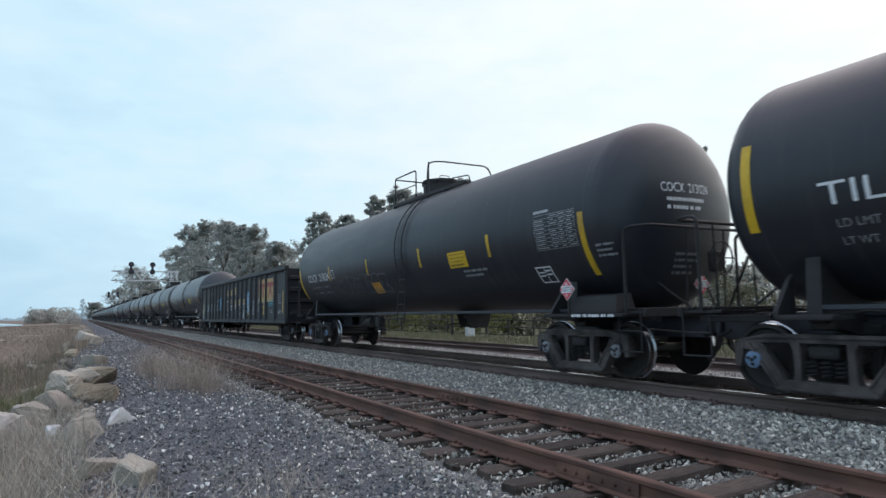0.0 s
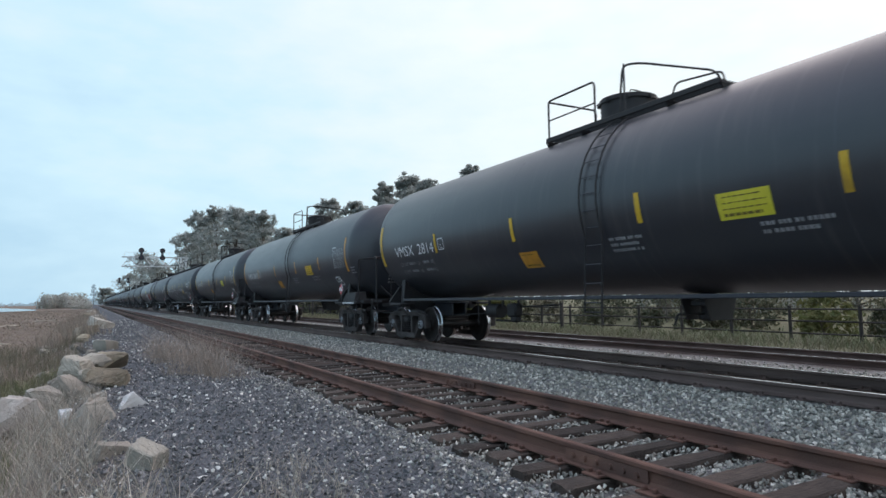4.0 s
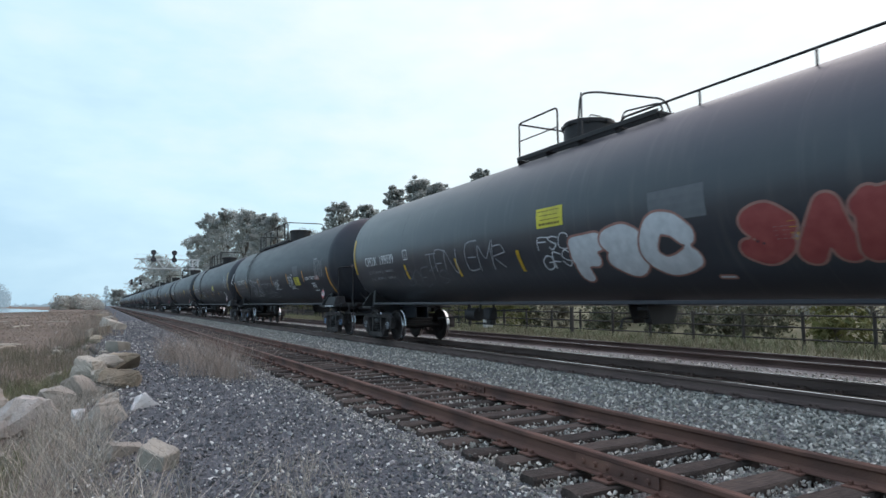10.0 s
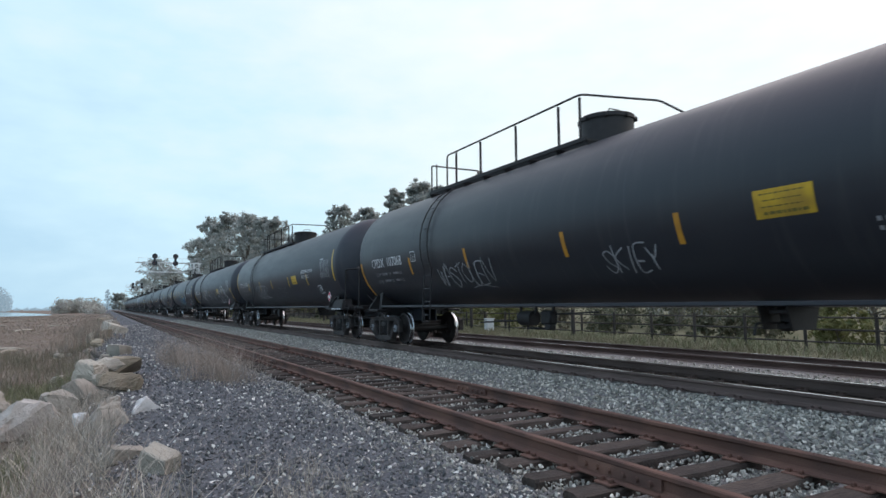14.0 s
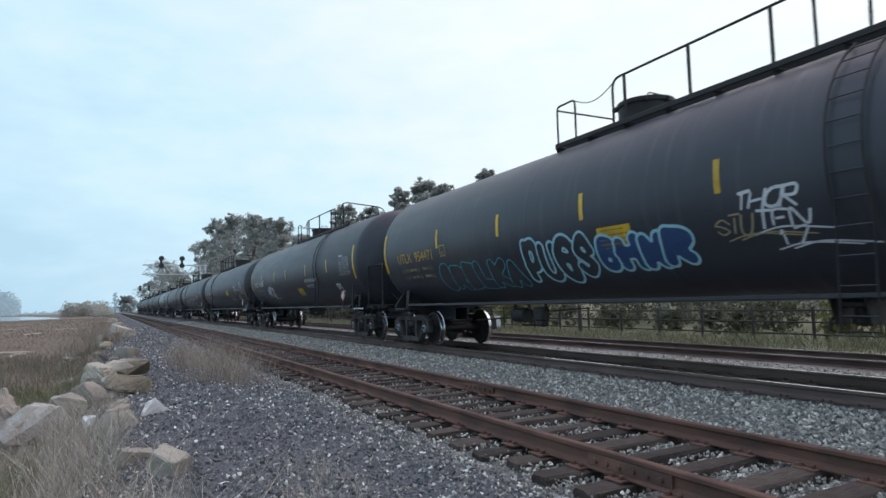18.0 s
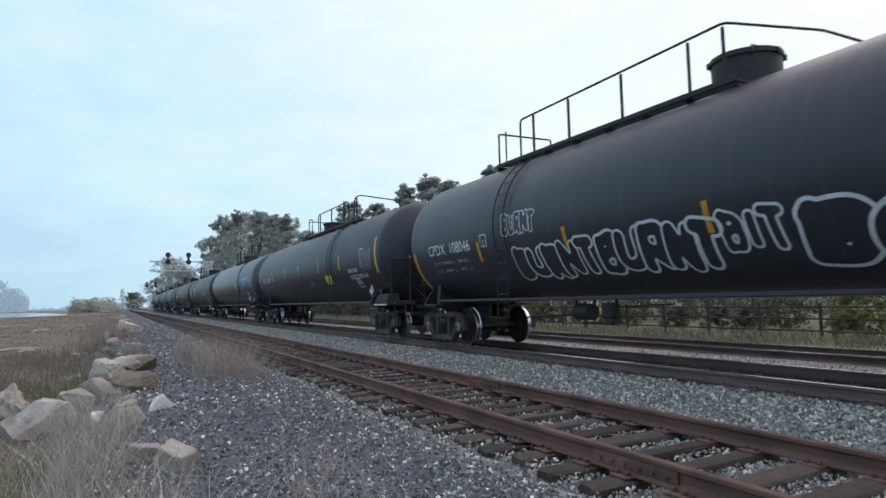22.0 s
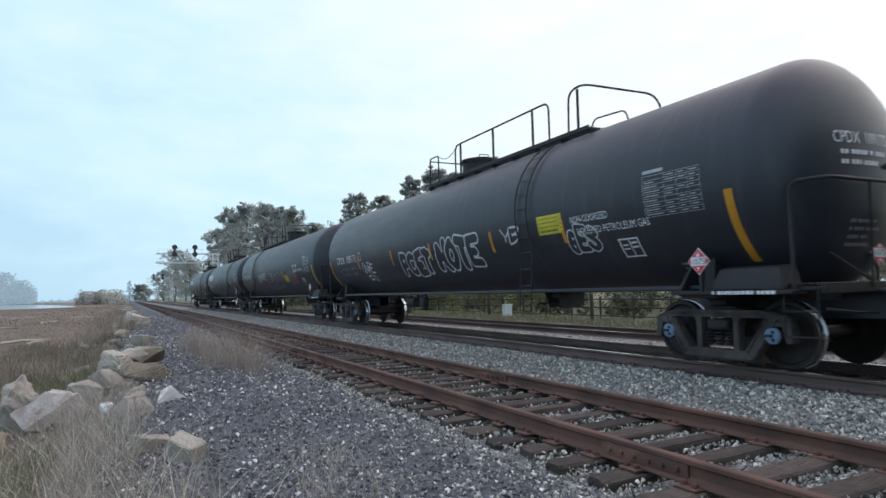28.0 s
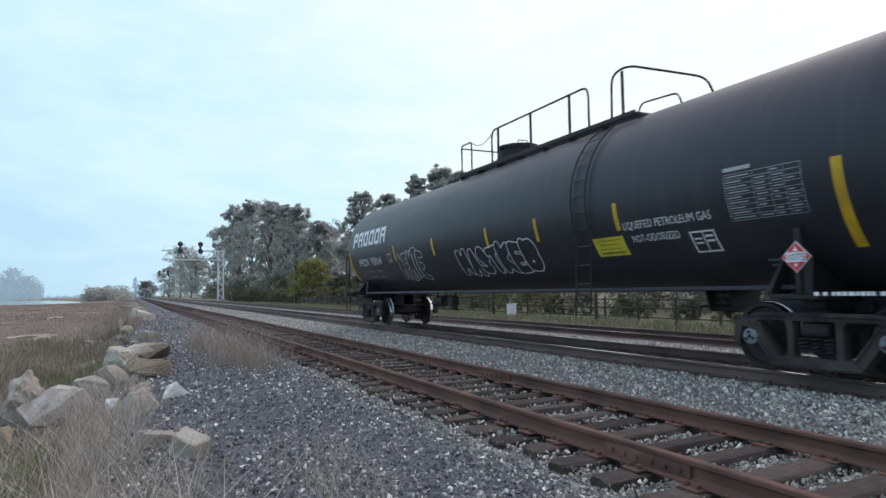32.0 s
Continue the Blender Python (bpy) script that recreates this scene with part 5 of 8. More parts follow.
def signal_bridge(x, y, arm, hgt, label):
    """Cantilever signal structure: lattice mast, lattice arm over the tracks and signal heads."""
    s = thing("signal_bridge", label, "signal bridge", (x, y, -0.2))
    part("footing", Geo().box((0, 0, 0.25), (2.2, 2.2, 0.7), 0.05).data("footing", MAT["concrete"]), s, "pale concrete footing")
    w = 0.55
    for i in (-1, 1):
        for j in (-1, 1):
            part("mast_leg", Geo().box((i * w, j * w, hgt / 2), (0.20, 0.20, hgt), 0.01).data("mast_leg", MAT["galv"]), s)
    n = 8
    for k in range(n):
        z0, z1 = 0.6 + (hgt - 0.6) * k / n, 0.6 + (hgt - 0.6) * (k + 1) / n
        g = Geo()
        for j in (-1, 1):
            d = 1 if k % 2 else -1
            g.tube([(-w * d, j * w, z0), (w * d, j * w, z1)], 0.065, 5)
            g.tube([(j * w, -w * d, z0), (j * w, w * d, z1)], 0.065, 5)
        part("mast_brace", g.data("mast_brace", MAT["galv"]), s)
    for z in (hgt - 2.0, hgt):
        for j in (-1, 1):
            part("arm_chord", Geo().box((-arm / 2 + 0.5, j * w, z), (arm + 1.0, 0.20, 0.20), 0.01).data("arm_chord", MAT["galv"]), s)
    m = 9
    for k in range(m):
        x0, x1 = 1.0 - (arm + 1) * k / m, 1.0 - (arm + 1) * (k + 1) / m
        g = Geo()
        for j in (-1, 1):
            g.tube([(x0, j * w, hgt - (2.0 if k % 2 else 0)), (x1, j * w, hgt - (0 if k % 2 else 2.0))], 0.065, 5)
        part("arm_brace", g.data("arm_brace", MAT["galv"]), s)
    for z in (hgt + 1.0,):
        g = Geo()
        for k in range(8):
            g.tube([(0.5 - arm * k / 7, -w, hgt), (0.5 - arm * k / 7, -w, hgt + 1.0)], 0.025, 5)
        g.tube([(0.5, -w, hgt + 1.0), (0.5 - arm, -w, hgt + 1.0)], 0.025, 5)
        part("arm_handrail", g.data("arm_handrail", MAT["galv"]), s)
    for xx in (-arm * 0.36, -arm * 0.70):
        h = part("signal_head", Geo().box((0, 0, 0.9), (0.45, 0.3, 1.5), 0.05).data("signal_head", MAT["black"]), s, "black signal head with round backing", (xx, -w - 0.2, hgt - 0.35))
        for z in (0.2, 1.75):
            part("target", Geo().lathe([(0, 0.001), (0, 0.55), (-0.06, 0.55), (-0.06, 0.001)], "y", n=20).data("target", MAT["black"]), h, "", (0, -0.2, z))
            part("lens", Geo().lathe([(0, 0.12), (-0.14, 0.12), (-0.14, 0.10), (-0.02, 0.001)], "y", n=12).data("lens", MAT["glow_red"]), h, "", (0, -0.27, z))
        part("mount", Geo().box((xx, 0, hgt + 0.1), (0.2, 0.9, 0.3), 0.02).data("mount", MAT["galv"]), s)
    return s


signal_bridge(17.5, 150, 12.2, 11.4, "grey lattice cantilever signal bridge over the tracks")
signal_bridge(18.5, 330, 11.0, 11.5, "distant grey lattice cantilever signal bridge")

# ---- the train: local y runs along the car (+y to the rear), x across, z up from the rail
SPEED = 16.062
WHEEL_R, AXLE = 0.46, 0.885


def wheelset_mesh(cap):
    g = Geo()
    for s in (-1, 1):
        # flange inside, tread, rim face, plate, hub
        prof = [(0.672, 0.33), (0.672, 0.47), (0.69, 0.488), (0.705, 0.478), (0.712, 0.462), (0.80, 0.455), (0.806, 0.45), (0.808, 0.40), (0.775, 0.375), (0.755, 0.20), (0.79, 0.14), (0.82, 0.125), (0.82, 0.09)]
        slots = [0, 0, 1, 1, 1, 1, 0, 0, 0, 0, 0, 0]
        g.lathe([(s * a, r) for a, r in prof], "x", n=28, slots=slots)
        g.lathe([(s * 0.672, 0.33), (s * 0.70, 0.20), (s * 0.66, 0.13), (s * 0.66, 0.08)], "x", n=28)
        g.lathe([(s * a, r) for a, r in ((0.90, 0.08), (0.91, 0.115), (1.06, 0.118), (1.07, 0.11))], "x", n=20)
        g.lathe([(s * a, r) for a, r in ((1.07, 0.112), (1.105, 0.108), (1.118, 0.085), (1.122, 0.001))], "x", n=20, slots=[2, 2, 2])
        for k in range(3):
            t = 2 * math.pi * k / 3 + 0.4
            g.box((s * 1.125, 0.058 * math.cos(t), 0.058 * math.sin(t)), (0.03, 0.036, 0.036), 0.006)
        g.lathe([(s * 1.121, 0.025), (s * 1.135, 0.022), (s * 1.136, 0.001)], "x", n=10)
    g.lathe([(-0.92, 0.075), (-0.68, 0.095), (-0.5, 0.085), (0.5, 0.085), (0.68, 0.095), (0.92, 0.075)], "x", n=16)
    return g.data("wheelset", [MAT["wheel"], MAT["tread"], MAT[cap]])


def side_frame_mesh(side):
    """Cast side frame: broad arms in a V, rounded windows, solid lower chord."""
    g = Geo()
    x0, x1 = side * 0.945, side * 1.075
    e = side * 0.004
    g.slab([(-1.16, 0.58), (-1.15, 0.70), (-1.02, 0.755), (-0.72, 0.81), (0.72, 0.81), (1.02, 0.755), (1.15, 0.70), (1.16, 0.58), (0.98, 0.64), (0.74, 0.705), (-0.74, 0.705), (-0.98, 0.64)], x0, x1)
    for s in (-1, 1):
        g.slab([(s * 1.00, 0.70), (s * 0.80, 0.71), (s * 0.76, 0.64), (s * 0.51, 0.31), (s * 0.40, 0.13), (s * 0.54, 0.13), (s * 0.62, 0.19)], x0 - e, x1 + e)
        g.slab([(s * 0.27, 0.20), (s * 0.40, 0.20), (s * 0.36, 0.32), (s * 0.36, 0.62), (s * 0.41, 0.72), (s * 0.27, 0.72)], x0 - e * 2, x1 + e * 2)
        g.slab([(s * 1.16, 0.40), (s * 1.07, 0.38), (s * 1.03, 0.56), (s * 1.00, 0.68), (s * 1.14, 0.68)], x0 - e * 3, x1 + e * 3)
        g.slab([(s * 0.64, 0.36), (s * 0.735, 0.40), (s * 0.76, 0.56), (s * 0.80, 0.68), (s * 0.74, 0.68)], x0 - e * 3, x1 + e * 3)
        g.box((side * 1.01, s * AXLE, 0.635), (0.17, 0.27, 0.07), 0.02)
        # raised flanges along the arms
        g.slab([(s * 0.98, 0.70), (s * 0.92, 0.70), (s * 0.57, 0.17), (s * 0.61, 0.18)], x1, x1 + side * 0.035)
        g.slab([(s * 0.83, 0.70), (s * 0.785, 0.67), (s * 0.465, 0.25), (s * 0.50, 0.24)], x1, x1 + side * 0.03)
    g.slab([(-0.54, 0.12), (0.54, 0.12), (0.58, 0.18), (0.46, 0.255), (-0.46, 0.255), (-0.58, 0.18)], x0 - side * 0.03, x1 + side * 0.03)
    g.slab([(-1.02, 0.745), (-0.70, 0.815), (0.70, 0.815), (1.02, 0.745), (0.70, 0.765), (-0.70, 0.765)], x1, x1 + side * 0.035)
    g.slab([(-0.60, 0.17), (0.60, 0.17), (0.60, 0.135), (-0.60, 0.135)], x1 + side * 0.03, x1 + side * 0.05)
    me = g.data("side_frame", MAT["cast"], 0)
    bm = bmesh.new()
    bm.from_mesh(me)
    edges = [e for e in bm.edges if len(e.link_faces) == 2 and e.calc_face_angle(0) > 0.5]
    bmesh.ops.bevel(bm, geom=edges, offset=0.014, segments=2, affect="EDGES", clamp_overlap=True)
    bm.to_mesh(me)
    bm.free()
    me.polygons.foreach_set("use_smooth", [True] * len(me.polygons))
    me.set_sharp_from_angle(angle=radians(35))
    return me


def spring_mesh():
    g = Geo()
    for y in (-0.17, 0.0, 0.17):
        pts = []
        for i in range(37):
            t = i / 36
            a = t * 2 * math.pi * 4
            pts.append((0.062 * math.cos(a), y + 0.062 * math.sin(a), 0.31 + 0.20 * t))
        g.tube(pts, 0.015, 5)
    return g.data("spring_pack", MAT["frame_steel"])


def truck_bolster_mesh():
    g = Geo()
    g.box((0, 0, 0.60), (2.18, 0.36, 0.16), 0.03)
    g.box((0, 0, 0.52), (1.5, 0.42, 0.18), 0.04)
    g.lathe([(0.66, 0.20), (0.80, 0.19)], "z", n=20)
    for s in (-1, 1):
        g.tube([(-0.75, s * 0.36, 0.42), (0.75, s * 0.36, 0.42)], 0.045, 8)
        for x in (-0.74, 0.74):
            g.box((x, s * 0.40, 0.45), (0.09, 0.06, 0.30), 0.015)
        g.box((s * 1.05, 0, 0.60), (0.10, 0.30, 0.10), 0.02)
    g.tube([(0.12, -0.9, 0.36), (0.12, 0.9, 0.36)], 0.025, 6)
    return g.data("truck", MAT["frame_steel"])


WHEELS = []


def add_truck(car, y, cap):
    t = part("truck", shared("truck", truck_bolster_mesh), car, "cast steel four-wheel freight truck", (0, y, 0))
    for s in (-1, 1):
        part("side_frame", shared(("sf", s), lambda: side_frame_mesh(s)), t, "dusty cast steel side frame")
        part("spring_pack", shared("spring", spring_mesh), t, "coil springs in the side frame", (s * 1.01, 0, 0))
        w = part("wheelset", shared(("ws", cap), lambda: wheelset_mesh(cap)), t, "steel wheels with polished treads", (0, s * AXLE, 0.482))
        w.rotation_mode = "QUATERNION"
        WHEELS.append((w, s))
    return t


def coupler_mesh():
    g = Geo()
    g.box((0, -0.28, 0.88), (0.16, 0.62, 0.20), 0.03)
    g.box((-0.07, -0.66, 0.88), (0.22, 0.22, 0.28), 0.05)
    g.box((0.12, -0.68, 0.88), (0.14, 0.26, 0.26), 0.05)
    g.tube([(0.10, -0.55, 0.80), (0.16, -0.58, 0.55), (0.12, -0.72, 0.45)], 0.03, 6)
    g.tube([(-0.35, -0.30, 0.78), (-0.75, -0.30, 0.80), (-1.25, -0.22, 0.85)], 0.018, 6)
    return g.data("coupler", MAT["frame_steel"])


def hose_mesh():
    g = Geo()
    g.tube([(0.38, -0.2, 0.82), (0.38, -0.42, 0.72), (0.30, -0.58, 0.42), (0.2, -0.74, 0.36), (0.1, -0.82, 0.40)], 0.024, 8)
    return g.data("air_hose", MAT["frame_steel"])


def tank_shell_mesh(half, R, zc, mat):
    """Cylinder with dished ends."""
    hd = R * 0.46
    prof = []
    for i in range(13):
        a = math.pi / 2 * i / 12
        prof.append((-half - hd * math.cos(a), max(R * math.sin(a), 0.001)))
    for i in range(13):
        a = math.pi / 2 * (1 - i / 12)
        prof.append((half + hd * math.cos(a), max(R * math.sin(a), 0.001)))
    g = Geo().lathe(prof, "y", (0, 0, zc), 72)
    return g.data("tank_shell", mat, 50)


def seam_mesh(R, mat):
    """Raised weld bead round the tank."""
    return Geo().lathe([(-0.012, R - 0.001), (-0.007, R + 0.0012), (0.007, R + 0.0012), (0.012, R - 0.001)], "y", n=72).data("weld_seam", mat, 50)


def saddle_mesh(R, zc):
    g = Geo()
    arc = []
    for i in range(15):
        x = -1.14 + 2.28 * i / 14
        arc.append((x, zc - math.sqrt(R * R - x * x) + 0.01))
    poly = [(-1.20, 0.98), (-0.45, 0.80), (0.45, 0.80), (1.20, 0.98)] + arc[::-1]
    g.slab(poly, -0.09, 0.09, "y")
    g.box((0, 0, 0.86), (0.7, 0.6, 0.16), 0.03)
    for s in (-1, 1):
        g.box((s * 1.20, 0, 1.02), (0.44, 0.66, 0.07), 0.015)
        g.box((s * 0.95, 0, 0.93), (0.20, 0.30, 0.14), 0.02)
    return g.data("saddle", MAT["frame_steel"])


def cover_mesh():
    """Rounded jacking-pad cover that stands over the truck at the car's side."""
    g = Geo()
    sec = [(-1.05, 1.10), (-1.46, 1.10), (-1.46, 1.16), (-1.38, 1.37), (-1.26, 1.40), (-1.05, 1.41)]
    vs = [(x, -0.42 - (1.45 - z) * 0.3, z) for x, z in sec] + [(x, 0.42 + (1.45 - z) * 0.3, z) for x, z in sec]
    n = len(sec)
    top = Geo().add(vs, [tuple(range(n))[::-1], tuple(range(n, 2 * n))] + [(i, (i + 1) % n, n + (i + 1) % n, n + i) for i in range(n)])
    g.join(top)
    g.box((-1.30, 0.3, 1.06), (0.36, 1.9, 0.06), 0.012)
    return g.data("jacking_pad_cover", MAT["frame_steel"])


def sill_mesh():
    g = Geo()
    for s in (-1, 1):
        g.box((s * 0.20, -0.45, 0.86), (0.04, 3.0, 0.34), 0.01)
    g.box((0, -0.45, 1.05), (0.62, 3.0, 0.05), 0.012)
    g.box((0, -1.98, 0.90), (0.60, 0.12, 0.36), 0.03)
    g.slab([(-1.9, 0.70), (-1.2, 0.70), (-0.9, 1.03), (-1.9, 1.03)], -0.19, 0.19)
    return g.data("stub_sill", MAT["black"])


def end_platform_mesh():
    g = Geo()
    g.box((0, 0, 1.10), (2.74, 0.07, 0.14), 0.015)
    return g.data("end_platform", MAT["frame_steel"])


def bend(pts, r=0.12, k=4):
    """Rounds the corners of a path."""
    P = [Vector(p) for p in pts]
    out = [P[0]]
    for i in range(1, len(P) - 1):
        a, b, c = P[i - 1], P[i], P[i + 1]
        ra = min(r, (a - b).length * 0.45)
        rc = min(r, (c - b).length * 0.45)
        s, e = b + (a - b).normalized() * ra, b + (c - b).normalized() * rc
        for j in range(k + 1):
            t = j / k
            out.append(s * (1 - t) ** 2 + b * 2 * t * (1 - t) + e * t * t)
    out.append(P[-1])
    return out


def end_rail_mesh():
    g = Geo()
    g.tube(bend([(-1.36, 0, 1.10), (-1.36, 0, 2.42), (-1.26, -0.44, 2.42), (1.26, -0.44, 2.42), (1.36, 0, 2.42), (1.36, 0, 1.10)], 0.14), 0.026, 8)
    g.tube([(-0.45, -0.40, 1.1), (-0.45, -0.44, 2.42)], 0.016, 6)
    g.tube([(0.45, -0.40, 1.1), (0.45, -0.44, 2.42)], 0.016, 6)
    return g.data("end_handrail", MAT["frame_steel"])


def brake_wheel_mesh():
    """Hand-brake wheel with spokes on its gear box."""
    g = Geo()
    g.tube([(0.27 * math.cos(2 * math.pi * k / 20), 0, 0.27 * math.sin(2 * math.pi * k / 20)) for k in range(20)], 0.016, 6, closed=True)
    for k in range(5):
        a = 2 * math.pi * k / 5
        g.tube([(0.03 * math.cos(a), 0.03, 0.03 * math.sin(a)), (0.26 * math.cos(a), 0, 0.26 * math.sin(a))], 0.011, 5)
    g.box((0, 0.12, -0.05), (0.24, 0.16, 0.34), 0.03)
    g.tube([(0, 0.12, -0.2), (0.02, 0.14, -0.85)], 0.02, 6)
    return g.data("brake_wheel", MAT["frame_steel"])


def step_mesh():
    g = Geo()
    for y in (-0.22, 0.22):
        g.tube([(0, y, 1.12), (0, y, 0.50)], 0.012, 6)
    for z in (0.51, 0.82):
        g.box((0, 0, z), (0.05, 0.46, 0.02), 0.005)
    return g.data("corner_step", MAT["frame_steel"])


def corner_ladder_mesh():
    g = Geo()
    for y in (-0.22, 0.22):
        g.box((0, y, 1.68), (0.05, 0.03, 1.2), 0.006)
    for k in range(4):
        g.tube([(0, -0.22, 1.25 + 0.32 * k), (0, 0.22, 1.25 + 0.32 * k)], 0.012, 6)
    return g.data("corner_ladder", MAT["frame_steel"])


def ladder_path(R, zc, low):
    path = [(-R * 0.96 - 0.06, low)]
    for i in range(9):
        a = radians(-22 + 80 * i / 8)
        path.append((-(R + 0.06) * math.cos(a), zc + (R + 0.06) * math.sin(a)))
    return path


def side_ladder_mesh(R, zc, low):
    """Bent stiles that follow the tank's side up to the platform, joined at the foot."""
    path = ladder_path(R, zc, low)
    g = Geo()
    g.tube([(x, -0.20, z) for x, z in path[::-1]] + [(x, 0.20, z) for x, z in path], 0.016, 6)
    return g.data("side_ladder", MAT["frame_steel"])


def add_ladder(car, R, zc, y, low):
    lad = part("side_ladder", shared(("ladder", R, low), lambda: side_ladder_mesh(R, zc, low)), car, "", (0, y, 0))
    path = ladder_path(R, zc, low)
    for (x, z), (x2, z2) in zip(path, path[1:]):
        n = max(1, round(math.hypot(x2 - x, z2 - z) / 0.30))
        for k in range(n):
            t = (k + 0.5) / n
            part("rung", shared("rung", lambda: Geo().tube([(0, -0.20, 0), (0, 0.20, 0)], 0.009, 6).data("rung", MAT["black"])), lad, "", (x + (x2 - x) * t, 0, z + (z2 - z) * t))
    return lad


def dome_mesh(r, hgt):
    g = Geo()
    g.lathe([(-0.25, r), (hgt - 0.05, r), (hgt - 0.05, r + 0.03), (hgt, r + 0.03), (hgt, r - 0.02)], "z", n=28)
    for k in range(8):
        a = 2 * math.pi * k / 8
        g.box((math.cos(a) * (r + 0.03), math.sin(a) * (r + 0.03), hgt - 0.03), (0.06, 0.06, 0.10), 0.012)
    return g.data("dome_housing", MAT["frame_steel"])


def lid_mesh(r):
    g = Geo()
    g.lathe([(0.0, r + 0.02), (0.03, r + 0.02), (0.06, r * 0.8), (0.07, 0.001)], "z", n=28)
    g.box((0, r * 0.6, 0.09), (0.12, 0.2, 0.06), 0.01)
    g.tube(bend([(-0.15, -r * 0.4, 0.05), (-0.15, -r * 0.4, 0.16), (0.15, -r * 0.4, 0.16), (0.15, -r * 0.4, 0.05)], 0.05), 0.012, 6)
    return g.data("dome_lid", MAT["frame_steel"])


def deck_mesh(y0, y1, x0=-0.78, x1=-0.28):
    """Steel grating walkway on brackets."""
    g = Geo()
    ym, ly = (y0 + y1) / 2, abs(y1 - y0)
    for x in (x0, x1):
        g.box((x, ym, 4.25), (0.035, ly, 0.09), 0.008)
    n = 7
    for i in range(1, n):
        g.box((x0 + (x1 - x0) * i / n, ym, 4.254), (0.012, ly, 0.03))
    k = max(2, round(ly / 0.9))
    for i in range(k + 1):
        y = min(y0, y1) + ly * i / k
        g.box(((x0 + x1) / 2, y, 4.22), (abs(x1 - x0), 0.05, 0.05), 0.006)
        g.slab([(x0, 4.22), (x1, 4.22), (x1, 4.06), (x0 + 0.1, 4.0)], y - 0.012, y + 0.012, "y")
    return g.data("walkway", MAT["frame_steel"])


def tube_mesh(name, pts, r, n=6, mat="frame_steel"):
    return Geo().tube(pts, r, n).data(name, MAT[mat])


XR = -0.75  # railing line, over the walkway's outer edge


def railing_short(car):
    """Railings of the general-service cars: two hoops beside the dome."""
    part("handrail", shared("rs1", lambda: tube_mesh("handrail", bend([(XR, 1.05, 4.2), (XR, 1.05, 5.05), (XR, -0.27, 5.05), (XR, -0.27, 4.2)], 0.1), 0.02, 7)), car)
    part("handrail", shared("rs1c", lambda: tube_mesh("handrail", bend([(XR, 1.05, 5.03), (0.5, 1.05, 5.03), (0.5, 1.05, 4.2)], 0.1), 0.02, 7)), car)
    part("mid_rail", shared("rs2", lambda: tube_mesh("mid_rail", [(XR, 1.05, 4.65), (XR, -0.27, 4.65)], 0.014)), car)
    part("handrail", shared("rs3", lambda: tube_mesh("handrail", bend([(XR, -0.85, 4.2), (XR, -0.98, 5.12), (XR + 0.25, -1.15, 5.14), (0.55, -1.85, 4.95), (0.85, -1.95, 4.2)], 0.14), 0.02, 7)), car)
    part("rail_post", shared("rs4", lambda: tube_mesh("rail_post", [(XR, -1.0, 4.2), (XR, -1.0, 5.13)], 0.018)), car)
    part("grab_rail", shared("rs5", lambda: tube_mesh("grab_rail", bend([(XR + 0.1, -1.9, 4.25), (XR + 0.1, -2.0, 4.5), (XR + 0.1, -2.85, 4.42), (XR + 0.1, -2.9, 4.1)], 0.1), 0.016, 7)), car)


def railing_long(car, reach):
    """Railings of the pressure cars with the dome to the rear: end hoop, long rail with posts and the gate hoop."""
    part("handrail", shared("rl1", lambda: tube_mesh("handrail", bend([(XR, 1.6, 4.2), (XR, 1.6, 5.05), (XR, 1.05, 5.05), (XR, 1.05, 4.2)], 0.1), 0.02, 7)), car)
    part("cross_rail", shared("rl2", lambda: tube_mesh("cross_rail", bend([(XR, 1.6, 4.98), (0.75, 1.6, 4.98), (0.75, 1.6, 4.2)], 0.08), 0.018)), car)
    part("chain", shared("rl2c", lambda: tube_mesh("chain", [(XR, 1.05 - 1.05 * t / 6, 5.02 - 0.16 * math.sin(math.pi * t / 6)) for t in range(7)], 0.009, 5)), car)
    end = -3.7 - reach
    part("handrail", shared(("rl3", reach), lambda: tube_mesh("handrail", bend([(XR, 0.0, 4.2), (XR, 0.0, 5.10), (XR, end, 5.10), (XR, end, 4.2)], 0.2), 0.022, 7)), car)
    for k in range(3):
        part("rail_post", shared("rl4", lambda: tube_mesh("rail_post", [(0, 0, 4.2), (0, 0, 5.09)], 0.028)), car, "", (XR, -0.3 + (end + 0.9) * k / 2, 0))
    part("handrail", shared("rl5", lambda: tube_mesh("handrail", bend([(XR, -4.35, 4.2), (XR, -4.38, 5.10), (XR + 0.05, -4.75, 5.18), (0.62, -5.35, 4.95), (0.95, -5.4, 4.2)], 0.2), 0.022, 7)), car, "", (0, -reach, 0))
    part("rail_post", shared("rl4", lambda: None), car, "", (XR, -4.66 - reach, 0))
    part("grab_rail", shared("rl6", lambda: tube_mesh("grab_rail", bend([(XR + 0.12, -4.9, 4.25), (XR + 0.12, -5.0, 4.42), (XR + 0.2, -5.75, 4.40), (XR + 0.22, -5.85, 4.1)], 0.1), 0.016, 7)), car, "", (0, -reach, 0))


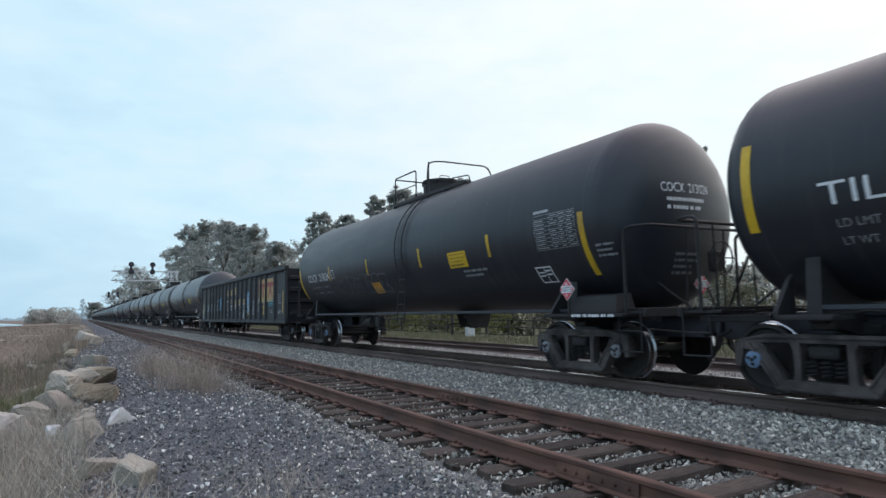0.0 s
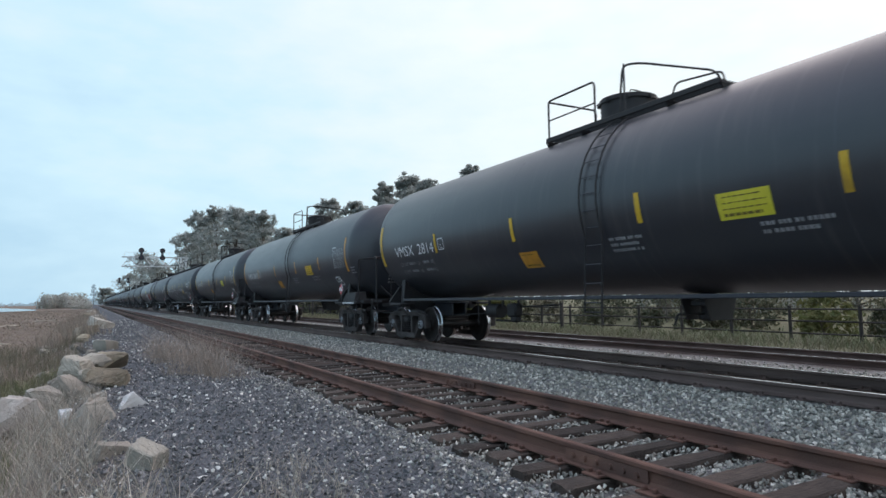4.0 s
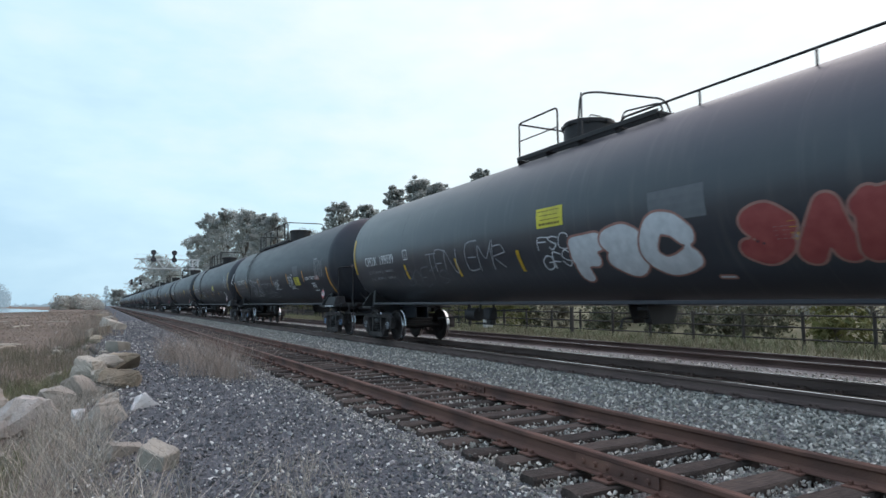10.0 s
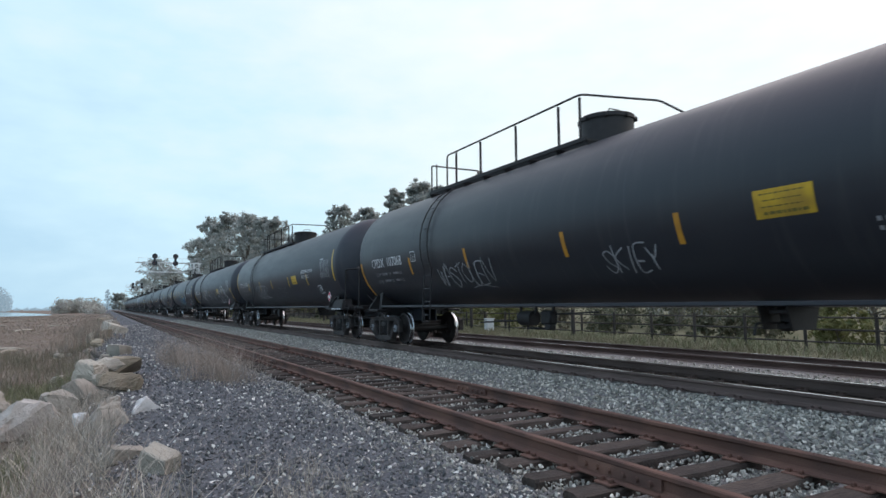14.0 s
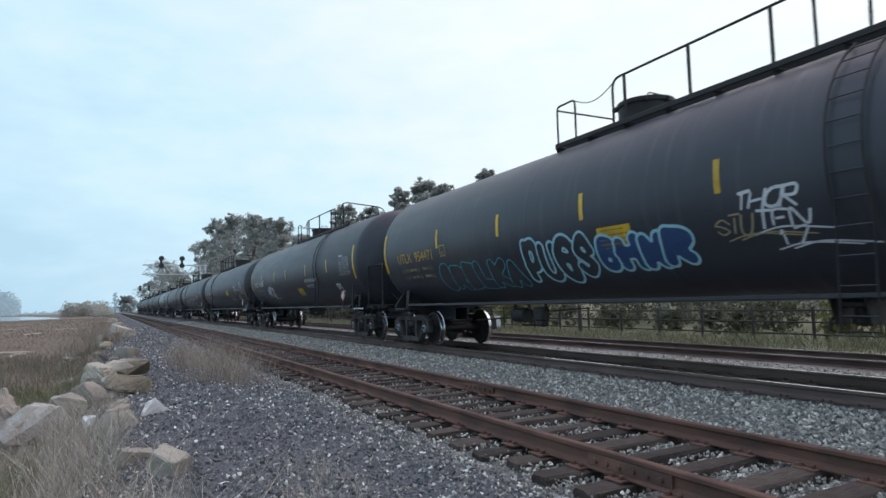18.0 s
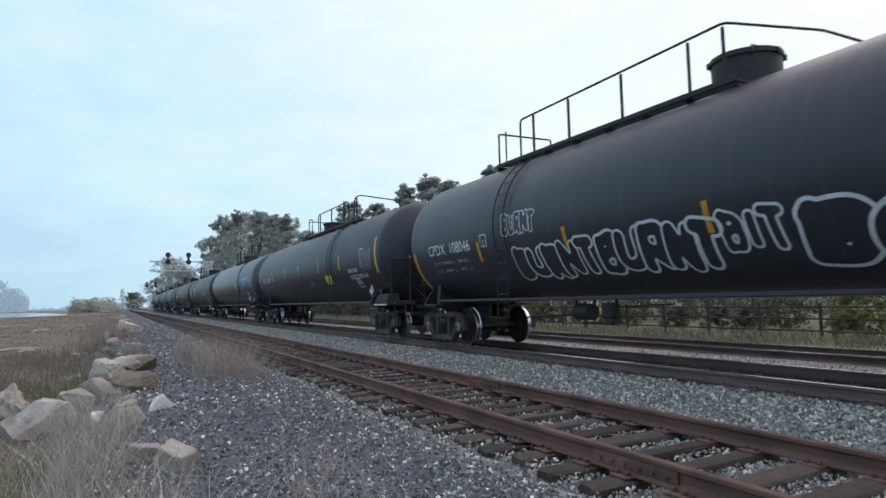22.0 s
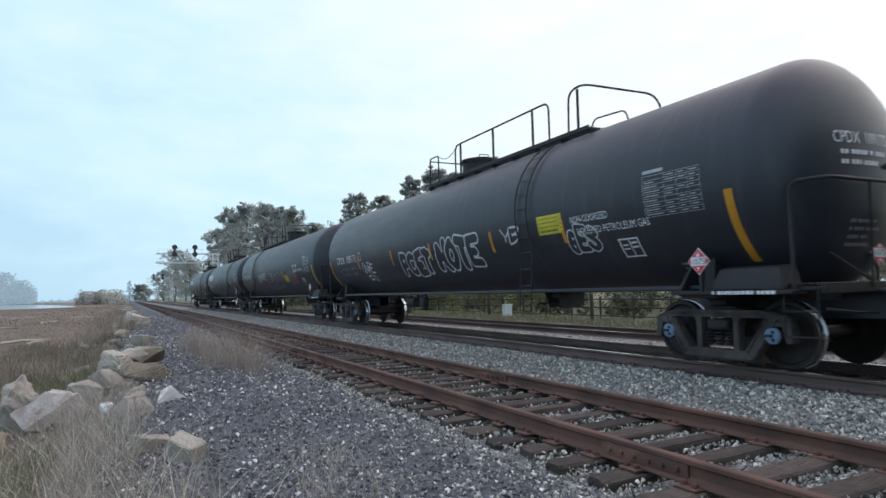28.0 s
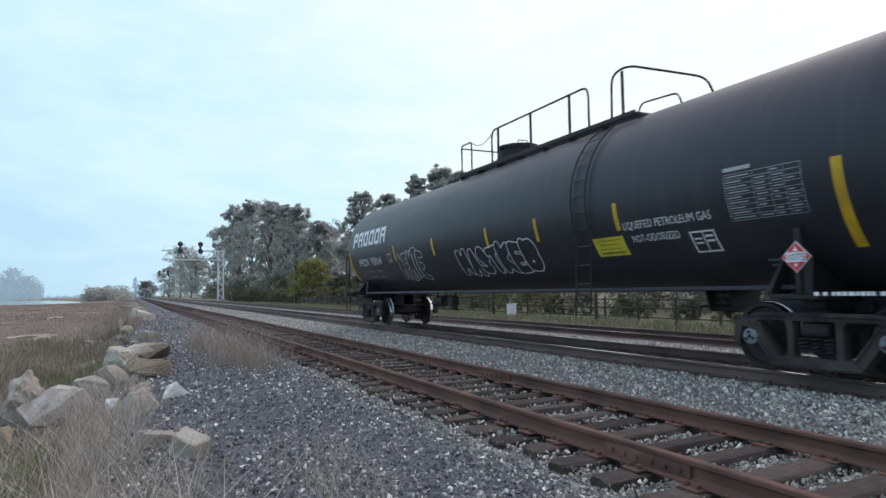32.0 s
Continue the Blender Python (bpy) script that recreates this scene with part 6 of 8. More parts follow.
def railing_cage(car, dy):
    """Railings of the pressure cars with the dome to the front: square end frame, one long rail that turns across the car."""
    part("handrail", shared("rc1", lambda: tube_mesh("handrail", bend([(XR, 5.85, 4.2), (XR, 5.85, 5.02), (0.75, 5.85, 5.02), (0.75, 5.85, 4.2)], 0.05), 0.022, 7)), car, "", (0, dy, 0))
    part("rail_post", shared("rc2", lambda: tube_mesh("rail_post", [(XR, 5.55, 4.2), (XR, 5.55, 5.00)], 0.018)), car, "", (0, dy, 0))
    part("handrail", shared("rc3", lambda: tube_mesh("handrail", bend([(XR, 4.95, 4.2), (XR, 4.95, 5.12), (XR, -0.43, 5.15), (0.80, -0.95, 5.10), (0.90, -2.2, 4.2)], 0.12), 0.022, 7)), car, "", (0, dy, 0))
    for y in (4.45, 3.25, 1.75, 0.25, -0.40):
        part("rail_post", shared("rl4", lambda: tube_mesh("rail_post", [(0, 0, 4.2), (0, 0, 5.09)], 0.028)), car, "", (XR, y + dy, 0))
    part("mid_rail", shared("rc4", lambda: tube_mesh("mid_rail", [(0.80, 5.6, 4.70), (0.80, -0.9, 4.70)], 0.014)), car, "", (0, dy, 0))


def railing_full(car, half):
    """One rail along the whole car."""
    n = 9
    part("handrail", shared(("rf", round(half, 1)), lambda: tube_mesh("handrail", bend([(XR, half, 4.2), (XR, half, 5.09), (XR, -half, 5.09), (XR, -half, 4.2)], 0.2), 0.02, 7)), car)
    for i in range(n):
        y = half - 0.25 - (2 * half - 0.5) * i / (n - 1)
        part("rail_post", shared("rl4", lambda: tube_mesh("rail_post", [(0, 0, 4.2), (0, 0, 5.09)], 0.028)), car, "", (XR, y, 0))
    part("grab_rail", shared("rf2", lambda: tube_mesh("grab_rail", bend([(0.1, -1.2, 4.2), (0.1, -1.2, 4.75), (0.1, -3.0, 4.65), (0.1, -3.0, 4.1)], 0.15), 0.018, 7)), car)
    part("grab_rail", shared("rf3", lambda: tube_mesh("grab_rail", bend([(0.0, 0.9, 4.2), (0.0, 0.9, 4.75), (0.0, 0.2, 4.75), (0.0, 0.2, 4.2)], 0.15), 0.018, 7)), car)


def gear_mesh():
    """Brake cylinder, valve and rods hung under the tank."""
    g = Geo()
    g.lathe([(-0.25, 0.001), (-0.25, 0.16), (0.2, 0.16), (0.28, 0.08), (0.28, 0.001)], "y", (-0.55, 0, 0.86), 18)
    g.box((-0.55, -0.75, 0.88), (0.22, 0.34, 0.30), 0.04)
    g.box((-0.55, -0.78, 0.70), (0.16, 0.22, 0.16), 0.03)
    g.tube([(-0.5, 0.3, 0.80), (-0.4, 2.2, 0.72)], 0.02, 6)
    g.tube([(-0.5, -0.9, 0.95), (-0.5, -2.2, 1.0)], 0.018, 6)
    for y in (-0.9, -0.3, 0.25):
        g.box((-0.55, y, 1.06), (0.05, 0.05, 0.25), 0.006)
    g.box((-0.15, 0.1, 0.62), (0.06, 0.9, 0.05), 0.01)
    g.tube([(-0.7, 0.5, 1.05), (-0.7, 0.5, 0.55)], 0.012, 6)
    return g.data("brake_gear", MAT["frame_steel"])


def outlet_mesh():
    """Bottom outlet: flanged valve body between two small skid plates."""
    g = Geo()
    g.lathe([(0.74, 0.001), (0.74, 0.10), (0.78, 0.15), (0.84, 0.15), (0.87, 0.11), (1.2, 0.13)], "z", n=16)
    g.box((0, 0, 1.02), (0.5, 0.30, 0.08), 0.02)
    for s in (-1, 1):
        g.slab([(-0.40, 1.16), (-0.26, 0.76), (0.26, 0.76), (0.40, 1.16)], s * 0.22 - 0.012, s * 0.22 + 0.012, "y")
    g.tube(bend([(0, 0, 0.86), (-0.72, 0, 0.86), (-0.78, 0, 0.70)], 0.05), 0.02, 6)
    return g.data("outlet_valve", MAT["frame_steel"])


def reservoir_mesh():
    g = Geo()
    g.lathe([(-0.58, 0.001), (-0.57, 0.09), (-0.52, 0.15), (-0.46, 0.165), (0.46, 0.165), (0.52, 0.15), (0.57, 0.09), (0.58, 0.001)], "y", n=24)
    for y in (-0.3, 0.3):
        g.lathe([(y - 0.03, 0.166), (y - 0.03, 0.175), (y + 0.03, 0.175), (y + 0.03, 0.166)], "y", n=24)
        g.box((0.06, y, -0.2), (0.12, 0.06, 0.16), 0.01)
    g.tube([(0, -0.58, 0), (0.05, -0.7, -0.05), (0.2, -0.75, -0.25)], 0.015, 6)
    return g.data("air_reservoir", MAT["frame_steel"])


# lettering, signs and graffiti are thin paint films laid on the tank's side


class Side:
    """The near side of a tank: u runs towards the front of the car, v up along the plate."""

    def __init__(self, R, zc, lift=0.006):
        self.R, self.zc, self.lift = R, zc, lift

    def put(self, y0, z0, u, v, lift=0.0):
        r = self.R + self.lift + lift
        a = math.asin(max(-1, min(1, (z0 - self.zc) / self.R))) + v / self.R
        return (-r * math.cos(a), y0 - u, self.zc + r * math.sin(a))


class Wall:
    """The flat near side of a gondola."""

    def __init__(self, x):
        self.x = x

    def put(self, y0, z0, u, v, lift=0.0):
        return (self.x - 0.006 - lift, y0 - u, z0 + v)


class Head:
    """The front end of a tank."""

    def __init__(self, R, zc, half):
        self.R, self.zc, self.half = R, zc, half

    def put(self, x0, z0, u, v, lift=0.0):
        x, z = x0 + u, z0 + v
        q = min(0.98, (x * x + (z - self.zc) ** 2) / (self.R * self.R))
        return (x, -(self.half + self.R * 0.46 * math.sqrt(1 - q)) - 0.012 - lift, z)


def patch_geo(side, y0, z0, u0, v0, u1, v1, lift=0.0, cell=0.12, slot=0, g=None):
    """A rectangle of paint, cut fine enough to follow the plate."""
    g = g or Geo()
    nu = max(1, math.ceil(abs(u1 - u0) / (cell * 6 if isinstance(side, Side) else cell)))
    nv = max(1, math.ceil(abs(v1 - v0) / cell))
    vs = [side.put(y0, z0, u0 + (u1 - u0) * i / nu, v0 + (v1 - v0) * j / nv, lift) for i in range(nu + 1) for j in range(nv + 1)]
    fs = [(i * (nv + 1) + j, (i + 1) * (nv + 1) + j, (i + 1) * (nv + 1) + j + 1, i * (nv + 1) + j + 1) for i in range(nu) for j in range(nv)]
    return g.add(vs, fs, slot)


def text_flat(body, size, squeeze=1.0):
    """Flat triangles of a line of lettering with capitals of that height, and its length."""
    cu = bpy.data.curves.new("text", "FONT")
    cu.body, cu.size, cu.resolution_u = body, size / 0.69, 2
    ob = bpy.data.objects.new("text", cu)
    me = bpy.data.meshes.new_from_object(ob)
    bm = bmesh.new()
    bm.from_mesh(me)
    for k in range(1, int(size / 0.11) + 1):
        bmesh.ops.bisect_plane(bm, geom=bm.verts[:] + bm.edges[:] + bm.faces[:], plane_co=(0, k * 0.11, 0), plane_no=(0, 1, 0))
    bm.verts.index_update()
    vs = [(v.co.x * squeeze, v.co.y) for v in bm.verts]
    fs = [tuple(v.index for v in f.verts) for f in bm.faces]
    bm.free()
    bpy.data.meshes.remove(me)
    bpy.data.objects.remove(ob)
    bpy.data.curves.remove(cu)
    return vs, fs, max((p[0] for p in vs), default=0)


def letter(car, side, body, y0, z0, size, mat="white", length=None, label=""):
    vs, fs, w = shared(("text", body, size), lambda: text_flat(body, size))
    k = length / w if length and w else 1.0
    g = Geo().add([side.put(y0, z0, x * k, y) for x, y in vs], fs)
    return part("lettering", g.data("lettering", MAT[mat], 0), car, label)


def reporting_mark(car, side, mark, number, y0, z0, size, mat, length):
    """Owner's letters and running number, each a part, on one line of that length."""
    full = shared(("text", mark + "  " + number, size), lambda: text_flat(mark + "  " + number, size))[2]
    wn = shared(("text", number, size), lambda: text_flat(number, size))[2]
    wm = shared(("text", mark, size), lambda: text_flat(mark, size))[2]
    k = length / full
    letter(car, side, mark, y0, z0, size, mat, wm * k)
    start = (full - wn) * k
    letter(car, side, number, y0 - start if not isinstance(side, Head) else y0 + start, z0, size, mat, wn * k)


def bars(car, side, y0, z0, rows, size, gap, mat="faded", seed=1):
    """Small writing that cannot be read: rows of plain dashes."""
    rnd = random.Random(seed)
    g = Geo()
    for i, length in enumerate(rows):
        u = 0.0
        while u < length:
            w = min(rnd.uniform(0.6, 1.1) * size, length - u)
            if w > size * 0.4:
                patch_geo(side, y0, z0, u, -i * gap - size, u + w, -i * gap, g=g)
            u += w + size * (0.28 if rnd.random() < 0.8 else 0.9)
    return tagged(part("small_writing", g.data("small_writing", MAT[mat], 0), car), kind="stuff")


def frame_box(car, side, y0, z0, w, h, t, mat="white", cross=False, name="stencil_box"):
    g = Geo()
    for a in ((0, 0, w, t), (0, h - t, w, h), (0, t, t, h - t), (w - t, t, w, h - t)):
        patch_geo(side, y0, z0, *a, g=g)
    if cross:
        patch_geo(side, y0, z0, w * 0.5, t, w * 0.5 + t * 0.7, h - t, g=g)
        for k in range(2):
            patch_geo(side, y0, z0, w * 0.12, h * (0.62 - 0.2 * k), w * 0.42, h * (0.70 - 0.2 * k), g=g)
            patch_geo(side, y0, z0, w * 0.58, h * (0.70 - 0.22 * k), w * 0.88, h * (0.80 - 0.22 * k), g=g)
    return part(name, g.data(name, MAT[mat], 0), car, "white outlined stencil panel")


def data_table(car, side, y0, z0, w, h, seed, mat="white"):
    """Test-data table: ruled lines and rows of unreadable figures."""
    rnd = random.Random(seed)
    g = Geo()
    t = 0.006
    cols, n = [0.0, 0.40, 0.62, 0.80, 1.0], 9
    for c in cols:
        patch_geo(side, y0, z0, c * w - t / 2, 0, c * w + t / 2, h, g=g)
    for k in range(n + 1):
        patch_geo(side, y0, z0, 0, h * k / n - t / 2, w, h * k / n + t / 2, g=g)
    for k in range(n):
        for a, b in zip(cols, cols[1:]):
            if rnd.random() < 0.82:
                e = a + (b - a) * rnd.uniform(0.5, 0.9)
                patch_geo(side, y0, z0, a * w + 0.03, h * (k + 0.40) / n, e * w, h * (k + 0.62) / n, g=g)
    patch_geo(side, y0, z0, 0, h + 0.04, w * 0.38, h + 0.09, g=g)
    return part("data_panel", g.data("data_panel", MAT[mat], 0), car, "white ruled test-data table stencilled on the tank")


def strip(car, side, y0, ztop, length, mat="yellow", w=0.10):
    g = patch_geo(side, y0, ztop, 0, -length, w, 0, cell=0.08)
    return part("reflective_strip", g.data("reflective_strip", MAT[mat], 0), car)


def sign(car, side, y0, ztop, w, h, mat="yellow", lines=3, ink="black", seed=3, name="warning_sign"):
    rnd = random.Random(seed)
    s = part(name, patch_geo(side, y0, ztop, 0, -h, w, 0, cell=0.08).data(name, MAT[mat], 0), car, "rectangular painted notice on the tank")
    g = Geo()
    for k in range(lines):
        v = -h * (0.16 + 0.66 * k / max(1, lines - 1)) if lines > 1 else -h / 2
        tall = h * (0.055 if k == lines - 1 else 0.022)
        u, end = w * rnd.uniform(0.08, 0.16), w * rnd.uniform(0.8, 0.92)
        while u < end:
            e = min(end, u + rnd.uniform(0.03, 0.10))
            patch_geo(side, y0, ztop, u, v - tall, e, v + tall, 0.003, g=g)
            u = e + 0.018
    tagged(part("small_writing", g.data("small_writing", MAT[ink], 0), s), kind="stuff")
    return s


def ribbon(side, y0, z0, pts, w, g, lift=0.003):
    """A brush line through (u, v) points."""
    fine = []
    for a, b in zip(pts, pts[1:]):
        k = max(1, math.ceil(abs(b[1] - a[1]) / 0.07))
        fine += [(a[0] + (b[0] - a[0]) * i / k, a[1] + (b[1] - a[1]) * i / k) for i in range(k)]
    pts = fine + [pts[-1]]
    n = len(pts)
    vs = []
    for i in range(n):
        a, b = pts[max(0, i - 1)], pts[min(n - 1, i + 1)]
        dx, dy = b[0] - a[0], b[1] - a[1]
        L = math.hypot(dx, dy) or 1
        ox, oy = -dy / L * w / 2, dx / L * w / 2
        vs += [side.put(y0, z0, pts[i][0] + ox, pts[i][1] + oy, lift), side.put(y0, z0, pts[i][0] - ox, pts[i][1] - oy, lift)]
    fs = [(2 * i, 2 * i + 1, 2 * i + 3, 2 * i + 2) for i in range(n - 1)]
    g.add(vs, fs)


# hand-style capitals on a grid of five by five; strokes parted by commas, curves marked by a leading tilde
GLYPHS = {
    "A": "00 24 40,12 32", "B": "00 04,~04 34 43 12,~12 42 30 00", "C": "~43 34 14 02 10 30 41", "D": "00 04,~04 34 42 30 00", "E": "44 04 00 40,02 32", "F": "44 04 00,02 32",
    "G": "~43 34 14 02 10 30 42,42 22", "H": "04 00,44 40,02 42", "I": "24 20", "J": "14 44,~34 31 20 01", "K": "04 00,44 02 40", "L": "04 00 40", "M": "00 04 22 44 40", "N": "00 04 40 44",
    "O": "~24 03 01 20 41 43 24", "P": "00 04,~04 34 43 32 02", "R": "00 04,~04 34 43 32 02,12 40", "S": "~43 24 03 22 41 20 01", "T": "04 44,24 20", "U": "~04 01 20 41 44",
    "V": "04 20 44", "W": "04 10 23 30 44", "X": "04 40,44 00", "Y": "04 22 44,22 20", "Z": "04 44 00 40", "1": "13 24 20", "2": "~03 24 43 21 00,00 40", "7": "04 44 10", "-": "12 32", " ": "",
}


def curve(pts, k=5):
    """A smooth line through a few points."""
    P = [pts[0]] + list(pts) + [pts[-1]]
    out = []
    for a, b, c, d in zip(P, P[1:], P[2:], P[3:]):
        for j in range(k):
            t = j / k
            out.append(tuple(0.5 * (2 * b[q] + (c[q] - a[q]) * t + (2 * a[q] - 5 * b[q] + 4 * c[q] - d[q]) * t * t + (3 * b[q] - a[q] - 3 * c[q] + d[q]) * t ** 3) for q in (0, 1)))
    return out + [tuple(pts[-1])]


def hand_letters(text, w, h, rnd, fill, wobble, quick=False):
    """Strokes of every letter of a word, spread over w by h, each letter a little different."""
    step, slant = w / len(text), rnd.uniform(0.1, 0.32) if quick else rnd.uniform(-0.02, 0.16)
    for i, ch in enumerate(text):
        sx, sy, lift = step * fill * rnd.uniform(0.9, 1.15), h * rnd.uniform(0.84, 1.0), h * rnd.uniform(0, 0.10)
        strokes = []
        for part_ in filter(None, GLYPHS[ch].split(",")):
            pts = [(int(q[0]) / 4 + rnd.uniform(-wobble, wobble), int(q[1]) / 4 + rnd.uniform(-wobble, wobble)) for q in part_.strip("~").split()]
            pts = [(step * (i + 0.5) + (a - 0.5) * sx + slant * b * h, lift + b * sy) for a, b in pts]
            strokes.append(curve(pts) if part_[0] == "~" or quick else pts)
        yield strokes


def swell(strokes, cell, reach):
    """Distance from every knot of a grid to the strokes of a letter."""
    A = np.concatenate([np.array(q[:-1]) for q in strokes])
    D = np.concatenate([np.array(q[1:]) - np.array(q[:-1]) for q in strokes])
    lo = np.minimum(A, A + D).min(0) - reach
    n = np.ceil((np.maximum(A, A + D).max(0) + reach - lo) / cell).astype(int) + 1
    X = lo + cell * np.stack(np.meshgrid(np.arange(n[0]), np.arange(n[1]), indexing="ij"), -1)
    rel = X[:, :, None, :] - A
    t = np.clip((rel * D).sum(-1) / np.maximum((D * D).sum(-1), 1e-9), 0, 1)
    return lo, np.linalg.norm(rel - t[..., None] * D, axis=-1).min(-1)


def rings(lo, F, cell, r):
    """Closed lines round the part of a grid that lies within r."""
    nxt = {}
    cuts = {}

    def cut(i, j, k, m):
        a, b = F[i, j] - r, F[k, m] - r
        t = a / (a - b)
        key = (i, j, k, m) if (i, j) < (k, m) else (k, m, i, j)
        cuts[key] = (lo[0] + cell * (i + (k - i) * t), lo[1] + cell * (j + (m - j) * t))
        return key

    inside = F < r
    for i in range(F.shape[0] - 1):
        for j in range(F.shape[1] - 1):
            ring = ((i, j), (i + 1, j), (i + 1, j + 1), (i, j + 1))
            flags = [inside[p] for p in ring]
            if all(flags) or not any(flags):
                continue
            into = [cut(*ring[k], *ring[(k + 1) % 4]) for k in range(4) if not flags[k] and flags[(k + 1) % 4]]
            outof = [cut(*ring[k], *ring[(k + 1) % 4]) for k in range(4) if flags[k] and not flags[(k + 1) % 4]]
            for a, b in zip(outof, into):
                nxt[a] = b
    while nxt:
        a, b = nxt.popitem()
        line = [cuts[a], cuts[b]]
        while b in nxt:
            b = nxt.pop(b)
            line.append(cuts[b])
        yield line


def graffiti(car, side, y0, z0, w, h, text="TAG", style="throw", mat="spray_white", seed=1, line=0.045, inner=None, label=""):
    """Spray paint on the plate: a quick hand tag, or swollen overlapping letters with an outline and an optional fill."""
    rnd = random.Random(seed)
    made = []
    if style == "tag":
        for strokes in hand_letters(text, w, h, rnd, 0.92, 0.12, True):
            g = Geo()
            for q in strokes:
                ribbon(side, y0, z0, q, line * rnd.uniform(0.8, 1.15), g)
            if rnd.random() < 0.06 and strokes:
                ribbon(side, y0, z0, [(p[0], p[1] - 0.08 * h) for p in curve([(strokes[0][0][0] - 0.1, -0.05), (strokes[0][0][0] + 0.3, 0.02), (strokes[0][0][0] + 0.9, -0.07)])], line * 0.7, g)
            made.append((g, mat))
    else:
        step = w / len(text)
        r = min(step * 0.23, h * 0.17)
        cell = r / 4.5
        low = [(a, *swell([[(p[0], r + p[1] * (h - 2 * r) / h) for p in q] for q in a], cell, r * 1.6)) for a in hand_letters(text, w, h, rnd, 0.68, 0.085) if a]
        for k, (_, lo, F) in enumerate(low):
            rr = r * rnd.uniform(0.92, 1.12)
            if inner:
                g = Geo()
                for i, j in zip(*np.nonzero(F < rr * 0.98)):
                    u, v, c = lo[0] + cell * i, lo[1] + cell * j, cell * 0.52
                    g.add([side.put(y0, z0, u + a * c, v + b * c, 0.0004 * k) for a, b in ((-1, -1), (1, -1), (1, 1), (-1, 1))], [(0, 1, 2, 3)])
                made.append((g, inner))
            g = Geo()
            over = low[k + 1] if k + 1 < len(low) else None
            for loop in rings(lo, F, cell, rr):
                run = []
                for p in loop + [None]:
                    hid = True
                    if p is not None:
                        hid = False
                        if over:
                            a, b = round((p[0] - over[1][0]) / cell), round((p[1] - over[1][1]) / cell)
                            hid = 0 <= a < over[2].shape[0] and 0 <= b < over[2].shape[1] and over[2][a, b] < r * 0.97
                    if not hid:
                        run.append(p)
                    if hid and len(run) > 2:
                        ribbon(side, y0, z0, run, line * rnd.uniform(0.66, 0.88), g, lift=0.004 + 0.0004 * k)
                    if hid:
                        run = []
            made.append((g, mat))
    for g, m in made:
        if g.f:
            part("graffiti", g.data("graffiti", MAT[m], 0), car, label or ("spray-painted letter outline" if style != "tag" else "quick spray-painted tag letter"))


def placard_mesh():
    g = Geo()
    for s, d, slot in ((0.19, 0.0, 1), (0.178, 0.004, 0)):
        g.add([(-d - 0.012, 0, -s), (-d - 0.012, -s, 0), (-d - 0.012, 0, s), (-d - 0.012, s, 0), (0.0, 0, -s), (0.0, -s, 0), (0.0, 0, s), (0.0, s, 0)], [(0, 1, 2, 3), (4, 7, 6, 5), (0, 4, 5, 1), (1, 5, 6, 2), (2, 6, 7, 3), (3, 7, 4, 0)], slot)
    g.box((-0.0195, 0, 0), (0.004, 0.25, 0.12), 0, 1)
    g.add([(-0.0215, 0.035, 0.07), (-0.0215, -0.035, 0.07), (-0.0215, 0, 0.135)], [(0, 1, 2)], 1)
    g.add([(-0.0215, 0.025, -0.08), (-0.0215, -0.025, -0.08), (-0.0215, 0, -0.13)], [(0, 1, 2)], 1)
    g.box((0.02, 0, -0.22), (0.03, 0.05, 0.42), 0.005, 2)
    return g.data("hazard_placard", [MAT["red"], MAT["white"], MAT["frame_steel"]], 0)


def add_placard(car, x, y, z, turn=0.0, number="1075"):
    p = part("hazard_placard", shared("placard", placard_mesh), car, "red and white diamond hazard placard", (x, y, z), (0, 0, turn))
    vs, fs, w = shared(("text", number, 0.085), lambda: text_flat(number, 0.085))
    g = Geo().add([(-0.0235, w / 2 - a, b - 0.0425) for a, b in vs], fs)
    part("lettering", shared(("ptext", number), lambda: g.data("lettering", MAT["black"], 0)), p)


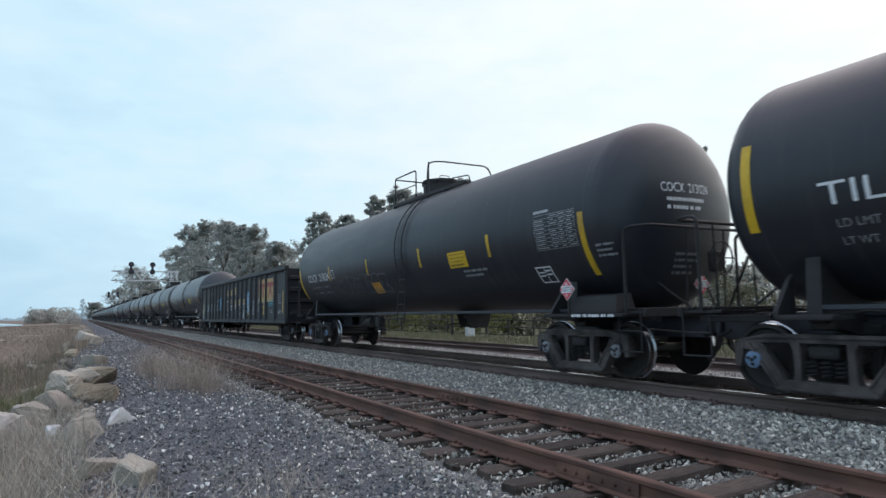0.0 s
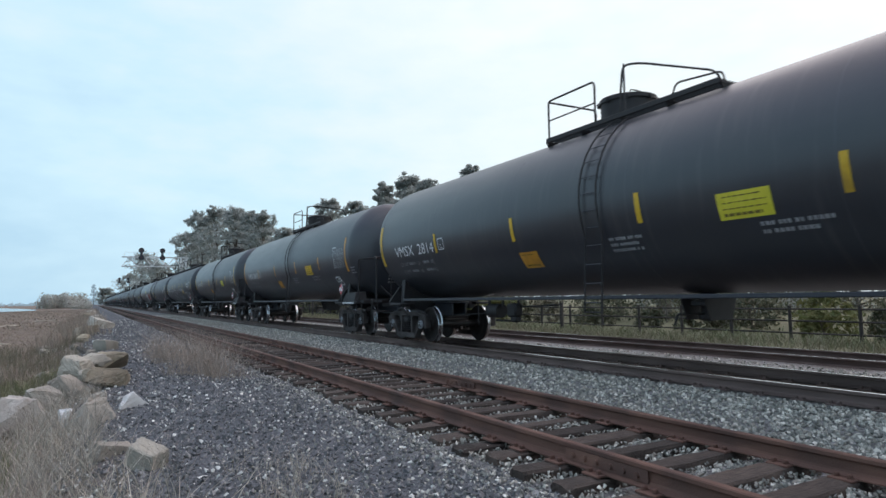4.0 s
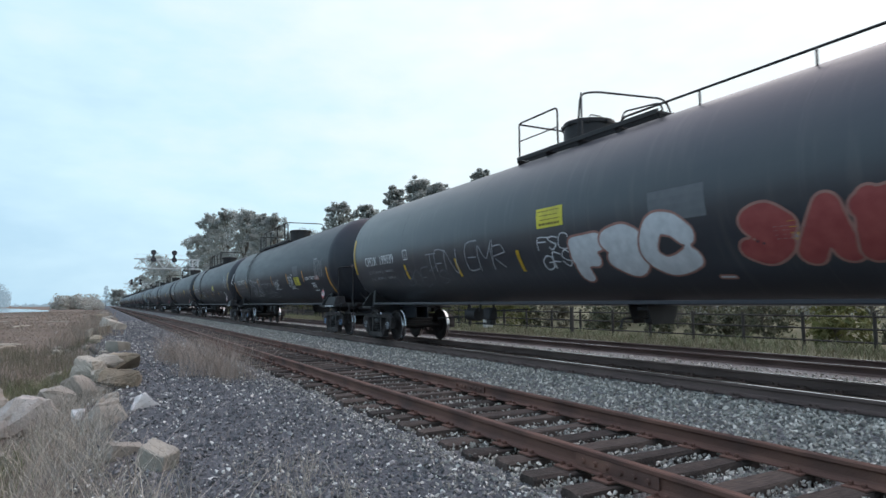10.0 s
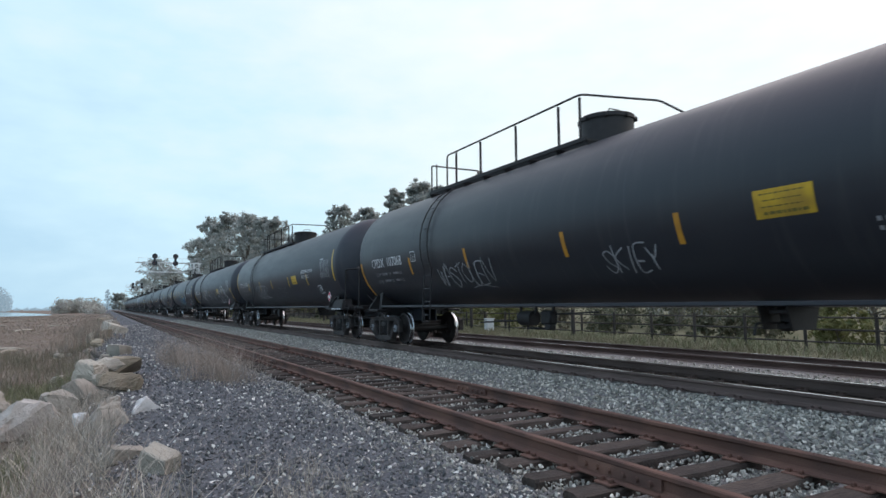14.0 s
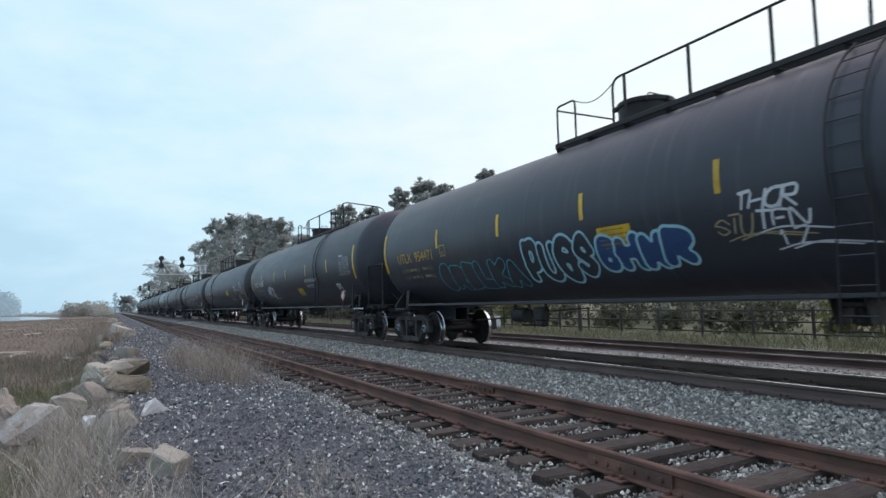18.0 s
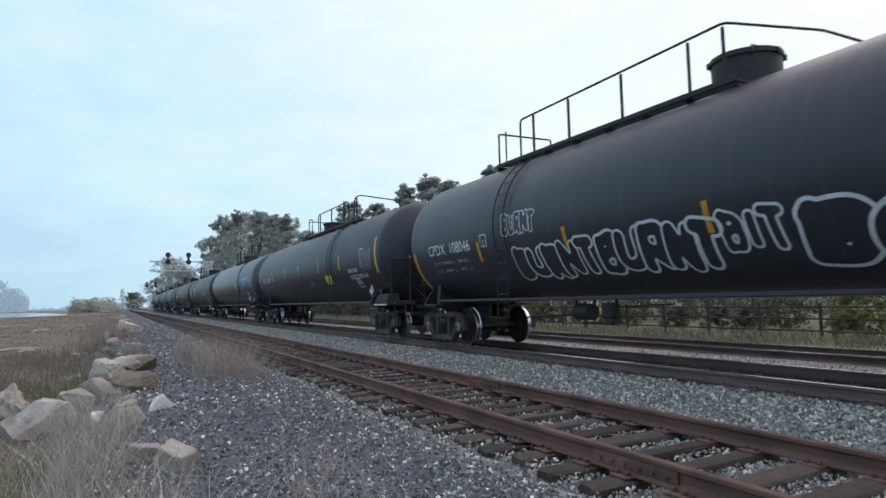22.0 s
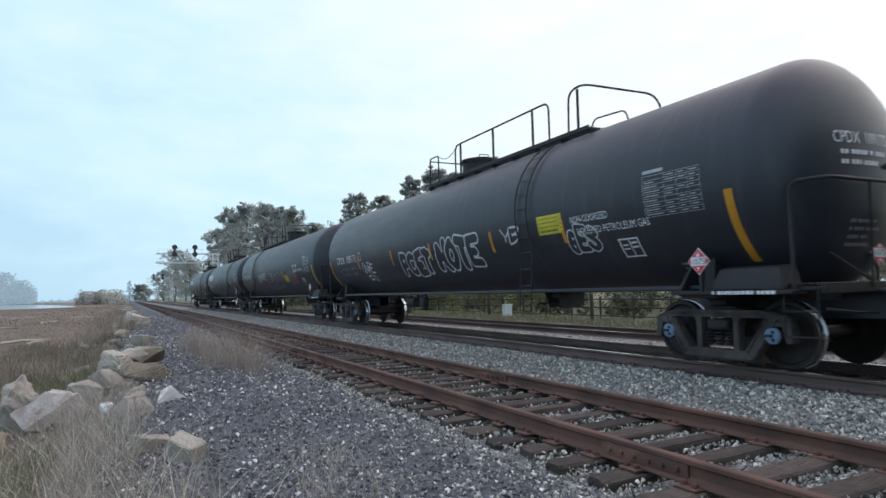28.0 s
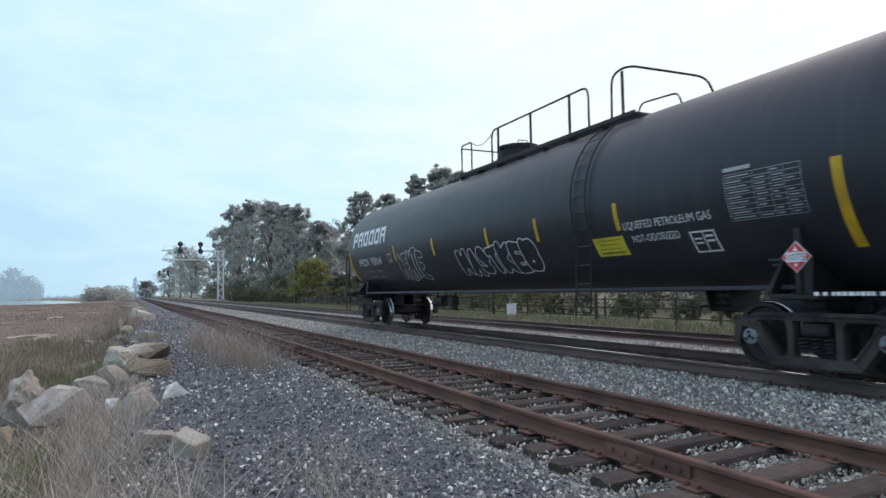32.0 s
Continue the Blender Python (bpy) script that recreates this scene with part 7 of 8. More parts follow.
def tank_car(spec):
    """One tank car with all its parts."""
    y, tc, kind = spec["y"], spec["tc"], spec["kind"]
    R, zc = spec.get("tank_size", (1.565, 2.745) if kind == "general" else (1.615, 2.69))
    car = thing("tank_car", spec["label"], "tank car", (RAIL_X, y, RAIL_Z), "cars of the passing freight train")
    h = tc / 2
    paint = MAT[spec.get("paint", "black")]
    key = (round(tc, 1), R, paint.name)
    half = round(tc, 1) / 2 + 0.775  # cylinder's half length, without the dished ends
    off = -0.175  # the tank sits a little towards the front
    part("tank_shell", shared(("shell",) + key, lambda: tank_shell_mesh(half, R, zc, paint)), car, "", (0, off, 0))
    for q in (-0.98, -0.6, -0.2, 0.2, 0.6, 0.98):
        part("weld_seam", shared(("seam", R, paint.name), lambda: seam_mesh(R, paint)), car, "", (0, off + half * q, zc))
    cap = spec.get("cap", "cap")
    for s in (-1, 1):
        turn = (0, 0, 0) if s < 0 else (0, 0, math.pi)
        add_truck(car, s * h, cap if s < 0 else spec.get("cap_rear", cap))
        part("saddle", shared(("saddle", R), lambda: saddle_mesh(R, zc)), car, "", (0, s * h, 0))
        for q in (-1, 1):
            part("end_plate", shared(("eplate", q), lambda: Geo().slab([(q * 1.05, 1.55), (q * 1.14, 1.48), (q * 1.42, 1.10), (q * 1.42, 1.02), (q * 1.05, 1.02)], 0.30, 0.36, "y").data("end_plate", MAT["frame_steel"], 0)), car, "", (0, s * h, 0))
        part("stub_sill", shared("sill", sill_mesh), car, "", (0, s * h, 0), turn)
        part("coupler", shared("coupler", coupler_mesh), car, "", (0, s * (h + 1.50), 0), turn)
        part("air_hose", shared("hose", hose_mesh), car, "black rubber air hose", (0, s * (h + 1.50), 0), turn)
        ep = part("end_platform", shared("endplat", end_platform_mesh), car, "", (0, s * (h + 1.78), 0), turn)
        for x in (-1.3, -0.6, 0.6, 1.3):
            part("bracket", shared("epbracket", lambda: Geo().box((0, 0.33, 1.10), (0.05, 0.58, 0.05), 0.01).data("bracket", MAT["frame_steel"])), ep, "", (x, 0, 0))
        for q in (-1, 1):
            part("brace", shared(("epbrace", q), lambda: Geo().box((q * 0.8, 0.45, 1.0), (0.08, 0.9, 0.10), 0.012, turn=Matrix.Rotation(q * 0.5, 3, "Z")).data("brace", MAT["frame_steel"])), ep)
        for k in range(6):
            part("slat", shared("slat", lambda: Geo().box((0, 0, 1.15), (2.66, 0.035, 0.035), 0.006).data("slat", MAT["frame_steel"])), ep, "", (0, 0.10 + 0.085 * k, 0))
        for q in (-1, 1):
            part("brace_rod", shared(("rod", q), lambda: tube_mesh("brace_rod", [(q * 0.95, 0.62, 2.15), (q * 0.30, -0.34, 1.16)], 0.022)), car, "", (0, s * (h + 1.42), 0), turn)
        part("end_handrail", shared("endrail", end_rail_mesh), car, "", (0, s * (h + 1.42), 0), turn)
        for x in (-1.38, 1.38):
            part("corner_step", shared("step", step_mesh), car, "", (x, s * (h + 1.50), 0))
    part("side_channel", shared(("pipe", round(tc, 1)), lambda: Geo().box((-1.20, 0, 1.135), (0.05, 2 * half - 1.8, 0.065), 0.012).data("side_channel", MAT["black"])), car)
    part("brake_wheel", shared("bwheel", brake_wheel_mesh), car, "spoked hand-brake wheel on its gear box", (0.30, -(h + 1.92), 1.95))
    part("brake_gear", shared("gear", gear_mesh), car, "", (0, spec.get("gear", 3.4), 0))
    part("outlet_valve", shared("outlet", outlet_mesh), car, "", (0, spec.get("valve", -3.6 if kind != "general" else -1.9), 0))
    if spec.get("tank", False):
        r = part("air_reservoir", shared("reservoir", reservoir_mesh), car, "dark air reservoir tank beside the bolster", (-1.32, -h - 0.72, 1.36))
    elif spec.get("logo") or spec.get("post"):
        part("grab_post", shared("gpost", lambda: Geo().box((-1.42, -0.09, 1.46), (0.05, 0.09, 0.80), 0.01).data("grab_post", MAT["frame_steel"])), car, "upright steel grab post", (0, -h, 0))
    else:
        part("jacking_pad_cover", shared("cover", cover_mesh), car, "flat-topped steel cover above the truck", (0, -h - 0.80, 0))
    # top fittings
    r, hg = (0.50, 0.42) if kind == "general" else (0.51, 0.44) if "cage" in spec and not spec.get("tank") else (0.50, 0.38)
    d = part("dome_housing", shared(("dome", r, hg), lambda: dome_mesh(r, hg)), car, "round steel valve housing", (0.0, -0.35 if kind == "general" else -0.05, 4.33))
    part("dome_lid", shared(("lid", r), lambda: lid_mesh(r)), d, "", (0, 0, hg))
    if kind == "general":
        part("walkway", shared("deck_s", lambda: deck_mesh(1.1, -2.9)), car, "steel grating walkway")
        railing_short(car)
        if spec.get("low_rail"):
            part("handrail", shared("lowrail", lambda: tube_mesh("handrail", bend([(XR, -2.0, 4.1), (XR, -2.05, 4.36), (XR, -8.95, 4.36), (XR, -9.0, 4.1)], 0.12), 0.02, 7)), car, "long low handrail along the tank top")
            for q in (-3.7, -5.5, -7.3):
                part("rail_post", shared("lowpost", lambda: tube_mesh("rail_post", [(0, 0, 4.0), (0, 0, 4.36)], 0.018)), car, "", (XR, q, 0))
        if not spec.get("low_rail"):
            add_ladder(car, R, zc, -0.95, 0.90)
    elif kind == "full":
        L = half + 0.42
        part("walkway", shared("deck_f", lambda: deck_mesh(L, -L)), car, "steel grating walkway along the whole tank")
        railing_full(car, L)
    else:
        if spec.get("cage"):
            part("walkway", shared("deck_c", lambda: deck_mesh(5.9, -0.6)), car, "steel grating walkway", (0, spec["cage"], 0))
            railing_cage(car, spec["cage"])
            add_ladder(car, R, zc, 4.55 + spec["cage"], 0.75)
        else:
            reach = spec.get("reach", 0.0)
            part("walkway", shared(("deck_l", reach), lambda: deck_mesh(1.65, -5.0 - reach)), car, "steel grating walkway")
            railing_long(car, reach)
            add_ladder(car, R, zc, -4.44, 0.75)
    # paint and lettering on the near side
    S, H = Side(R, zc), Head(R, zc, half - off)
    top = spec.get("strip_top", 2.69 if kind == "general" else 2.88)
    tape = spec.get("tape", "yellow")
    for k, q in enumerate(spec.get("strips", STRIPS[kind])):
        strip(car, S, q, top, 0.46, spec.get("tapes", {}).get(k, tape))
    etop = spec.get("end_top", 3.16)
    end_tape = spec.get("end_tape", tape)
    strip(car, S, -h - 0.66, etop, 1.12, end_tape, 0.13)
    strip(car, S, h + 0.62, etop, 1.12, end_tape, 0.13)
    ink = spec.get("ink", "white")
    mark, number = spec["mark"]
    z = spec.get("mark_z", 2.27)
    if spec.get("logo"):
        # block-letter company mark, drawn as plain shapes
        g = Geo()
        for k in range(6):
            u = k * 0.54
            patch_geo(S, h + 0.15, 2.72, u, 0, u + 0.13, 0.52, g=g)
            patch_geo(S, h + 0.15, 2.72, u + 0.13, 0.39, u + 0.42, 0.52, g=g)
            patch_geo(S, h + 0.15, 2.72, u + 0.32, 0.0 if k not in (0,) else 0.18, u + 0.44, 0.39, g=g)
            patch_geo(S, h + 0.15, 2.72, u + 0.13, 0.0 if k in (2, 3, 4) else 0.20, u + 0.32, 0.11 if k in (2, 3, 4) else 0.29, g=g)
        part("company_mark", g.data("company_mark", MAT["white"], 0), car, "white block-shaped company mark")
    reporting_mark(car, S, mark, number, h - 0.30, z, 0.26, ink, 2.15)
    small = "faded" if ink == "white" else "gold_dim"
    for k, wd in enumerate(("LD LMT", "LT WT")):
        zz = z - 0.25 - 0.19 * k
        letter(car, S, wd, h - 0.42, zz, 0.10, small, 0.46 if k == 0 else 0.38)
        bars(car, S, h - 0.94, zz + 0.085, (0.40,), 0.07, 0.19, small, spec["seed"] + k)
        letter(car, S, "LB", h - 1.39, zz, 0.10, small, 0.14)
        bars(car, S, h - 1.72, zz + 0.085, (0.36,), 0.07, 0.19, small, spec["seed"] + k + 50)
        letter(car, S, "KG", h - 2.12, zz, 0.10, small, 0.16)
    by = spec.get("box", max(h - 3.1, spec.get("strips", STRIPS[kind])[0] - 0.17))
    by = by if abs(h - 2.8 - by) < 0.6 else h - 2.85
    frame_box(car, S, by, z + 0.03, 0.27, 0.27, 0.018, ink)
    letter(car, S, "C", by - 0.085, z + 0.07, 0.095, ink)
    data_table(car, S, -h + 0.78 if kind != "general" else -h + 0.50, spec.get("table_z", 2.22), 1.08, 0.62, spec["seed"], spec.get("table_mat", "stencil"))
    frame_box(car, S, -h + 1.56 if kind != "general" else -h + 0.78, 1.66, 0.44, 0.36, 0.028, cross=True)
    bars(car, S, -h + 0.55, 1.52, (0.5, 0.4), 0.05, 0.10, "faded", spec["seed"] + 5)
    yl = spec.get("notice", -3.3 if kind == "general" else -3.5)
    if yl is not None:
        sign(car, S, yl, spec.get("notice_z", 2.46), 0.76, 0.36, spec.get("notice_mat", "yellow"), 4, "notice_ink", spec["seed"])
    if spec.get("panel"):
        sign(car, S, 1.28, 2.02, 0.55, 0.36, "orange", 2, "notice_ink", 4, "orange_panel")
    words = spec.get("words")
    if words:
        for k, wd in enumerate(words):
            letter(car, S, wd, spec.get("words_y", -5.0) - 0.12 * k, spec.get("words_z", 2.5) - 0.21 * k, 0.125, "white", min(1.75, 0.082 * len(wd)))
    if not spec["art"]:
        bars(car, S, -1.2, 2.08, (0.7, 0.6, 0.65), 0.05, 0.10, "faded", spec["seed"] + 9)
    if not words:
        bars(car, S, -h + 3.2, 2.05, (0.9, 0.7), 0.055, 0.11, "faded", spec["seed"] + 11)
    if kind == "general":
        bars(car, S, -h - 0.95, 2.2, (0.4, 0.35, 0.4), 0.04, 0.09, "faded", spec["seed"] + 13)
    # sill stencil, end placards and the lettering on the front head
    g = Geo()
    u = 0.0
    rnd = random.Random(spec["seed"])
    while u < 0.95:
        w = rnd.uniform(0.025, 0.075)
        g.add([(-1.486, -h - 0.3 - u, 1.035), (-1.486, -h - 0.3 - u - w, 1.035), (-1.486, -h - 0.3 - u - w, 1.080), (-1.486, -h - 0.3 - u, 1.080)], [(0, 1, 2, 3)])
        u += w + (0.012 if rnd.random() < 0.75 else 0.05)
    tagged(part("small_writing", g.data("small_writing", MAT["white"], 0), car), kind="stuff")
    add_placard(car, -1.50, -h + spec.get("placard", -0.24 if kind == "general" else -0.12), 1.50)
    add_placard(car, 0.35, -h - 1.46, 1.55, math.pi / 2)
    reporting_mark(car, H, mark, number, -0.70, zc + 0.25, 0.155, ink, 1.05)
    bars(car, H, -0.60, zc + 0.16, (0.85, 0.72), 0.06, 0.13, "white" if ink == "white" else ink, spec["seed"] + 3)
    bars(car, H, -0.40, zc - 0.72, (0.5, 0.6, 0.4, 0.45), 0.045, 0.10, "faded", spec["seed"] + 4)
    if spec.get("head_art"):
        graffiti(car, H, -1.38, zc - 0.3, 1.0, 0.7, **spec["head_art"])
    if spec.get("pink_patch"):
        part("paint_patch", patch_geo(S, -7.55, 2.06, 0, 0, 0.52, 0.16).data("paint_patch", MAT["spray_pink"], 0), car, "dusty pink overpainted strip")
    for n, (y0, z0, w, hh, text, style, *more) in enumerate(spec["art"]):
        graffiti(car, S, y0, z0, w, hh, text, style, more[0] if more else "spray_white", spec["seed"] * 7 + n, more[1] if len(more) > 1 else 0.045, more[2] if len(more) > 2 else None)
    for (y0, z0, w, hh) in spec.get("patches", ()):
        part("paint_patch", patch_geo(S, y0, z0, 0, 0, w, hh, -0.003).data("paint_patch", MAT["patch"], 0), car, "grey overpainted patch")
    return car


STRIPS = dict(general=(4.5, 1.35, -1.9, -4.9), long=(5.85, 3.0, 0.4, -2.85, -5.75), full=(6.3, 3.85, 1.55, -1.5, -3.6, -6.15))


def gondola(y, tc):
    """Black high-side gondola with ribbed sides."""
    car = thing("gondola_car", "black ribbed-side gondola car with faded panels and graffiti", "gondola car", (RAIL_X, y, RAIL_Z), "cars of the passing freight train")
    L, X, z0, z1 = 10.15, 1.50, 0.86, 3.02
    h = tc / 2
    part("floor", Geo().box((0, 0, z0 + 0.10), (2.9, 2 * L, 0.16), 0.02).data("floor", MAT["gondola"]), car)
    part("centre_sill", Geo().box((0, 0, 0.80), (0.6, 2 * L + 0.6, 0.34), 0.03).data("centre_sill", MAT["frame_steel"]), car)
    # sides with a row of slots under the top chord
    for s in (-1, 1):
        g = Geo()
        g.box((s * X, 0, (z0 + 2.85) / 2), (0.025, 2 * L, 2.85 - z0), 0)
        g.box((s * X, 0, 2.98), (0.025, 2 * L, 0.08), 0)
        n = 70
        for k in range(n + 1):
            yy = -L + 2 * L * k / n
            g.box((s * X, yy, 2.895), (0.025, 2 * L / n - 0.10, 0.09), 0)
        part("side_wall", g.data("side_wall", MAT["gondola"], 0), car)
        part("top_chord", Geo().box((s * (X + 0.03), 0, 3.035), (0.18, 2 * L + 0.06, 0.19), 0.03).data("top_chord", MAT["gondola"]), car)
        part("side_sill", Geo().box((s * (X + 0.01), 0, z0 + 0.02), (0.12, 2 * L, 0.18), 0.02).data("side_sill", MAT["gondola"]), car)
    for yy in (10.09, 8.44, 6.94, 5.95, 4.95, 3.97, 2.97, 1.97, 0.97, -0.03, -1.03, -2.03, -3.03, -4.03, -5.02, -6.0, -6.94, -8.44, -10.09):
        for s in (-1, 1):
            part("rib", shared(("rib", s), lambda: Geo().slab([(s * 1.51, -0.13), (s * 1.60, -0.06), (s * 1.60, 0.06), (s * 1.51, 0.13)], z0 + 0.02, 2.93, "z").data("rib", MAT["gondola"], 0)), car, "", (0, yy, 0))
    for s in (-1, 1):
        part("end_wall", Geo().box((0, s * L, 1.92), (2.96, 0.05, 2.16), 0).data("end_wall", MAT["gondola"], 0), car)
        for k in range(4):
            part("end_rib", Geo().slab([(s * L, -0.10), (s * (L + 0.13), -0.05), (s * (L + 0.13), 0.05), (s * L, 0.10)], -1.42, 1.42, "x").data("end_rib", MAT["gondola"], 0), car, "", (0, 0, 1.25 + 0.46 * k))
        turn = (0, 0, 0) if s < 0 else (0, 0, math.pi)
        add_truck(car, s * h, "cap")
        part("coupler", shared("coupler", coupler_mesh), car, "", (0, s * (h + 1.50), 0), turn)
        part("air_hose", shared("hose", hose_mesh), car, "black rubber air hose", (0, s * (h + 1.50), 0), turn)
        for x in (-1.42, 1.42):
            part("corner_step", shared("step", step_mesh), car, "", (x, s * (L - 0.3), -0.18))
        part("end_ladder", shared("cladder", corner_ladder_mesh), car, "", (-1.30, s * (L + 0.12), -0.1), (0, 0, math.pi / 2))
    part("brake_gear", shared("gear", gear_mesh), car, "", (0, 2.5, -0.12))
    W = Wall(-1.515)
    F = Wall(-1.605)
    for yy, z, hh in ((9.49, 2.16, 0.95), (6.38, 1.67, 0.48), (3.34, 1.64, 0.49), (0.24, 1.64, 0.47), (-3.40, 1.63, 0.49), (-6.42, 1.59, 0.43), (-9.55, 2.13, 0.93)):
        part("reflective_strip", patch_geo(W, yy, z, 0, -hh, 0.12, 0, 0.004).data("reflective_strip", MAT["yellow"], 0), car)
    # big tan panel with a red device, drawn as plain shapes, painted over the ribs as well
    for y0, y1 in ((-5.72, -5.88), (-6.12, -6.82), (-7.06, -8.32)):
        part("colour_panel", patch_geo(W, y0, 1.72, 0, 0, y0 - y1, 1.02, 0.001).data("colour_panel", MAT["spray_tan"], 0), car, "tan painted panel with a red device")
    for y0 in (-5.94, -6.88):
        part("colour_panel", patch_geo(F, y0, 1.72, 0, 0, 0.12, 1.02, 0.001).data("colour_panel", MAT["spray_tan"], 0), car)
    g = Geo()
    for a in ((-6.12, 2.38, -6.82, 2.56), (-7.06, 2.40, -8.3, 2.58), (-6.30, 1.93, -6.46, 2.38), (-6.68, 1.93, -6.82, 2.38)):
        patch_geo(W, a[0], a[1], 0, 0, a[0] - a[2], a[3] - a[1], 0.004, g=g)
    ribbon(W, -7.3, 1.92, [(0.0, 0.0), (0.3, 0.34), (0.62, 0.66)], 0.15, g, lift=0.005)
    ribbon(W, -7.3, 1.92, [(0.66, 0.0), (0.34, 0.34), (0.04, 0.66)], 0.12, g, lift=0.006)
    for y0 in (-5.95, -6.89):
        patch_geo(F, y0, 2.38, 0, 0, 0.11, 0.18, 0.003, g=g)
    part("red_device", g.data("red_device", MAT["spray_red"], 0), car, "faded red device on the tan panel")
    # smaller tan shapes along the middle of the side
    for y0, z0_, y1, z1_ in ((1.69, 2.42, 1.14, 2.52), (1.70, 2.22, 1.42, 2.42), (0.70, 2.23, 0.22, 2.52), (-0.33, 2.24, -0.85, 2.64), (-0.36, 1.56, -0.82, 1.96), (-1.34, 1.69, -1.86, 1.99), (-2.33, 1.68, -2.89, 1.96), (1.72, 1.93, 1.12, 1.98), (1.76, 1.50, 1.71, 1.98), (0.82, 1.93, 0.18, 1.99), (0.82, 1.84, 0.40, 1.88), (1.25, 1.55, 1.19, 1.84)):
        part("colour_panel", patch_geo(W, y0, z0_, 0, 0, y0 - y1, z1_ - z0_, 0.001).data("colour_panel", MAT["spray_tan"], 0), car)
    letter(car, W, "GN", 7.70, 2.29, 0.25, "gold_dim", 0.52)
    letter(car, W, "TX", 6.71, 2.26, 0.25, "gold_dim", 0.48)
    letter(car, W, "290", 7.75, 1.75, 0.22, "gold_dim", 0.58)
    letter(car, W, "161", 6.73, 1.74, 0.22, "gold_dim", 0.46)
    letter(car, W, "LD LMT", 8.2, 1.38, 0.07, "white", 0.34)
    letter(car, W, "LT WT", 8.2, 1.26, 0.07, "white", 0.30)
    letter(car, W, "207400", 7.42, 1.38, 0.07, "white", 0.36)
    letter(car, W, "78600", 7.36, 1.26, 0.07, "white", 0.30)
    letter(car, W, "JSG21", -8.85, 1.22, 0.11, "white", 0.5)
    letter(car, W, "EMPTY LOAD", -7.5, 1.34, 0.05, "faded", 0.4)
    bars(car, W, -7.5, 1.30, (0.45,), 0.05, 0.14, "faded", 4)
    bars(car, W, -8.85, 2.0, (0.4, 0.35, 0.4, 0.45), 0.05, 0.11, "faded", 5)
    bars(car, W, 1.66, 1.21, (0.5,), 0.04, 0.1, "white", 7)
    bars(car, W, -0.4, 1.38, (0.4, 0.3, 0.35), 0.035, 0.08, "faded", 8)
    bars(car, W, -5.34, 1.55, (0.5, 0.45, 0.5), 0.05, 0.09, "faded", 9)
    part("stencil_panel", patch_geo(W, -1.5, 1.15, 0, 0, 0.22, 0.16).data("stencil_panel", MAT["faded"], 0), car)
    frame_box(car, W, 4.63, 1.98, 0.26, 0.25, 0.018)
    letter(car, W, "C", 4.55, 2.01, 0.10, "white")
    frame_box(car, W, -4.41, 1.19, 0.44, 0.30, 0.02, cross=True)
    for n, (y0, zz, w, hh, text, style, mat, line) in enumerate((
            (9.30, 1.42, 0.24, 0.52, "B", "throw", "spray_sky", 0.03), (9.92, 1.22, 0.44, 0.36, "PHK", "tag", "spray_white", 0.022), (9.80, 1.70, 0.12, 0.14, "O", "tag", "spray_white", 0.02), (9.82, 1.02, 0.30, 0.16, "SO", "tag", "spray_white", 0.02), (7.98, 1.46, 0.46, 0.30, "DB", "throw", "spray_sky", 0.025), (5.69, 1.49, 0.35, 0.31, "O", "tag", "spray_white", 0.03), (4.87, 1.41, 0.70, 0.41, "VE", "throw", "spray_white", 0.03), (7.85, 1.45, 0.3, 0.3, "YB", "tag", "spray_white", 0.03), (6.8, 1.45, 0.35, 0.35, "ES", "tag", "spray_white", 0.03),
            (3.95, 1.50, 0.85, 0.62, "BEN", "throw", "spray_blue", 0.06), (3.9, 1.56, 0.75, 0.45, "BEN", "tag", "spray_blue", 0.05), (-3.08, 1.30, 0.86, 0.95, "SKN", "throw", "spray_blue", 0.06), (-3.1, 1.2, 0.88, 1.1, "YE", "tag", "spray_white", 0.04), (1.75, 1.44, 0.62, 0.48, "B", "throw", "spray_white", 0.045), (0.78, 1.46, 0.6, 0.36, "O", "throw", "spray_white", 0.045),
            (-2.25, 0.95, 0.66, 0.52, "WASE", "tag", "spray_white", 0.03), (-2.35, 1.5, 0.55, 0.25, "NOT", "tag", "spray_white", 0.03), (-0.3, 1.45, 0.3, 0.25, "YB", "tag", "spray_white", 0.03), (-1.4, 1.55, 0.3, 0.2, "O", "tag", "spray_white", 0.03), (-4.39, 1.54, 0.33, 0.30, "O", "tag", "spray_white", 0.03), (-5.39, 1.61, 0.31, 0.29, "X", "tag", "spray_white", 0.03), (-6.35, 1.57, 0.42, 0.27, "YE", "tag", "spray_white", 0.03), (-7.36, 1.52, 0.8, 0.24, "GATO", "tag", "spray_teal", 0.04))):
        graffiti(car, W, y0, zz, w, hh, text, style, mat, 500 + n, line)
    return car


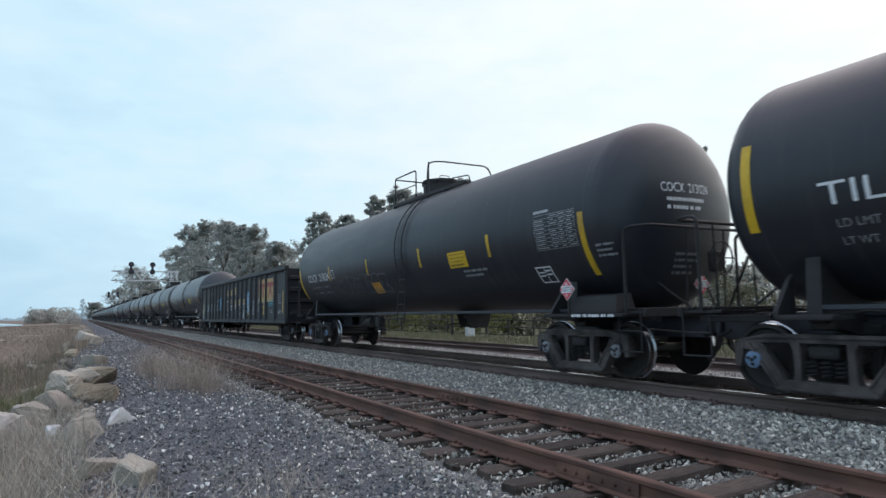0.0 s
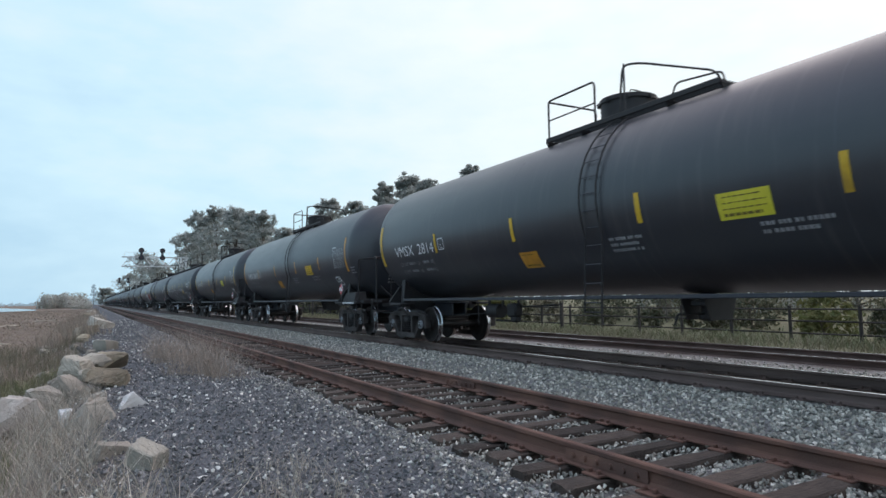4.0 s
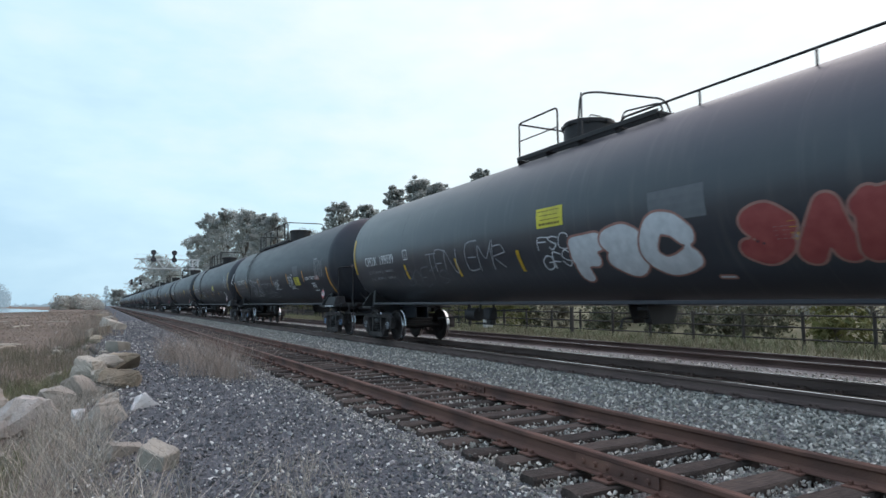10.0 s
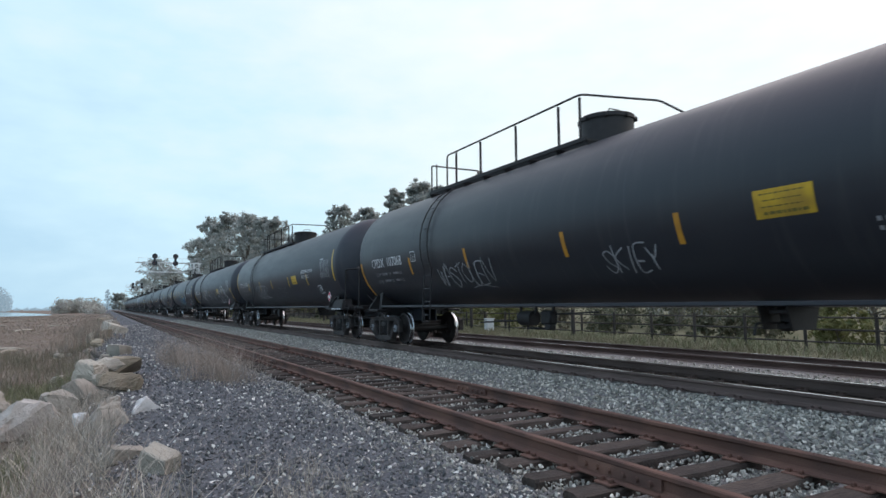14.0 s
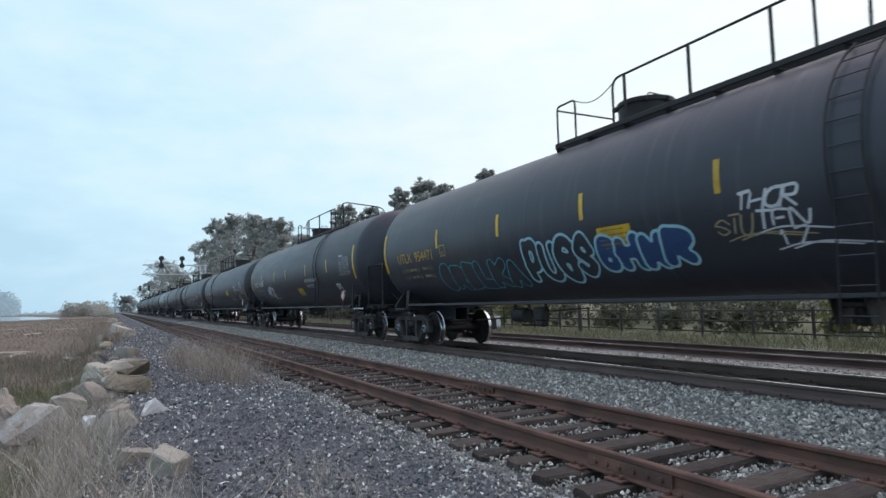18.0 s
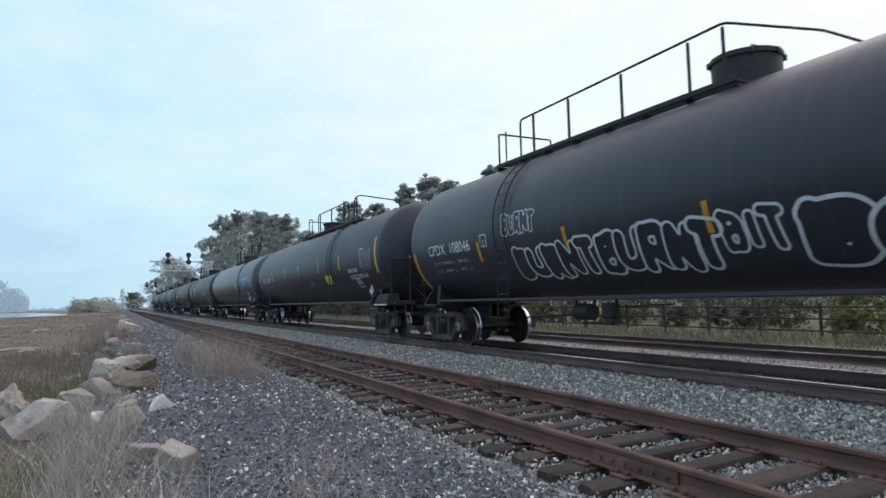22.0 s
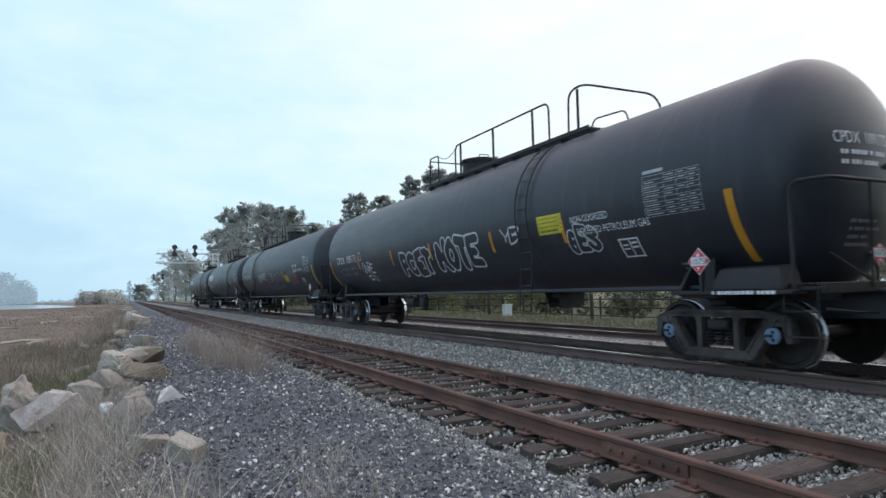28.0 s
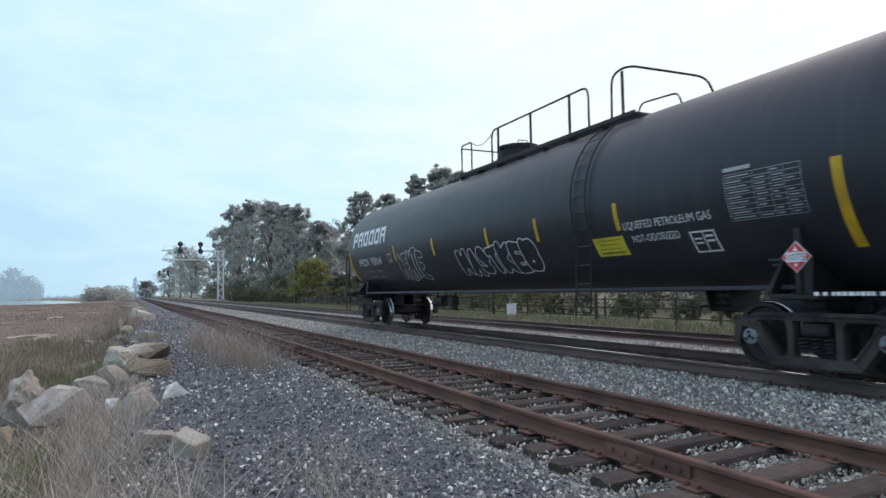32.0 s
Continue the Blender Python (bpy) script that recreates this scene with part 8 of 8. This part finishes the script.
# spray paint by car number: rear end and foot of the word, its length and height, the word, style, paint, line width, fill
ART = {
    "213024": [(3.9, 1.75, 3.7, 0.6, "MSTOECRZ", "throw", "spray_grey", 0.028)],
    "180205": [(5.26, 1.85, 0.3, 0.24, "17", "tag", "spray_white", 0.03), (4.87, 1.38, 3.5, 1.15, "POET", "throw", "spray_white", 0.06), (1.42, 1.76, 1.2, 0.42, "NOTE", "throw", "spray_white", 0.035), (-0.25, 1.50, 2.4, 0.95, "EHOL", "throw", "spray_white", 0.04), (-2.5, 2.13, 2.0, 0.24, "EMRXTFN", "tag", "spray_white", 0.03), (-4.9, 1.6, 1.5, 0.5, "SPER", "throw", "spray_white", 0.035), (8.9, 1.75, 0.45, 0.4, "YB", "tag", "spray_white", 0.03)],
    "955666": [(6.36, 1.77, 0.8, 0.32, "YRT", "tag", "spray_white", 0.03), (3.44, 1.58, 2.25, 0.72, "NOTZ", "throw", "spray_thin", 0.038), (1.21, 1.42, 2.6, 0.88, "EHOL", "throw", "spray_thin", 0.038), (-6.9, 1.5, 0.6, 0.5, "YB", "tag", "spray_white", 0.04)],
    "199039": [(5.68, 1.6, 2.4, 0.5, "BOETS", "tag", "spray_grey", 0.03), (4.21, 1.84, 3.6, 0.62, "TFN EMR", "tag", "spray_thin", 0.028), (-0.59, 2.10, 0.85, 0.28, "FSC", "tag", "spray_white", 0.026), (-0.62, 1.78, 0.8, 0.28, "GFS", "tag", "spray_white", 0.026), (-1.42, 1.52, 2.6, 0.98, "FSC", "throw", "spray_pink", 0.05, "spray_white"), (-3.95, 1.42, 0.7, 0.2, "-", "throw", "spray_pink", 0.04, "spray_white"), (-4.75, 1.56, 2.9, 0.92, "SART", "throw", "spray_pink", 0.05, "spray_red")],
    "109229": [(4.44, 1.56, 2.3, 0.92, "POET", "throw", "spray_white", 0.045), (1.97, 1.46, 2.6, 0.90, "EHOL", "throw", "spray_thin", 0.036), (-0.79, 1.8, 0.95, 0.46, "NOTE", "tag", "spray_white", 0.045), (-3.5, 1.85, 0.85, 0.52, "JYBE", "tag", "spray_white", 0.045)],
    "101075": [(6.23, 1.66, 1.2, 0.3, "NOTE", "tag", "gold_dim", 0.03), (3.72, 1.68, 0.85, 0.46, "ANR", "tag", "spray_white", 0.035), (1.41, 1.42, 2.3, 0.95, "SMOKE", "throw", "spray_thin", 0.038), (-1.66, 1.85, 0.9, 0.6, "YBA", "tag", "spray_white", 0.035)],
    "107068": [(4.51, 1.62, 2.4, 0.58, "WASTOUEN", "tag", "spray_thin", 0.026), (-1.37, 1.66, 1.15, 0.48, "SKIEY", "tag", "spray_thin", 0.032)],
    "109044": [(4.0, 1.6, 2.4, 0.7, "NOTE", "throw", "spray_white", 0.04), (-0.5, 1.6, 1.5, 0.5, "STEF", "tag", "spray_grey", 0.035)],
    "109152": [(4.08, 1.68, 1.25, 0.72, "KAYEN", "tag", "spray_white", 0.035), (2.71, 2.12, 1.35, 0.38, "ABORT-ENR", "tag", "spray_white", 0.035), (0.96, 1.74, 3.4, 0.58, "SNAKE ONK", "tag", "spray_thin", 0.035), (-3.6, 1.48, 2.5, 1.0, "EHOL", "throw", "spray_white", 0.055), (-6.2, 1.9, 0.9, 0.35, "ESKE", "tag", "spray_white", 0.035)],
    "954471": [(5.68, 1.46, 3.5, 0.78, "GRELKA", "throw", "spray_teal", 0.035), (1.96, 1.48, 2.0, 0.98, "PUGS", "throw", "spray_sky", 0.06), (-0.17, 1.62, 1.95, 0.66, "GHNR", "throw", "spray_sky", 0.06, "spray_navy"), (-2.95, 2.22, 0.85, 0.26, "THOR", "tag", "spray_white", 0.04), (-3.2, 1.99, 0.7, 0.22, "TFN", "tag", "spray_white", 0.035), (-3.4, 1.78, 0.45, 0.2, "17", "tag", "spray_white", 0.035), (-2.6, 1.95, 0.55, 0.26, "STU", "tag", "gold_dim", 0.03), (-5.4, 1.7, 1.6, 0.5, "NOTE", "throw", "spray_grey", 0.035), (-6.9, 1.6, 0.7, 0.45, "YBE", "tag", "spray_white", 0.04)],
    "115008": [(4.9, 1.66, 1.3, 0.6, "AMOS", "tag", "spray_white", 0.06)],
    "109121": [(6.35, 1.6, 1.2, 0.5, "OXYZ", "tag", "spray_thin", 0.026), (2.83, 1.70, 3.5, 0.75, "BEMORE", "throw", "spray_grey", 0.035), (-0.5, 1.7, 1.2, 0.3, "-MUES", "tag", "spray_grey", 0.03), (-3.85, 1.64, 1.5, 0.52, "EILEEN", "throw", "spray_thin", 0.032)],
    "108046": [(4.65, 2.44, 1.15, 0.45, "BURNT", "throw", "spray_white", 0.028), (4.44, 1.54, 2.45, 0.78, "BURNT", "throw", "spray_white", 0.055), (1.93, 1.50, 2.45, 0.85, "BURNT", "throw", "spray_white", 0.06), (-0.62, 1.7, 0.9, 0.6, "BIT", "throw", "spray_white", 0.05), (-1.7, 1.42, 2.3, 1.0, "BOK", "throw", "spray_white", 0.075)],
    "952157": [(3.0, 1.95, 1.9, 0.35, "MYRTELEA", "tag", "gold", 0.024)],
    "109077": [(4.54, 2.05, 1.7, 0.95, "STEF", "throw", "spray_white", 0.045), (1.85, 1.76, 3.0, 0.75, "UBSR", "throw", "spray_thin", 0.04), (-1.66, 1.76, 2.2, 0.85, "LMC", "throw", "gold_dim", 0.04), (-4.94, 2.12, 0.5, 0.26, "YB", "tag", "spray_white", 0.035), (-5.44, 1.68, 2.0, 0.48, "DETOLS", "throw", "spray_white", 0.035), (-7.9, 1.95, 0.75, 0.42, "AXS", "throw", "spray_white", 0.035)],
    "115004": [(4.91, 2.80, 1.05, 0.42, "NOTE", "tag", "spray_white", 0.05), (4.3, 1.86, 0.3, 0.22, "17", "tag", "spray_white", 0.03), (3.9, 1.68, 2.9, 1.0, "POET", "throw", "spray_white", 0.07), (0.6, 1.62, 2.2, 0.8, "NOTE", "throw", "spray_white", 0.05)],
    "109173": [(5.6, 1.88, 1.0, 0.32, "CNRE", "tag", "spray_white", 0.05), (5.5, 1.56, 0.75, 0.28, "TFN", "tag", "spray_white", 0.045), (2.24, 1.60, 2.05, 0.88, "POET", "throw", "spray_white", 0.055), (-0.25, 1.68, 2.2, 0.88, "NOTE", "throw", "spray_white", 0.055), (-3.51, 2.14, 0.65, 0.3, "YB", "tag", "spray_white", 0.045), (-5.7, 1.8, 0.8, 0.5, "GES", "throw", "spray_white", 0.035)],
    "110121": [(4.32, 2.05, 0.95, 1.1, "SK", "throw", "spray_rust", 0.04), (3.45, 2.02, 0.9, 0.42, "THOR", "tag", "spray_white", 0.04), (2.33, 2.1, 1.2, 0.38, "NOTE", "tag", "spray_white", 0.055), (2.30, 1.74, 1.15, 0.34, "SNIPE", "throw", "spray_red", 0.04), (1.04, 1.55, 2.3, 1.05, "SBKLE", "throw", "spray_thin", 0.03), (-1.15, 1.6, 1.6, 0.9, "OES", "throw", "spray_thin", 0.035), (-4.6, 1.7, 1.6, 0.5, "SNIPE", "throw", "spray_red", 0.04)],
    "93014": [(4.5, 1.5, 1.75, 0.95, "MENTE", "throw", "spray_white", 0.035), (0.6, 1.52, 3.4, 0.8, "MASTKEB", "throw", "spray_white", 0.035)],
}
NO, LPG, BY = "NON-ODORIZED", "LIQUEFIED PETROLEUM GAS", dict
B1 = "black pressure tank car with white stencils and yellow reflective strips"
CARS = [
    BY(y=-2.70, tc=13.97, kind="general", mark=("TILX", "290"), label="glossy black general-service tank car with white stencils", tank_size=(1.50, 2.70), cap="cap_blue", panel=True),
    BY(y=15.47, tc=13.97, kind="general", mark=("COCX", "213024"), tank_size=(1.60, 2.765), end_top=2.75, label="black general-service tank car with faint graffiti", cap="cap", cap_rear="cap_blue", panel=True),
    None,
    BY(y=55.15, tc=14.04, kind="general", mark=("VMSX", "28157"), label="charcoal general-service tank car with yellow notice", paint="charcoal", tape="orange", notice_mat="lemon", panel=True),
    BY(y=72.99, tc=14.05, kind="general", mark=("VMSX", "2814"), label="charcoal general-service tank car, dusty top", paint="charcoal", tape="yellow", notice_mat="lemon", panel=True),
    BY(y=91.29, tc=14.05, kind="general", mark=("VMSX", "28132"), label="charcoal general-service tank car with orange panel", paint="charcoal", tape="orange", panel=True),
    BY(y=109.59, tc=13.87, kind="general", mark=("VMSX", "28114"), label="charcoal general-service tank car with bright yellow strips", paint="charcoal", notice_mat="lemon", panel=True),
    BY(y=129.18, tc=16.91, kind="full", mark=("CPDX", "180205"), label="black tank car with full-length railing and white bubble graffiti", words=(LPG, NO), words_y=-6.4, words_z=2.62, notice_z=2.25, notice=-3.4,
       box=5.45),
    BY(y=150.0, tc=16.46, kind="long", cage=-0.2, placard=0.09, mark=("UTLX", "955666"), ink="gold", tank=True, label="black pressure tank car with gold lettering and white bubble graffiti", strips=(5.48, 3.25, 0.88, -1.93), strip_top=2.98, words=(LPG, NO), words_y=-5.6, patches=[(4.1, 2.47, 0.75, 0.8)], notice=5.46, notice_z=2.12),
    BY(y=170.77, tc=16.97, kind="general", tank_size=(1.615, 2.69), low_rail=True, mark=("CPDX", "199039"), label="charcoal pressure tank car with large white and red graffiti", paint="charcoal", notice_mat="lemon", notice=-0.67, notice_z=2.86, strips=(5.45, 2.65, 0.15, -2.56, -5.48), strip_top=2.17, patches=[(-3.4, 2.3, 1.0, 0.45)]),
    BY(y=192.06, tc=16.96, kind="long", cage=0.03, mark=("CPDX", "109229"), label="black pressure tank car covered in white graffiti", cap="cap_blue", cap_rear="cap_blue", notice=-4.55, notice_z=2.26, notice_mat="lemon", strips=(5.8, 2.6, -0.47, -3.38, -5.92), strip_top=2.47, end_top=2.46, table_z=2.16, table_mat="faded",
       tape="orange", words=(LPG,), words_y=-6.2, words_z=2.1, patches=[(-4.55, 2.3, 0.76, 0.42)], pink_patch=True),
    BY(y=212.78, tc=16.45, kind="long", cage=-0.6, mark=("CPDX", "101075"), label="black pressure tank car with white tags", notice=-2.0, notice_mat="lemon", strips=(6.26, 4.39, 1.79, -1.2, -4.2), strip_top=2.05, mark_z=2.2, head_art=BY(text="NSO", seed=93, line=0.045)),
    BY(y=234.2, tc=17.65, kind="long", cage=0.28, mark=("CPDX", "107068"), label="black pressure tank car with faint grey tags", gear=2.0, tape="orange", strips=(5.93, 3.0, -0.46, -3.01), strip_top=2.42, end_top=2.46, notice=-4.28, notice_z=2.52),
    BY(y=255.69, tc=16.99, kind="long", cage=0.03, mark=("CPDX", "109044"), label=B1, words=(LPG, NO), strip_top=2.45),
    BY(y=276.84, tc=16.98, kind="long", cage=0.03, mark=("CPDX", "109152"), label="black pressure tank car with white outline graffiti", words=(NO, LPG), words_y=-5.2, strip_top=2.45, end_top=2.42, tapes={0: "orange"}),
    BY(y=297.54, tc=16.42, kind="long", placard=0.09, mark=("UTLX", "954471"), ink="gold", tank=True, label="black pressure tank car with gold lettering and teal graffiti", notice=-0.34, notice_z=2.33, words=(LPG,), words_y=-5.0, strips=(5.48, 2.69, 0.03, -2.72), strip_top=2.97),
    BY(y=317.85, tc=16.08, kind="long", placard=0.72, post=True, tank_size=(1.645, 2.72), reach=0.55, mark=("CPDX", "115008"), label="black pressure tank car with white tag near the rear", notice=-1.0, notice_z=1.95, words=(LPG, NO), words_y=-2.5, words_z=2.16, strips=(5.9, 2.9, 0.65, -2.8, -5.75), valve=1.0),
    BY(y=338.72, tc=17.06, kind="long", cage=0.03, mark=("CPDX", "109121"), label="black pressure tank car with pale tags", words=(NO, LPG), words_y=-5.6, notice=-2.31, notice_z=2.38, tape="orange", strips=(5.9, 2.6, -0.56, -3.41, -6.07), strip_top=2.45, end_top=2.43, table_z=2.08),
    BY(y=359.82, tc=17.05, kind="long", cage=0.15, mark=("CPDX", "108046"), label="black pressure tank car with a long white scrawl", notice=-5.0, tape="orange", strips=(5.76, 2.7, -0.4, -3.2), strip_top=2.42, end_top=2.41, table_mat="faded"),
    BY(y=381.15, tc=17.12, kind="long", reach=0.55, mark=("CPDX", "109023"), label="clean black pressure tank car with white stencils", cap="cap_blue", cap_rear="cap_blue", notice=-3.6, notice_z=2.2, notice_mat="lemon", words=(NO, LPG), words_y=-6.46, words_z=2.18, gear=3.6, valve=-6.35, strips=(5.85, 3.0, 0.4, -2.83, -5.53), strip_top=2.80),
    BY(y=402.13, tc=16.56, kind="long", placard=0.09, mark=("UTLX", "952157"), ink="gold", paint="slate", tank=True, label="slate-blue pressure tank car with gold lettering and blue panels", box=5.2, strips=(7.05, 2.77, -0.22, -2.8, -5.62), strip_top=2.55, end_top=2.62, mark_z=2.13, notice=-2.95, notice_z=2.55, words=None, blue=True),
    BY(y=422.91, tc=16.6, kind="long", cage=0.3, mark=("CPDX", "109077"), label="black pressure tank car with busy white tags", words=(NO, LPG), words_y=-5.0, notice=-4.24, notice_z=2.42, notice_mat="lemon", tapes={4: "orange"}, strip_top=2.44, end_top=2.46, end_tape="orange", strips=(5.85, 3.0, 0.4, -2.6, -5.51), head_art=BY(text="BIGIE", style="tag", seed=52, line=0.032)),
    BY(y=443.65, tc=16.6, kind="long", cage=0.03, mark=("CPDX", "115004"), label="black pressure tank car with white bubble letters", gear=3.0, strip_top=2.45, end_top=2.45),
    BY(y=464.75, tc=17.04, kind="long", reach=0.55, mark=("CPDX", "109173"), label="black pressure tank car with two white bubble pieces", cap="cap_blue", cap_rear="cap_blue", tape="orange", notice=-4.9, notice_z=2.55, notice_mat="lemon", words=(NO, LPG), words_y=-5.9, words_z=2.32, strips=(5.92, 2.83, 0.11, -3.05, -5.59), strip_top=2.44, end_top=2.43),
    BY(y=485.92, tc=16.99, kind="long", cage=0.03, mark=("CPDX", "110121"), label="black pressure tank car with red and white graffiti", words=(NO, LPG), words_y=-5.6, notice=-3.6, notice_z=2.2, cap="cap_blue", strips=(5.99, 2.5, -0.4, -3.2, -5.9), strip_top=2.44, end_top=2.47, patches=[(-4.5, 1.8, 1.3, 0.6)]),
    BY(y=506.83, tc=16.46, kind="long", mark=("PROX", "93034"), logo=True, label="clean black pressure tank car with white block company mark", strip_top=2.56, end_top=2.6, mark_z=2.08, words=("LIQUEFIED", "PETROLEUM", "GAS"), words_y=-5.4, words_z=2.2, strips=(5.15, 1.95, -1.0, -2.95, -5.25), valve=-6.0, notice=None),
    BY(y=527.34, tc=16.48, kind="long", mark=("PROX", "93014"), logo=True, label="last black pressure tank car with white company mark and graffiti", strip_top=2.55, end_top=2.6, mark_z=2.05, table_z=2.03, words=(LPG, "NOT-ODORIZED"), words_y=-5.4, words_z=2.10, strips=(4.6, 1.85, -1.0, -2.95, -5.25), notice=-4.57, notice_z=2.02, notice_mat="lemon", valve=-6.2),
]
TRAIN = []
for i, spec in enumerate(CARS):
    if spec is None:
        TRAIN.append((gondola(35.21, 17.1), 35.21))
        continue
    spec["seed"] = 1000 + 17 * i
    spec["art"] = ART.get(spec["mark"][1], ())
    made = tank_car(spec)
    if spec.get("blue"):
        S = Side(1.615, 2.69)
        for yy, zt, w, hh, wd in ((-5.5, 2.90, 1.75, 0.24, LPG), (-6.0, 2.62, 1.05, 0.24, "NON ODORIZED")):
            p = part("blue_panel", patch_geo(S, yy, zt, 0, -hh, w, 0).data("blue_panel", MAT["blue_sign"], 0), made, "blue notice panel")
            vs, fs, tw = shared(("text", wd, 0.13), lambda: text_flat(wd, 0.13))
            g = Geo().add([S.put(yy - 0.08, zt - hh + 0.05, a * (w - 0.16) / tw, b, 0.004) for a, b in vs], fs)
            part("lettering", g.data("lettering", MAT["white"], 0), p)
    TRAIN.append((made, spec["y"]))


def motions():
    """The whole train rolls past at an even speed, and every wheel turns with it."""
    for car, y in TRAIN:
        walk(car, [(t, pose(RAIL_X, y - SPEED * t, RAIL_Z)) for t in (0.0, 16.0, 32.0)])
    rate = math.degrees(SPEED / WHEEL_R)
    lead = {}
    for w, s in WHEELS:
        if s not in lead:
            walk(w, [(k / FPS, pose(0, s * AXLE, 0.482, rate * k / FPS)) for k in range(int(32 * FPS) + 1)])
            lead[s] = w
        else:
            w.animation_data_create()
            w.animation_data.action = lead[s].animation_data.action
            w.animation_data.action_slot = lead[s].animation_data.action_slot


motions()
